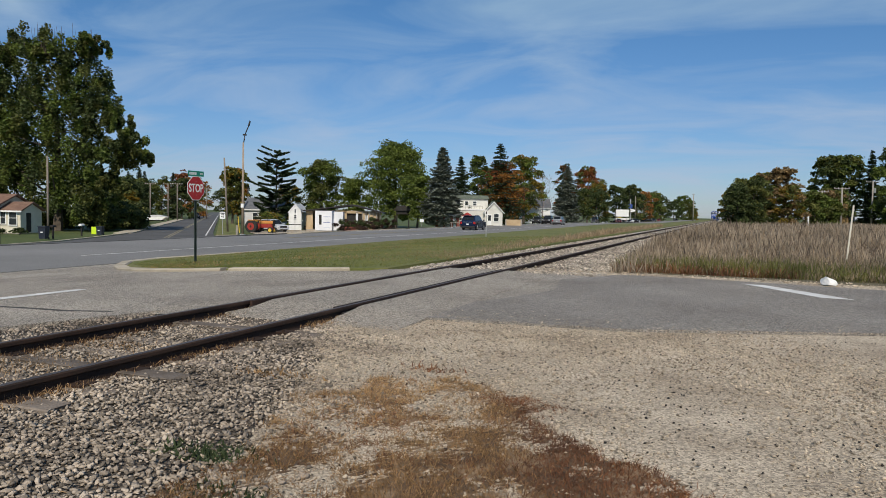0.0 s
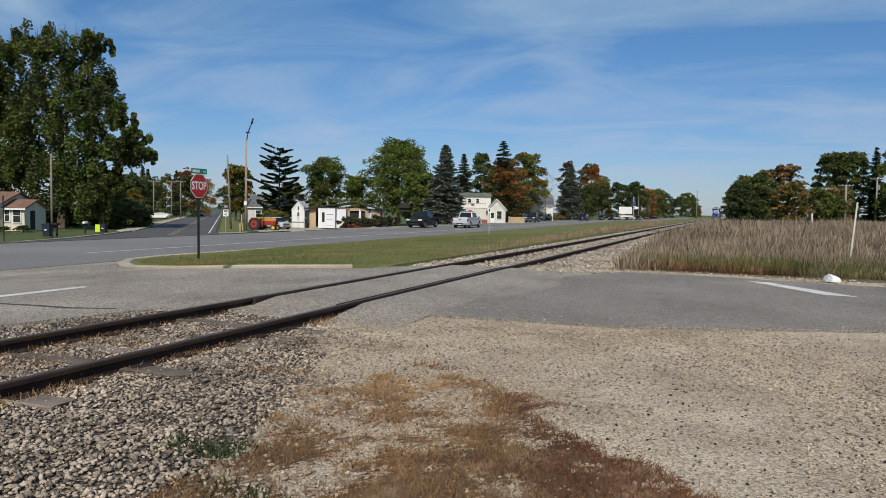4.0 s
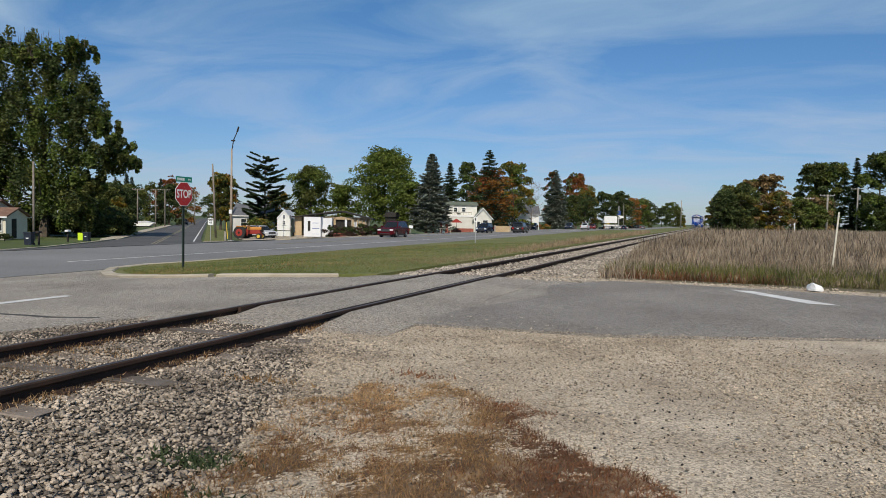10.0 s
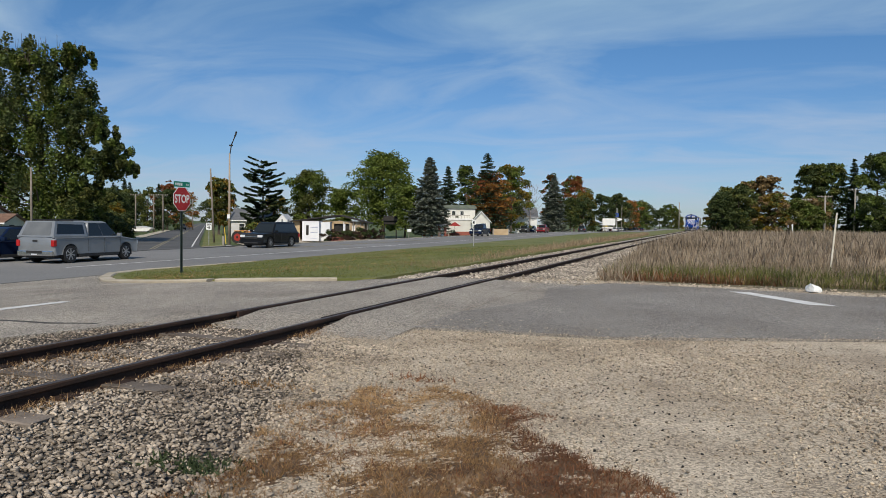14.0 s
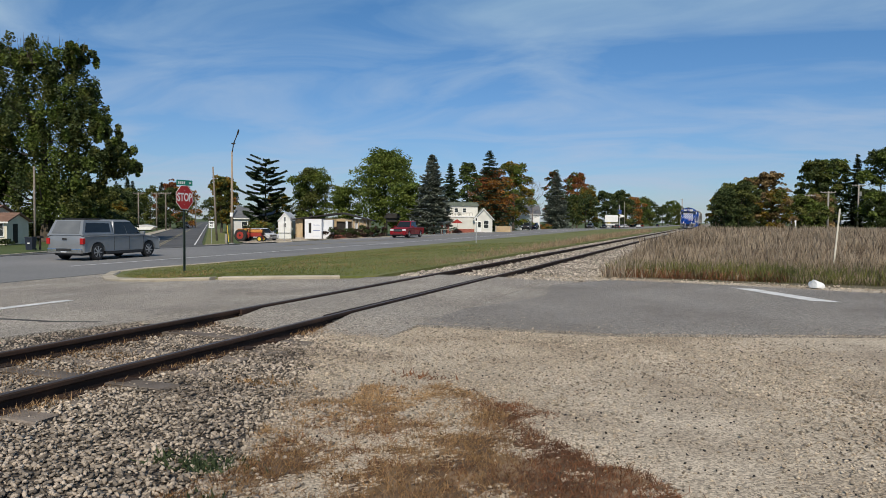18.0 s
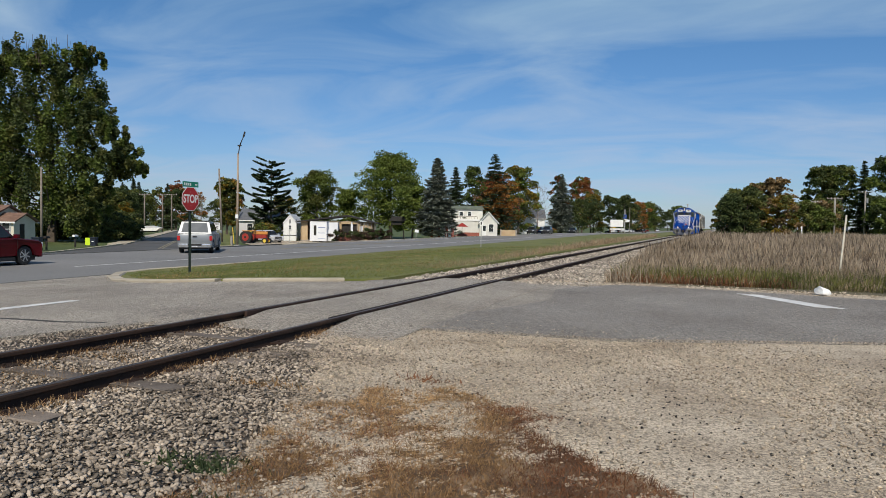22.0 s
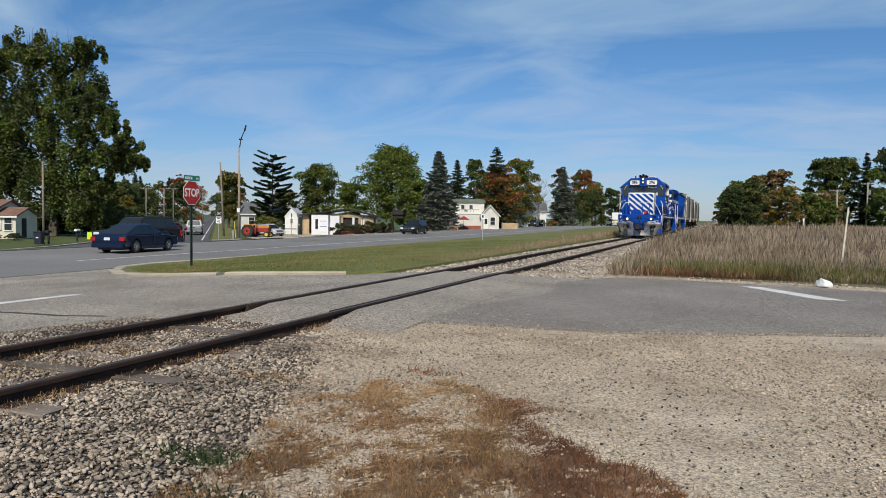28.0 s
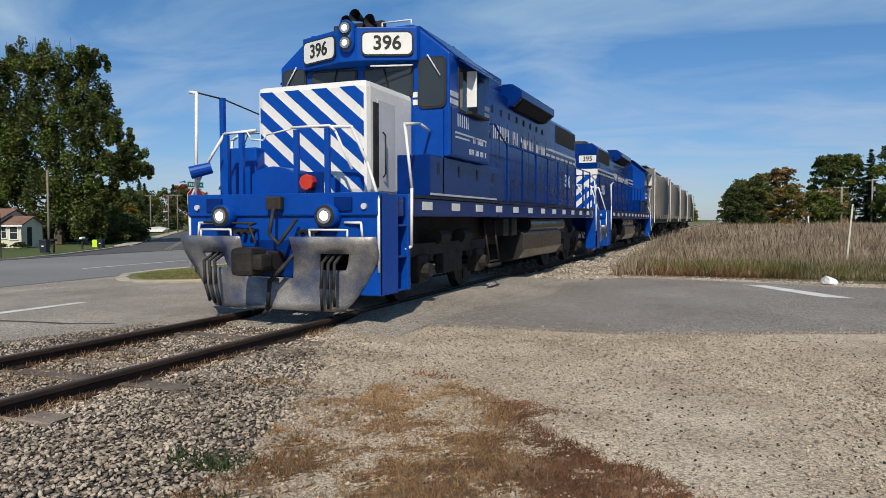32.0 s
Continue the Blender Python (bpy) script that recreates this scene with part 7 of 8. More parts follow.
PLY = surf("plywood_sheathing", (0.38, 0.27, 0.155), (0.50, 0.38, 0.235), 1.2, fine=14, grain=0.15, bump=0.1)
WRAP = surf("white_house_wrap", (0.66, 0.67, 0.69), (0.76, 0.77, 0.79), 1.0, fine=10, grain=0.06, bump=0.1)
BRICKRED = surf("red_brick_paint", (0.24, 0.07, 0.05), (0.33, 0.11, 0.08), 2, fine=20, grain=0.2, bump=0.3)
ORANGE = surf("tractor_orange", (0.50, 0.19, 0.04), (0.60, 0.27, 0.07), 2, fine=12, grain=0.15, bump=0.1, rough=0.5)
TRACRED = surf("tractor_red", (0.26, 0.025, 0.02), (0.34, 0.045, 0.03), 2, fine=12, grain=0.2, bump=0.1, rough=0.5)
# a faint glow is added to brighten this panel, which is no lamp
LIME = glow("glowing_yellow_green", (0.50, 0.68, 0.03), 0.12)
YELLOW = surf("yellow_paint", (0.52, 0.36, 0.04), (0.62, 0.46, 0.07), 3, fine=20, grain=0.1, bump=0.05)
SIGNBLUE = surf("sign_blue", (0.03, 0.07, 0.25), (0.05, 0.1, 0.32), 3, fine=20, grain=0.08, bump=0)
BIN = surf("dark_blue_bin_plastic", (0.012, 0.016, 0.028), (0.024, 0.03, 0.045), 3, fine=20, bump=0.1, rough=0.5)
WEATHERED = surf("weathered_board", (0.22, 0.20, 0.17), (0.34, 0.31, 0.27), 2, fine=20, bump=0.4)
POLE = surf("weathered_lamp_pole", (0.24, 0.18, 0.13), (0.38, 0.30, 0.23), 1, fine=12, bump=0.2, rough=0.6)
UP = 22.0                                        # houses here stand square to this bearing


def gz(x, y=90.0):
    return float(drop(x, y))


def stop_sign():
    x, y = -15.83, 17.98
    t = thing("stop_sign", "red octagonal stop sign on a dark green post in grass", "road sign", pose(x, y, gz(x, y) + 0.13, 0, 0, 90))
    post = surf("dark_green_post", (0.020, 0.030, 0.026), (0.04, 0.055, 0.048), 4, fine=30, bump=0.1, rough=0.5)
    bm = bmesh.new()
    box(bm, -0.04, -0.028, -0.018, 0.018, -0.2, 2.66)
    box(bm, 0.028, 0.04, -0.018, 0.018, -0.2, 2.66)
    box(bm, -0.04, 0.04, 0.006, 0.018, -0.2, 2.66)
    part("post", bm, post, t)
    c8 = 0.381 / math.cos(math.pi / 8)
    def octo(s):
        return [(s * c8 * math.cos(math.pi / 8 + k * math.pi / 4), 2.30 + s * c8 * math.sin(math.pi / 8 + k * math.pi / 4)) for k in range(8)]
    board = part("sign_board", prism(octo(1.0), -0.027, -0.022), WHITE, t, "white-edged octagonal board")
    part("red_field", prism(octo(0.95), -0.030, -0.026), RED, board)
    words("stop_letters", "STOP", 0.345, WHITE, board, pose(0, -0.0315, 2.295, 90) @ Matrix.Diagonal((0.80, 1.05, 1, 1)), 0.001)
    for z in (2.08, 2.52):
        part("bolt", tube(bmesh.new(), (0, -0.036, z), (0, -0.028, z), 0.012, 0.012, 8), GREYSTEEL, t)
    ns = part("street_name_board", prism(rounded(0.36, 0.085, 0.02), -0.004, 0.004, "z"), GREEN, t, "green street name board", m=pose(0.02, -0.01, 2.77, 90, 0, 0))
    for k, (a, w, h) in enumerate(((-0.30, 0.05, 0.085), (-0.22, 0.065, 0.085), (-0.13, 0.06, 0.085), (-0.04, 0.055, 0.085), (0.20, 0.04, 0.05), (0.26, 0.035, 0.05))):
        part("lettering_bar", bx(a, a + w, -h / 2, h / 2, 0.004, 0.006), WHITE, ns)
    return t


stop_sign()


def sign_post(name, x, y, h, board, colour, label, turn=UP, lean=0.0, mark=None, postmat=GREYSTEEL):
    t = thing(name, label, "road sign", pose(x, y, gz(x, y), 0, lean, turn))
    part("post", bx(-0.03, 0.03, -0.02, 0.02, -0.1, h), postmat, t)
    if board:
        w, b, z = board
        p = part("sign_board", prism(rounded(w / 2, b / 2, 0.03), -0.004, 0.004, "z"), colour, t, m=pose(0, -0.03, z, 90))
        if mark:
            for a0, a1, b0, b1 in mark:
                part("marking_bar", bx(a0 * w, a1 * w, b0 * b, b1 * b, 0.004, 0.007), BLACK, p)
        return t, p
    return t, None


t, p = sign_post("speed_limit_sign", -51.6, 62.9, 2.6, (0.61, 0.76, 2.15), WHITE, "white speed limit sign on a steel post", UP, 0, [(-0.38, 0.38, 0.26, 0.38), (-0.3, 0.3, 0.12, 0.22)])
words("numeral", "45", 0.36, BLACK, p, pose(0, -0.16, 0.006), 0.001)
sign_post("sign_stake", -50.6, 36.5, 3.4, (0.12, 0.5, 3.1), DARK, "slim dark sign post at the corner", UP, 0, None, DARK)
sign_post("sign_stake", -51.3, 76.5, 3.05, (0.5, 0.5, 2.8), GREYSTEEL, "thin steel sign post at the forecourt", UP + 80)
sign_post("sign_stake", -50.8, 77.2, 3.05, (0.5, 0.5, 2.8), GREYSTEEL, "thin steel sign post at the forecourt", UP + 80)
sign_post("highway_marker", -17.4, 52.2, 2.1, (0.28, 0.36, 1.92), WHITE, "small white marker on a post beside the highway", UP, 0, [(-0.2, 0.2, -0.3, 0.3)])
sign_post("notice_board", -35.3, 80.2, 1.35, (0.5, 0.35, 1.1), WHITE, "pale leaning notice on a short post", UP, 6, None, WEATHERED)
t = thing("bollard_stake", "slim yellow marker stake by the lamp pole", "marker", pose(-54.5, 69.5, gz(-54.5, 69.5), 0, -5, UP))
part("stake", bx(-0.05, 0.05, -0.03, 0.03, 0, 2.0, 0.01), YELLOW, t)


def utility_pole(x, y, h, arms, label, lean=(0, 0), r=0.14, turn=70, grey=POLEWOOD, transformer=False):
    t = thing("utility_pole", label, "utility pole", pose(x, y, gz(x, y) - 0.1, lean[0], lean[1], turn))
    shade(part("pole", tube(bmesh.new(), (0, 0, 0), (0, 0, h), r, r * 0.72, 10), grey, t))
    for k in range(arms):
        z = h - 0.25 - 0.9 * k
        a = part("cross_arm", bx(-1.2, 1.2, 0.10, 0.20, z, z + 0.12, 0.01), grey, t)
        for xx in (-1.1, -0.5, 0.5, 1.1):
            part("insulator", tube(bmesh.new(), (xx, 0.15, z + 0.12), (xx, 0.15, z + 0.27), 0.04, 0.03, 8), WHITE, a)
        for s in (-1, 1):
            part("arm_brace", tube(bmesh.new(), (s * 0.6, 0.13, z), (0, 0.13, z - 0.5), 0.015, seg=5), GREYSTEEL, t)
    if transformer:
        part("transformer", tube(bmesh.new(), (0.34, 0, h - 2.3), (0.34, 0, h - 1.4), 0.2, 0.2, 12), GREYSTEEL, t)
    return t


utility_pole(26.1, 157.9, 9.2, 1, "wooden utility pole with a crossarm beyond the field", transformer=True, turn=-8, r=0.18, grey=WEATHERED)
utility_pole(17.6, 133.0, 6.9, 1, "grey wooden utility pole beyond the field", turn=12, r=0.18, grey=WEATHERED)
utility_pole(14.7, 133.5, 6.4, 1, "pale utility pole with a crossarm beyond the field", turn=20, grey=WEATHERED, r=0.16)
utility_pole(-64.0, 51.3, 8.0, 0, "plain wooden pole beside the small house", r=0.12)
utility_pole(-57.7, 71.3, 9.3, 0, "leaning wooden utility pole at the street corner", (0, -3.0), r=0.13)
for x, y, h, a in ((-115.8, 117.6, 8.4, 1), (-120.0, 127.3, 8.8, 1), (-122.0, 132.4, 9.0, 1), (-132, 150, 9.2, 1), (-142, 166, 9.2, 1), (-80.0, 103.0, 6.8, 0), (-88.5, 115.5, 7.4, 0)):
    utility_pole(x, y, h, a, "wooden utility pole along the side street", r=0.16, turn=30)
# street lamp
t = thing("street_lamp", "tall tapered street lamp pole with a raised arm", "street lamp", pose(-51.4, 66.1, gz(-51.4, 66.1) - 0.05, 0, 0, UP))
shade(part("pole", tube(bmesh.new(), (0, 0, 0), (0.06, 0, 10.5), 0.17, 0.085, 12), POLE, t))
part("base_plate", bx(-0.25, 0.25, -0.25, 0.25, 0, 0.08), GREYSTEEL, t)
part("cabinet", bx(-0.75, -0.5, -0.12, 0.12, 0, 1.1, 0.02), WEATHERED, t)
shade(part("arm", pipe([(0.06, 0, 10.2), (0.25, 0, 11.4), (0.62, 0, 12.3), (0.78, 0, 12.9)], 0.06, 8), DARK, t))
part("lamp_head", bx(0.02, 0.42, -0.14, 0.14, 11.3, 11.46, 0.04), DARK, t)
part("lamp_head", prism([(0.60, 12.4), (0.78, 13.0), (0.88, 12.95), (0.74, 12.35)], -0.12, 0.12), DARK, t)
part("band_sign", bx(-0.16, 0.16, -0.2, -0.17, 3.1, 3.55), WHITE, t)
# leaning white marker at the field, painted stone, stake
t = thing("marker_post", "leaning slim white marker post in dry grass", "marker post", pose(3.0, 21.5, 0, 0, 4.2, 8))
part("post", bx(-0.022, 0.022, -0.014, 0.014, -0.1, 1.82, 0.006), surf("aged_white_post", (0.50, 0.46, 0.37), (0.62, 0.58, 0.48), 3, fine=20, grain=0.12, bump=0.2), t)
t = thing("field_stake", "short pale stake in the field", "marker post", pose(7.65, 79.6, 0))
part("post", bx(-0.06, 0.06, -0.04, 0.04, 0, 1.75), OFFWHITE, t)
bm = bmesh.new()
bmesh.ops.create_icosphere(bm, subdivisions=3, radius=0.5)
rs = np.random.RandomState(31)
for k in range(9):
    nn = Vector(rs.normal(size=3)).normalized()
    lim = rs.uniform(0.26, 0.38)
    for v in bm.verts:
        v.co -= nn * max(0.0, v.co.dot(nn) - lim)
for v in bm.verts:
    n1 = noise.noise(v.co * 2.2) * 0.16 + noise.noise(v.co * 5.0) * 0.05
    v.co = Vector((v.co.x * 0.46, v.co.y * 0.40, max(-0.06, v.co.z * 0.34 + 0.03))) * (1 + n1)
    v.co.z += 0.06
st_ = obj("painted_stone", bm, surf("white_painted_stone", (0.66, 0.66, 0.64), (0.80, 0.80, 0.78), 6, fine=40, grain=0.12, bump=0.4))
st_.matrix_basis = pose(2.02, 16.75, 0.03) @ Matrix.Diagonal((0.82, 0.82, 0.74, 1))
tagged(st_, "rough stone painted white at the asphalt's edge", "stone")

# bins and mailboxes by the side street
for x, y, w, h, lab in ((-53.8, 42.7, 0.62, 1.14, "dark blue wheeled rubbish bin on grass"), (-58.0, 52.3, 0.55, 0.92, "dark rubbish bin beside a bright sign")):
    t = thing("rubbish_bin", lab, "bin", pose(x, y, gz(x, y), 0, 0, UP))
    part("body", loft([[(-w * 0.42, -w * 0.42, 0.06), (w * 0.42, -w * 0.42, 0.06), (w * 0.42, w * 0.42, 0.06), (-w * 0.42, w * 0.42, 0.06)], [(-w / 2, -w / 2, h - 0.1), (w / 2, -w / 2, h - 0.1), (w / 2, w / 2, h - 0.1), (-w / 2, w / 2, h - 0.1)]]), BIN, t)
    part("lid", bx(-w / 2 - 0.02, w / 2 + 0.02, -w / 2 - 0.04, w / 2 + 0.05, h - 0.1, h, 0.02), BIN, t)
    part("label_bar", bx(-0.1, 0.1, -w / 2 - 0.012, -w / 2 + 0.02, h * 0.5, h * 0.58), WHITE, t)
    for s in (-1, 1):
        part("wheel", tube(bmesh.new(), (s * w * 0.42, w * 0.42, 0.1), (s * w * 0.48, w * 0.42, 0.1), 0.1, 0.1, 10), BLACK, t)
for x, y, lab in ((-54.3, 44.0, "dark mailbox on a wooden post"), (-57.4, 49.6, "white mailbox on a slim post")):
    t = thing("mailbox", lab, "mailbox", pose(x, y, gz(x, y), 0, 0, UP))
    part("post", bx(-0.06, 0.06, -0.06, 0.06, 0, 1.0), DARK, t)
    part("box", prism([(-0.14, 1.0), (-0.14, 1.13), (-0.08, 1.2), (0.08, 1.2), (0.14, 1.13), (0.14, 1.0)], -0.3, 0.3), DARK if "dark" in lab else WHITE, t)
t = thing("bright_sign", "fluorescent yellow-green panel standing on grass", "sign", pose(-58.4, 51.9, gz(-58.4, 51.9), 0, 0, UP))
part("panel", bx(-0.24, 0.24, -0.02, 0.02, 0.12, 0.86, 0.01), LIME, t)
part("leg", bx(-0.2, -0.17, -0.01, 0.01, 0.0, 0.14), DARK, t)
part("leg", bx(0.17, 0.2, -0.01, 0.01, 0.0, 0.14), DARK, t)


# ---- houses ----
def window(parent, x, y, z, w, h, frame_mat=WHITE, axis="y", out=-1):
    """A window with frame, sill and pane on a wall; axis y: on a wall facing along y."""
    e = new("window")
    e.parent = parent
    e.matrix_basis = pose(x, y, z) if axis == "y" else pose(x, y, z, 0, 0, 90)
    d = out * 0.05
    for a0, a1, b0, b1 in ((-w / 2 - 0.07, -w / 2, -0.07, h + 0.07), (w / 2, w / 2 + 0.07, -0.07, h + 0.07), (-w / 2, w / 2, h, h + 0.07), (-w / 2, w / 2, h * 0.5 - 0.02, h * 0.5 + 0.02)):
        part("window_frame", bx(a0, a1, min(0, d), max(0, d), b0, b1), frame_mat, e)
    part("window_sill", bx(-w / 2 - 0.1, w / 2 + 0.1, min(0, d * 2), max(0, d * 2), -0.1, -0.02), frame_mat, e)
    part("pane", bx(-w / 2, w / 2, min(0, d * 0.4), max(0, d * 0.4), 0, h), GLASS, e)
    return e


def gable_block(parent, x0, x1, y0, y1, h, rise, wall, roof, ridge="x", over=0.35):
    """Walls with gables and a thick roof; ridge along x or y."""
    part("wall", bx(x0, x1, y0, y1, 0, h), wall, parent)
    if ridge == "x":
        m = (y0 + y1) / 2
        part("gable", prism([(y0, h), (y1, h), (m, h + rise)], x0, x1, "x"), wall, parent)
        k = rise / (m - y0)
        for s, e in ((-1, y0), (1, y1)):
            part("roof", prism([(m, h + rise + 0.02), (e + s * over, h - over * k + 0.02), (e + s * over, h - over * k + 0.16), (m, h + rise + 0.17)], x0 - over, x1 + over, "x"), roof, parent)
            part("fascia", bx(x0 - over, x1 + over, e + s * over - 0.03, e + s * over + 0.03, h - over * k - 0.06, h - over * k + 0.10), WHITE, parent)
    else:
        m = (x0 + x1) / 2
        part("gable", prism([(x0, h), (x1, h), (m, h + rise)], y0, y1, "y"), wall, parent)
        k = rise / (m - x0)
        for s, e in ((-1, x0), (1, x1)):
            part("roof", prism([(m, h + rise + 0.02), (e + s * over, h - over * k + 0.02), (e + s * over, h - over * k + 0.16), (m, h + rise + 0.17)], y0 - over, y1 + over, "y"), roof, parent)
            part("fascia", prism([(m, h + rise - 0.04), (e + s * over, h - over * k - 0.04), (e + s * over, h - over * k + 0.12), (m, h + rise + 0.12)], y0 - over - 0.03, y0 - over, "y"), WHITE, parent)


def siding(parent, x0, x1, y, h, mat_):
    for k in range(int(h / 0.22)):
        part("siding_board", bx(x0, x1, y - 0.018, y, k * 0.22 + 0.02, k * 0.22 + 0.205), mat_, parent)


t = thing("small_house", "small cream-sided house with a brown shingle roof", "house", pose(-67.4, 49.4, gz(-67.4, 49.4), 0, 0, UP))
gable_block(t, -9.0, -1.2, 0.0, 6.5, 2.75, 1.15, CREAM, SHINGLE, "x")
gable_block(t, -1.25, 1.0, 0.6, 4.4, 2.35, 0.75, CREAM, SHINGLE, "x", 0.3)
siding(t, -9.0, -1.2, 0.0, 2.7, CREAM)
window(t, -2.6, -0.02, 1.0, 0.8, 1.4)
window(t, -4.6, -0.02, 1.0, 0.9, 1.4)
window(t, -0.75, 0.58, 1.0, 0.45, 1.3)
window(t, 0.25, 0.58, 0.9, 0.75, 1.35)
part("corner_board", bx(-1.3, -1.15, -0.03, 0.02, 0, 2.75), WHITE, t)
part("door", bx(1.0, 1.04, 1.6, 2.4, 0.1, 2.1), DARK, t)
part("chimney", bx(-6.2, -5.7, 3.2, 3.7, 3.6, 4.7), BRICKRED, t)
for k, (x, y, h, w) in enumerate(((-68.6, 46.4, 1.3, 2.2), (-66.0, 47.6, 0.6, 1.4), (-64.6, 48.6, 0.7, 1.6))):
    broadleaf("foundation_shrub", x, y, h, w, "dark", None, "low dark shrub before the small house", 300 + k, n=420, base=0.02, size=0.22, clumps=16)

t = thing("grey_house", "pale house with a grey roof behind a pine", "house", pose(-77.1, 104.6, gz(-77.1, 104.6), 0, 0, UP))
gable_block(t, -3.2, 3.4, 0, 7, 3.0, 1.9, PALEGREY, GREYROOF, "x")
window(t, 1.2, -0.02, 1.1, 0.9, 1.2)
window(t, -1.2, -0.02, 1.1, 0.9, 1.2)

broadleaf("garden_bush", -67.0, 93.0, 2.6, 6.5, ["yellow", "olive", "bright"], None, "yellow-green bush before the grey house", 345, n=900, base=0.02, size=0.35, clumps=26)

# long shed under construction
t = thing("long_shed", "half-finished long shed with plywood walls and dark roof", "shed", pose(-50.3, 86.4, gz(-50.3, 86.4), 0, 0, UP))
part("floor", bx(-5.0, 5.2, 0.2, 5.0, 0, 0.25), WEATHERED, t)
part("back_wall", bx(-5.0, 5.2, 4.85, 5.0, 0.25, 2.9), PLY, t)
part("side_wall", bx(-5.0, -4.85, 0.2, 4.85, 0.25, 2.8), PLY, t)
part("side_wall", bx(5.05, 5.2, 1.8, 4.85, 0.25, 2.7), PLY, t)
for a, b in ((-5.0, -4.0), (-1.45, -1.2), (0.3, 0.75), (2.05, 2.35), (2.9, 3.3), (3.75, 5.1)):
    part("wall_panel", bx(a, b, 0.2, 0.32, 0.25, 2.85), PLY if a != 2.05 else WRAP, t)
part("wall_panel", bx(-1.45, 3.3, 0.2, 0.32, 0.25, 1.2), PLY, t)
part("wall_panel", bx(-1.45, 3.3, 0.2, 0.32, 2.55, 2.95), PLY, t)
for a, b in ((-1.2, 0.3), (0.75, 2.05), (2.35, 2.9)):
    part("opening", bx(a, b, 0.5, 0.54, 1.2, 2.55), DARK, t)
part("door", bx(3.3, 3.75, 0.34, 0.38, 0.25, 2.3), WRAP, t)
part("roof", prism([(-5.6, 2.72), (1.6, 3.62), (5.9, 2.6), (5.9, 2.72), (1.6, 3.82), (-5.6, 2.86)], -0.5, 5.5), DARKROOF, t)
for k in range(6):
    part("roof_post", bx(3.0 + 0.5 * k - 0.05, 3.0 + 0.5 * k + 0.05, -0.1, 0.0, 0.2, 2.75), WEATHERED, t)
t = thing("white_cabin", "small cabin box wrapped in white sheathing", "shed", pose(-50.7, 83.5, gz(-50.7, 83.5), 0, 0, UP))
part("wall", bx(-1.75, 0.55, 0, 3.0, 0.15, 2.9, 0.02), WRAP, t)
part("side_sheet", bx(0.56, 1.9, 1.2, 3.2, 0.15, 2.75), WRAP, t)
part("roof_edge", bx(-1.95, 0.6, -0.05, 3.05, 2.88, 2.98), DARKROOF, t)
part("door", bx(-1.2, -0.85, -0.03, 0.0, 0.95, 2.3), DARK, t, "dark narrow window slit")
for k in range(3):
    part("label_bar", bx(-0.6, 0.35, -0.012, 0.0, 0.5 + 0.75 * k, 0.56 + 0.75 * k), surf("pale_blue_print", (0.30, 0.36, 0.5), (0.36, 0.42, 0.55), 4, bump=0) if k == 0 else SIGNBLUE, t)
t = thing("gable_trailer", "white gabled tiny cabin on a trailer", "trailer", pose(-57.9, 86.4, gz(-57.9, 86.4), 0, 0, UP))
gable_block(t, -0.95, 0.95, 0, 4.5, 2.55, 1.1, WHITE, PALEGREY, "y", 0.08)
window(t, 0.0, -0.02, 1.7, 0.3, 0.5)
part("skirt", bx(-0.95, 0.95, -0.03, 0.0, 0.75, 0.85), TRIM, t)
for s in (-1, 1):
    part("wheel", tube(bmesh.new(), (s * 0.98, 2.0, 0.32), (s * 1.12, 2.0, 0.32), 0.32, 0.32, 14), TYRE, t)
    part("ledge", bx(s * 0.98 - 0.2, s * 0.98 + 0.2, -0.05, 0.1, 1.35, 1.45), WHITE, t)
t = thing("wooden_bench", "low red-brown timber pile before the shed", "bench", pose(-47.6, 84.4, gz(-47.6, 84.4), 0, 0, UP))
for k in range(3):
    part("plank", bx(-0.9 + 0.1 * k, 0.8 - 0.05 * k, -0.25, 0.25, 0.08 + 0.2 * k, 0.24 + 0.2 * k, 0.02), BRICKRED, t)
for s in (-0.6, 0.5):
    part("leg", bx(s - 0.06, s + 0.06, -0.25, 0.25, 0, 0.08), WEATHERED, t)
for k, (x, y, h, w) in enumerate(((-48.9, 84.3, 1.8, 2.6), (-47.9, 84.9, 1.5, 2.4), (-47.0, 85.6, 1.7, 2.6), (-46.2, 85.9, 1.5, 2.4), (-45.2, 86.4, 1.9, 2.6), (-44.2, 87.2, 1.7, 2.4), (-43.2, 87.9, 1.5, 2.2))):
    broadleaf("dark_shrub", x, y, h, w, ["plum", "dark"], None, "dark purplish shrub before the long shed", 320 + k, n=620, base=0.02, size=0.24, clumps=18)

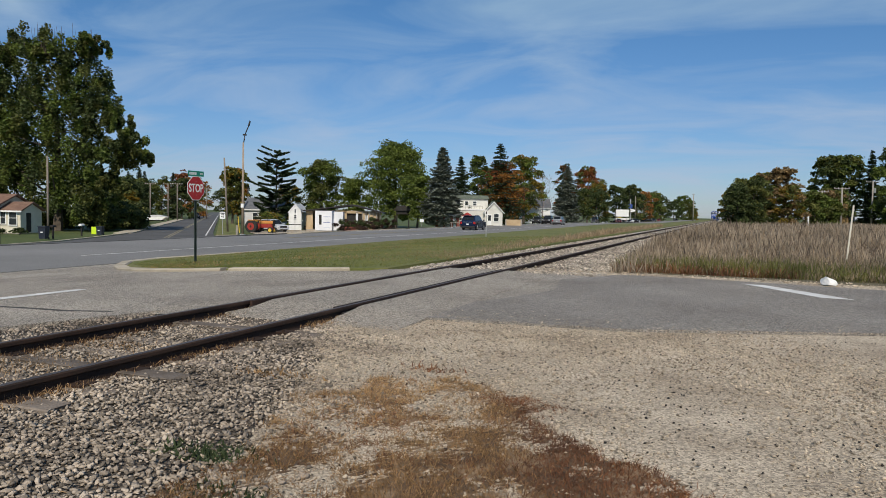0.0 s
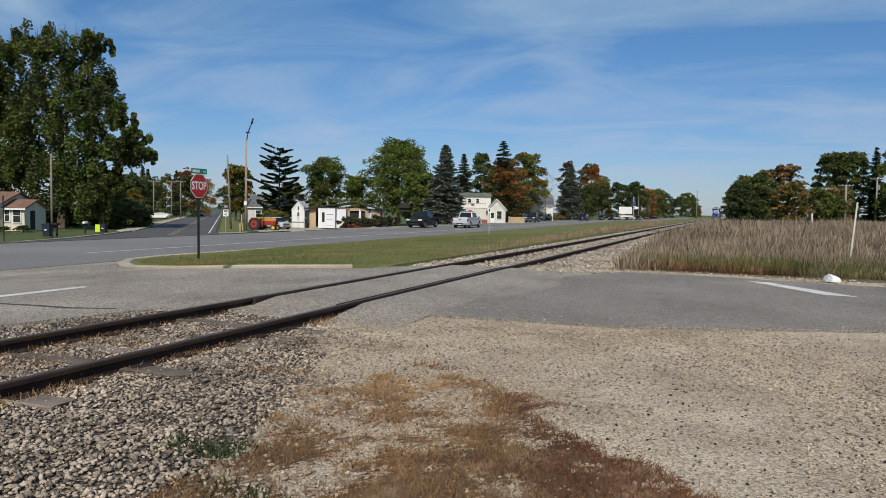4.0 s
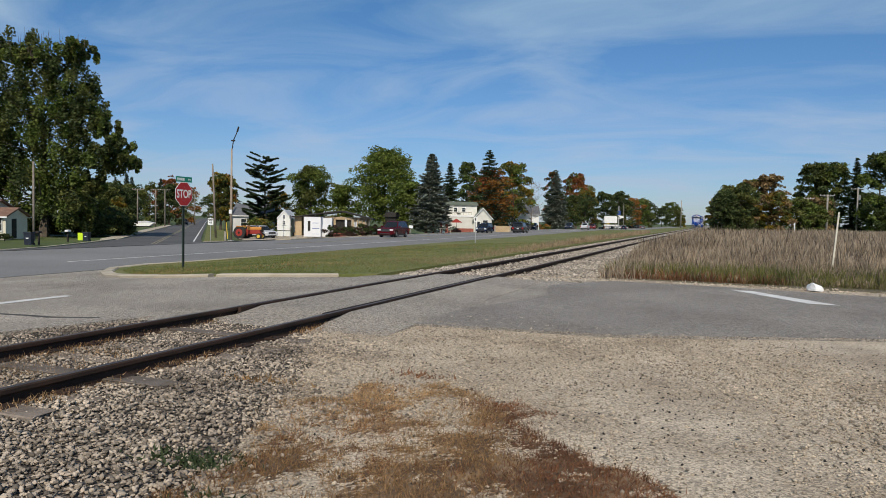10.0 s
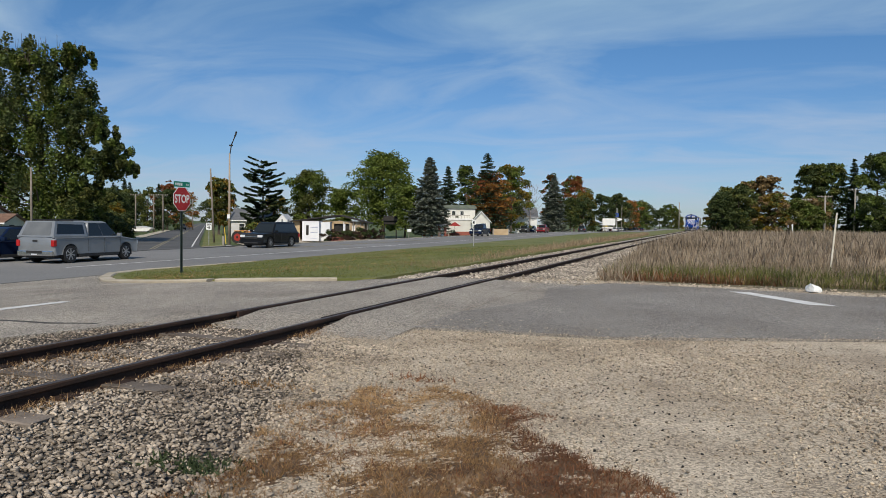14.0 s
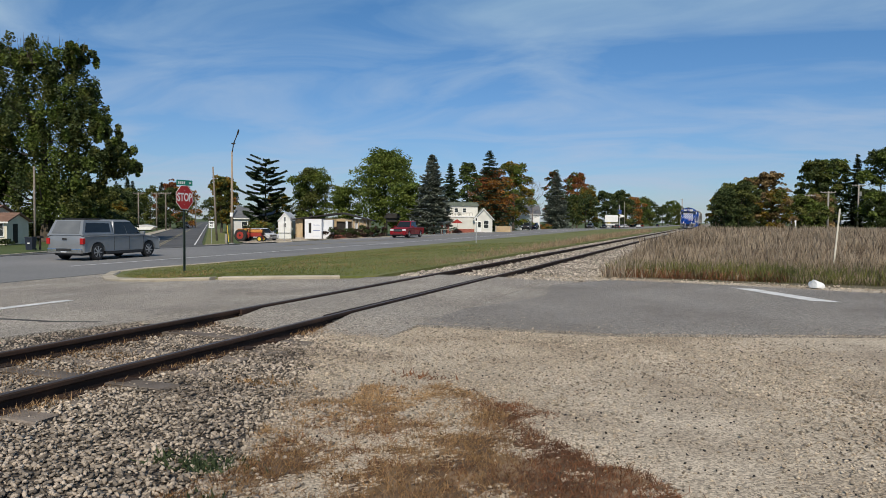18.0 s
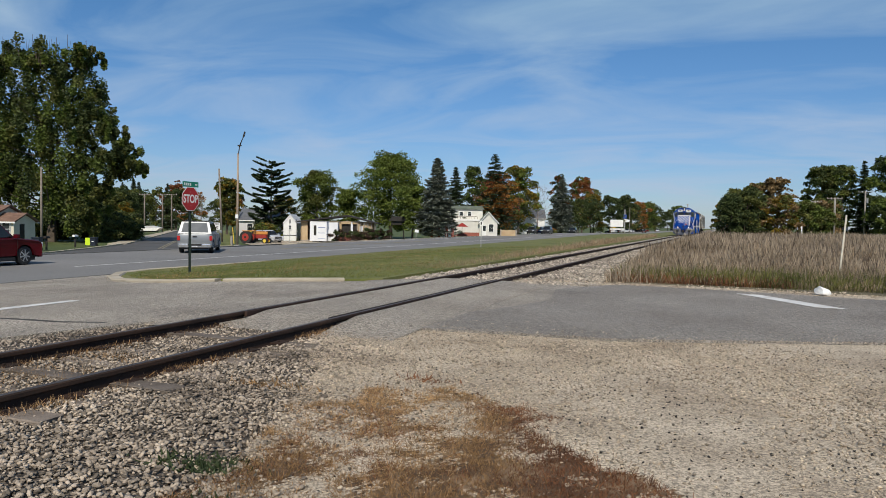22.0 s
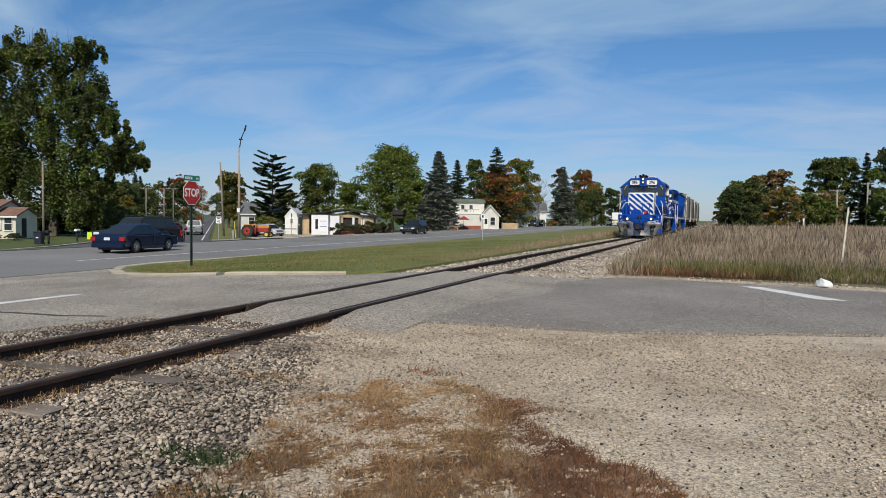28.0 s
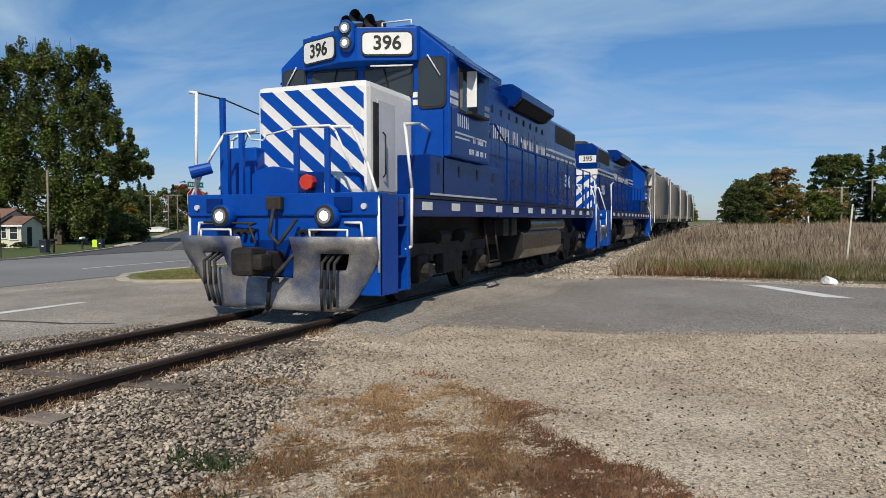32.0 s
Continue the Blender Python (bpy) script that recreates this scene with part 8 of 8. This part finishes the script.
# tractor
t = thing("farm_tractor", "old orange and red farm tractor on grass", "tractor", pose(-53.3, 72.5, gz(-53.3, 72.5), 0, 0, UP - 14))
for s in (-1, 1):
    w = new("rear_wheel")
    w.parent, w.location = t, (-1.15, s * 0.75, 0.78)
    part("tyre", tube(bmesh.new(), (0, -0.2, 0), (0, 0.2, 0), 0.78, 0.78, 26), TYRE, w)
    part("rim", tube(bmesh.new(), (0, -0.22, 0), (0, 0.22, 0), 0.46, 0.46, 20), TRACRED, w)
    part("hub", tube(bmesh.new(), (0, -0.25, 0), (0, 0.25, 0), 0.14, 0.14, 12), DARK, w)
    w = new("front_wheel")
    w.parent, w.location = t, (1.25, s * 0.5, 0.36)
    part("tyre", tube(bmesh.new(), (0, -0.1, 0), (0, 0.1, 0), 0.36, 0.36, 20), TYRE, w)
    part("rim", tube(bmesh.new(), (0, -0.12, 0), (0, 0.12, 0), 0.22, 0.22, 16), YELLOW, w)
    part("fender", bx(-1.6, -0.7, s * 0.75 - 0.22, s * 0.75 + 0.22, 1.5, 1.6, 0.03), ORANGE, t)
part("hood", bx(-0.45, 1.45, -0.24, 0.24, 1.12, 1.5, 0.1), ORANGE, t)
part("engine", bx(-0.6, 1.3, -0.2, 0.2, 0.62, 1.12, 0.04), TRACRED, t)
part("seat", bx(-1.2, -0.85, -0.22, 0.22, 1.35, 1.5, 0.03), YELLOW, t)
part("steering_wheel", tube(bmesh.new(), (-0.62, 0, 1.82), (-0.6, 0, 1.86), 0.2, 0.2, 14), DARK, t)
part("exhaust", tube(bmesh.new(), (0.6, 0.1, 1.6), (0.6, 0.1, 2.0), 0.04, 0.04, 8), DARK, t)
part("grille", bx(1.5, 1.53, -0.26, 0.26, 0.8, 1.58), DARK, t)
part("axle", bx(1.15, 1.35, -0.5, 0.5, 0.35, 0.6), TRACRED, t)
parked = vehicle("wagon", PEARL, "white sport utility car parked behind a tractor", "car")
parked.matrix_basis = on_ground = pose(-55.3, 77.5, gz(-55.3, 77.5), 0, 0, 248)
parked["group"] = "parked cars"

# roadside kiosk, shop and red-white booth
t = thing("roofed_sign", "dark timber sign frame with a small roof", "sign", pose(-50.6, 107.4, gz(-50.6, 107.4), 0, 0, UP))
for s in (-1, 1):
    part("post", bx(s * 1.0 - 0.1, s * 1.0 + 0.1, -0.1, 0.1, 0, 3.1), DARK, t)
part("lantern_box", bx(-1.1, 1.1, -0.3, 0.3, 2.5, 3.1), DARK, t)
part("roof", prism([(-1.5, 3.1), (1.5, 3.1), (1.0, 3.9), (-1.0, 3.9)], -0.6, 0.6), DARKROOF, t)
SHOPWALL = surf("off_white_siding", (0.56, 0.55, 0.50), (0.66, 0.65, 0.60), 0.8, fine=20, grain=0.1, bump=0.1)
t = thing("store_building", "two-storey off-white shop with a weathered green roof", "shop", pose(-41.6, 117.9, gz(-41.6, 117.9), 0, 0, UP))
part("upper_wall", bx(-3.8, 2.6, 3.0, 9.5, 0, 4.9), SHOPWALL, t)
part("roof", prism([(-4.2, 4.85), (2.9, 4.85), (2.5, 5.5), (-3.8, 5.5)], 2.7, 9.8), GREENROOF, t)
part("lower_wall", bx(-4.0, 3.2, 0.0, 3.0, 0, 2.75), SHOPWALL, t)
part("parapet", bx(-4.2, 2.0, -0.1, 3.0, 2.75, 3.05), WHITE, t)
for k in range(3):
    window(t, -2.8 + 1.5 * k, 2.98, 3.7, 0.6, 0.7)
part("balcony_rail", bx(-4.0, 1.5, 0.3, 0.36, 3.5, 3.6), WEATHERED, t)
for k in range(12):
    part("baluster", bx(-4.0 + 0.5 * k - 0.03, -4.0 + 0.5 * k + 0.03, 0.3, 0.36, 3.05, 3.5), WEATHERED, t)
gable_block(t, 1.9, 5.0, -0.6, 5.5, 2.6, 1.7, SHOPWALL, GREENROOF, "y", 0.3)
window(t, 3.9, -0.62, 0.9, 0.8, 1.3)
d = part("door", bx(2.35, 3.05, -0.64, -0.6, 0, 2.1), WHITE, t)
part("door_glass", bx(2.45, 2.95, -0.66, -0.64, 1.0, 1.95), GLASS, d)
part("brick_base", bx(-4.05, 1.85, -0.12, 0.0, 0, 0.7), BRICKRED, t)
t = thing("red_parasol", "bright red parasol before the shop", "parasol", pose(-41.9, 115.2, gz(-41.9, 115.2), 0, 0, UP))
part("pole", tube(bmesh.new(), (0, 0, 0), (0, 0, 2.3), 0.03, seg=8), DARK, t)
part("canopy", tube(bmesh.new(), (0, 0, 1.75), (0, 0, 2.4), 1.1, 0.08, 8), TRACRED, t)
part("table", tube(bmesh.new(), (0, 0, 0.7), (0, 0, 0.75), 0.6, 0.6, 14), DARK, t)
t = thing("roadside_booth", "low red and white roadside booth", "booth", pose(-42.4, 106.9, gz(-42.4, 106.9), 0, 0, UP))
part("wall", bx(-2.0, 1.9, 0, 2.4, 0, 2.0), WHITE, t)
for a in (-1.9, -0.7, 0.55, 1.5):
    part("red_panel", bx(a, a + 0.45, -0.03, 0.0, 0.05, 1.8), BRICKRED, t)
part("roof", bx(-2.2, 2.1, -0.3, 2.6, 2.0, 2.12), GREYROOF, t)
t = thing("picnic_table", "weathered table beside the booth", "table", pose(-36.6, 96.0, gz(-36.6, 96.0), 0, 0, UP))
part("top", bx(-0.9, 0.9, -0.4, 0.4, 0.7, 0.76), WEATHERED, t)
for s in (-1, 1):
    part("leg", bx(s * 0.7 - 0.05, s * 0.7 + 0.05, -0.35, 0.35, 0, 0.7), WEATHERED, t)
t = thing("garden_wall", "low tan garden wall under the maple", "wall", pose(-36.3, 124.0, gz(-36.3, 124.0), 0, 0, UP))
part("wall", bx(-1.2, 1.6, 0, 0.2, 0, 1.1), PLY, t)
for s in (-1.2, 1.6):
    part("pier", bx(s - 0.12, s + 0.12, -0.05, 0.25, 0, 1.2), WEATHERED, t)
t = thing("white_house", "white gabled house with a dark grey roof", "house", pose(-45.5, 179.3, gz(-45.5, 179.3), 0, 0, UP))
gable_block(t, -4.2, 0.6, 0, 7, 3.2, 2.3, WHITE, GREYROOF, "y")
gable_block(t, 0.2, 3.6, 4, 10, 4.2, 2.2, WHITE, GREYROOF, "x")
window(t, -1.8, -0.02, 1.2, 0.9, 1.3)
t = thing("field_house", "white house glimpsed under tall trees", "house", pose(37.0, 160.0, 0, 0, 0, 10))
gable_block(t, -4, 4, 0, 7, 3.0, 2.2, WHITE, GREYROOF, "x")
window(t, -2, -0.02, 1.0, 1.0, 1.4)
window(t, 1, -0.02, 1.0, 1.0, 1.4)
t = thing("field_shed", "grey shed under trees beyond the field", "shed", pose(22.5, 172.0, 0, 0, 0, 10))
gable_block(t, -3, 3, 0, 5, 2.4, 1.2, PALEGREY, GREYROOF, "x")
sheet("driveway", [(28, 128), (90, 112), (90, 115), (29, 131)], LOT, 0.05, label="pale gravel drive beyond the field", category="driveway")
sheet("lawn", [(26, 131), (120, 116), (120, 220), (20, 220), (18, 140)], LAWN, 0.03, label="mown lawn under the tall trees", category="lawn")
for k, (x, y, h, w) in enumerate(((-37.5, 148, 1.7, 5.5), (-39.2, 151, 2.3, 4.5), (-36.2, 157, 1.4, 4))):
    broadleaf("brush_pile", x, y, h, w, ["orange", "dark", "olive"], None, "low brown brush heap by the highway", 340 + k, n=700, base=0.02, size=0.3, clumps=20)

# distant roadside signs and parked vehicles
t = thing("billboard", "white roadside billboard on two posts", "billboard", pose(-43.9, 326.0, gz(-43.9, 326.0), 0, 0, 8) @ Matrix.Scale(1.43, 4))
part("panel", bx(-2.0, 2.0, -0.1, 0.1, 2.0, 4.2), WHITE, t)
for s in (-1.4, 1.4):
    part("post", bx(s - 0.1, s + 0.1, -0.1, 0.1, 0, 2.0), WEATHERED, t)
part("lower_board", bx(-2.0, 2.2, -0.08, 0.08, 1.0, 1.5), OFFWHITE, t)
t = thing("fuel_price_sign", "tall roadside sign with a blue square and white oval", "sign", pose(-44.2, 356.8, gz(-44.2, 356.8), 0, 0, 8) @ Matrix.Scale(1.53, 4))
part("post", bx(-0.15, 0.15, -0.1, 0.1, 0, 7.5), GREYSTEEL, t)
part("square_panel", bx(-0.6, 0.6, -0.2, 0.2, 4.6, 5.9), SIGNBLUE, t)
part("oval_panel", tube(bmesh.new(), (0, -0.15, 3.9), (0, 0.15, 3.9), 0.5, 0.5, 20), WHITE, t).scale = (3.2, 1, 1)
utility_pole(-44.0, 375.0, 13.6, 0, "pale pole beside distant roadside signs", r=0.16, grey=WEATHERED)
utility_pole(-14.0, 335.0, 12.5, 1, "tall pole far along the railway", r=0.25, grey=WEATHERED)
lot = [("suv", PEARL), ("pickup", PEARL), ("sedan", SLATE), ("pickup", JET), ("large_suv", PEARL), ("suv", SILVER), ("pickup", SCARLET), ("sedan", PEARL)]
first = {}
rg = random.Random(4)
for k in range(16):
    kind, paint = lot[k % len(lot)]
    x, y = hx(-27.0, 300) + rg.uniform(-2, 2) - (4 if k % 3 == 0 else 0), 330 + 11 * k + rg.uniform(-3, 3)
    x = min(x, hx(-33.5, y) + 9) - 9
    m = pose(x, y, gz(x, y) + 0.02, 0, 0, rg.choice([0, 90, 100, 180, 270]))
    if k < len(lot):
        first[k] = vehicle(kind, paint, "parked vehicle in a distant roadside lot", "car")
        first[k].matrix_basis = m
        first[k]["group"] = "parked cars"
    else:
        copy_thing(first[k % len(lot)], m)
for x, y, c in ((-33.0, 172.0, SLATE), (-33.5, 181.0, MIDNIGHT)):
    v = vehicle("suv", c, "dark car parked under roadside trees", "car")
    v.matrix_basis = pose(hx(-36.2, y), y, gz(hx(-36.2, y), y), 0, 0, 185)
    v["group"] = "parked cars"
t = thing("yellow_truck", "yellow box truck in a distant roadside lot", "truck", pose(-52, 372, gz(-52, 372), 0, 0, 30))
part("cargo_box", bx(-1.2, 1.2, -3, 2, 0.8, 3.4, 0.03), YELLOW, t)
part("cab", bx(-1.1, 1.1, 2.0, 3.6, 0.6, 2.4, 0.1), WHITE, t)
for s in (-1, 1):
    for yy in (-1.8, 2.8):
        part("wheel", tube(bmesh.new(), (s * 0.9, yy, 0.45), (s * 1.15, yy, 0.45), 0.45, 0.45, 16), TYRE, t)
t = thing("street_boat", "white covered boat beside the side street", "boat", pose(-108.5, 111.0, gz(-108.5, 111.0), 0, 0, UP))
part("hull", prism([(-2.6, 0.9), (-2.2, 0.45), (2.0, 0.45), (2.9, 1.1)], -0.9, 0.9), WHITE, t)
part("cover", prism([(-2.6, 0.9), (2.9, 1.1), (1.0, 1.5), (-2.0, 1.3)], -0.85, 0.85), PALEGREY, t)
part("trailer", bx(-2.4, 2.0, -0.5, 0.5, 0.25, 0.42), DARK, t)
# a road vehicle far down the side street
t = vehicle("suv", SLATE, "dark car far down the side street", "car")
t.matrix_basis = pose(*st(215, -1.9), gz(-150), 0, 0, 219)
t["group"] = "traffic on the side street"

# ---- what moves ----
SPEED, NOSE_END = 11.07, 8.70
HEAD = math.degrees(math.atan(-HW))


def on_road(x, y, turn):
    return pose(x, y, float(drop(x, y)) + 0.02, 0, 0, turn)


def through_traffic(ob, off, speed, t0, turn):
    """At a steady speed along a lane; it passes the level of the eye at t0."""
    rows = []
    for k in range(33):
        y = min(980.0, max(-480.0, speed * (k - t0)))
        rows.append((k, on_road(hx(off, y), y, turn)))
    walk(ob, rows)


def turning(ob, waits, arc, angle):
    """Waits in the turning lane (t, y), a little askew, then follows an arc (t, x, y, heading) into the side street."""
    rows = [(t, on_road(hx(-27.3, y), y, HEAD + (angle if y > 15 else 0))) for t, y in waits]
    walk(ob, rows + [(t, on_road(x, y, a)) for t, x, y, a in arc])


def motions():
    for ob, gap, turn in [(lead_loco, 0.0, 0), (second_loco, 32.98, 180)] + [(h, 40.8 + 12.65 * k, 0) for k, h in enumerate(hoppers)]:
        walk(ob, [(t, pose(XC, NOSE_END + SPEED * (32 - t) + gap, RAIL_Z, 0, 0, turn)) for t in range(0, 33, 4)])
    for ob, speed, t0 in ((white_pickup, 21.07, 0.18), (blue_suv, 23.2, -3.63), (silver_suv, 26.0, -5.6), (grey_suv, 21.54, 4.48)):
        through_traffic(ob, -26.0, speed, t0, HEAD)
    for ob, speed, t0 in ((black_pickup, 19.9, 7.83), (navy_pickup, 24.2, 9.64), (maroon_suv, 22.3, 13.2), (blue_wagon, 21.7, 15.09), (black_suv, 22.1, 16.11), (dark_pickup, 24.0, 18.52),
                          (red_pickup, 22.4, 21.36), (charcoal_suv, 21.5, 29.47), (black_wagon, 20.7, 31.65)):
        through_traffic(ob, -30.2, -speed, t0, 180 + HEAD)
    turning(capped_pickup, [(0, -190), (4, -110), (8, -40), (10, -6), (11, 11.5), (12, 21.0), (12.5, 23.2), (13, 24.2), (14, 25.5), (15, 26.3), (16.5, 26.7), (18, 26.9), (19, 27.4), (19.5, 28.1), (20, 29.3)],
            [(20.5, -28.9, 30.8, 12), (21, -29.4, 32.7, 20), (21.5, -30.1, 34.5, 28), (22, -31.1, 36.3, 34), (22.5, -33.2, 38.8, 38), (23, -35.9, 41.2, 39.4), (24, -40.6, 45.2, 39.4), (25, -46.3, 50.4, 39.4), (26, -52.5, 57.6, 39.4), (28, -66, 75.6, 39.4), (32, -104, 123, 39.4)], 4)
    turning(red_suv, [(0, -360), (8, -200), (16, -60), (19, -16), (20.5, 7.5), (21.5, 17.2), (22, 19.6), (22.5, 21.8), (23, 23.5)],
            [(23.5, -28.4, 25.8, 15), (24, -28.5, 28.0, 26), (24.5, -29.1, 30.2, 33), (25, -30.2, 32.5, 38), (25.5, -32.2, 34.6, 39.4), (26.5, -36.0, 38.6, 39.4), (27.5, -40.3, 43.2, 39.4), (28, -43.5, 47.0, 39.4), (29.5, -61.2, 68.6, 39.4), (32, -94, 109, 39.4)], 5)
    turning(navy_sedan, [(0, -420), (8, -260), (16, -110), (21, -22), (23, 2), (24.5, 15), (25.5, 21.0), (26.5, 25.2), (27.5, 27.7), (28, 28.4), (28.5, 28.9), (29, 29.5), (29.5, 30.2)],
            [(30, -28.6, 31.0, 13), (30.5, -28.9, 32.1, 18), (31, -29.4, 33.4, 27), (31.5, -30.2, 35.0, 34), (32, -31.4, 36.8, 38)], 8)


motions()
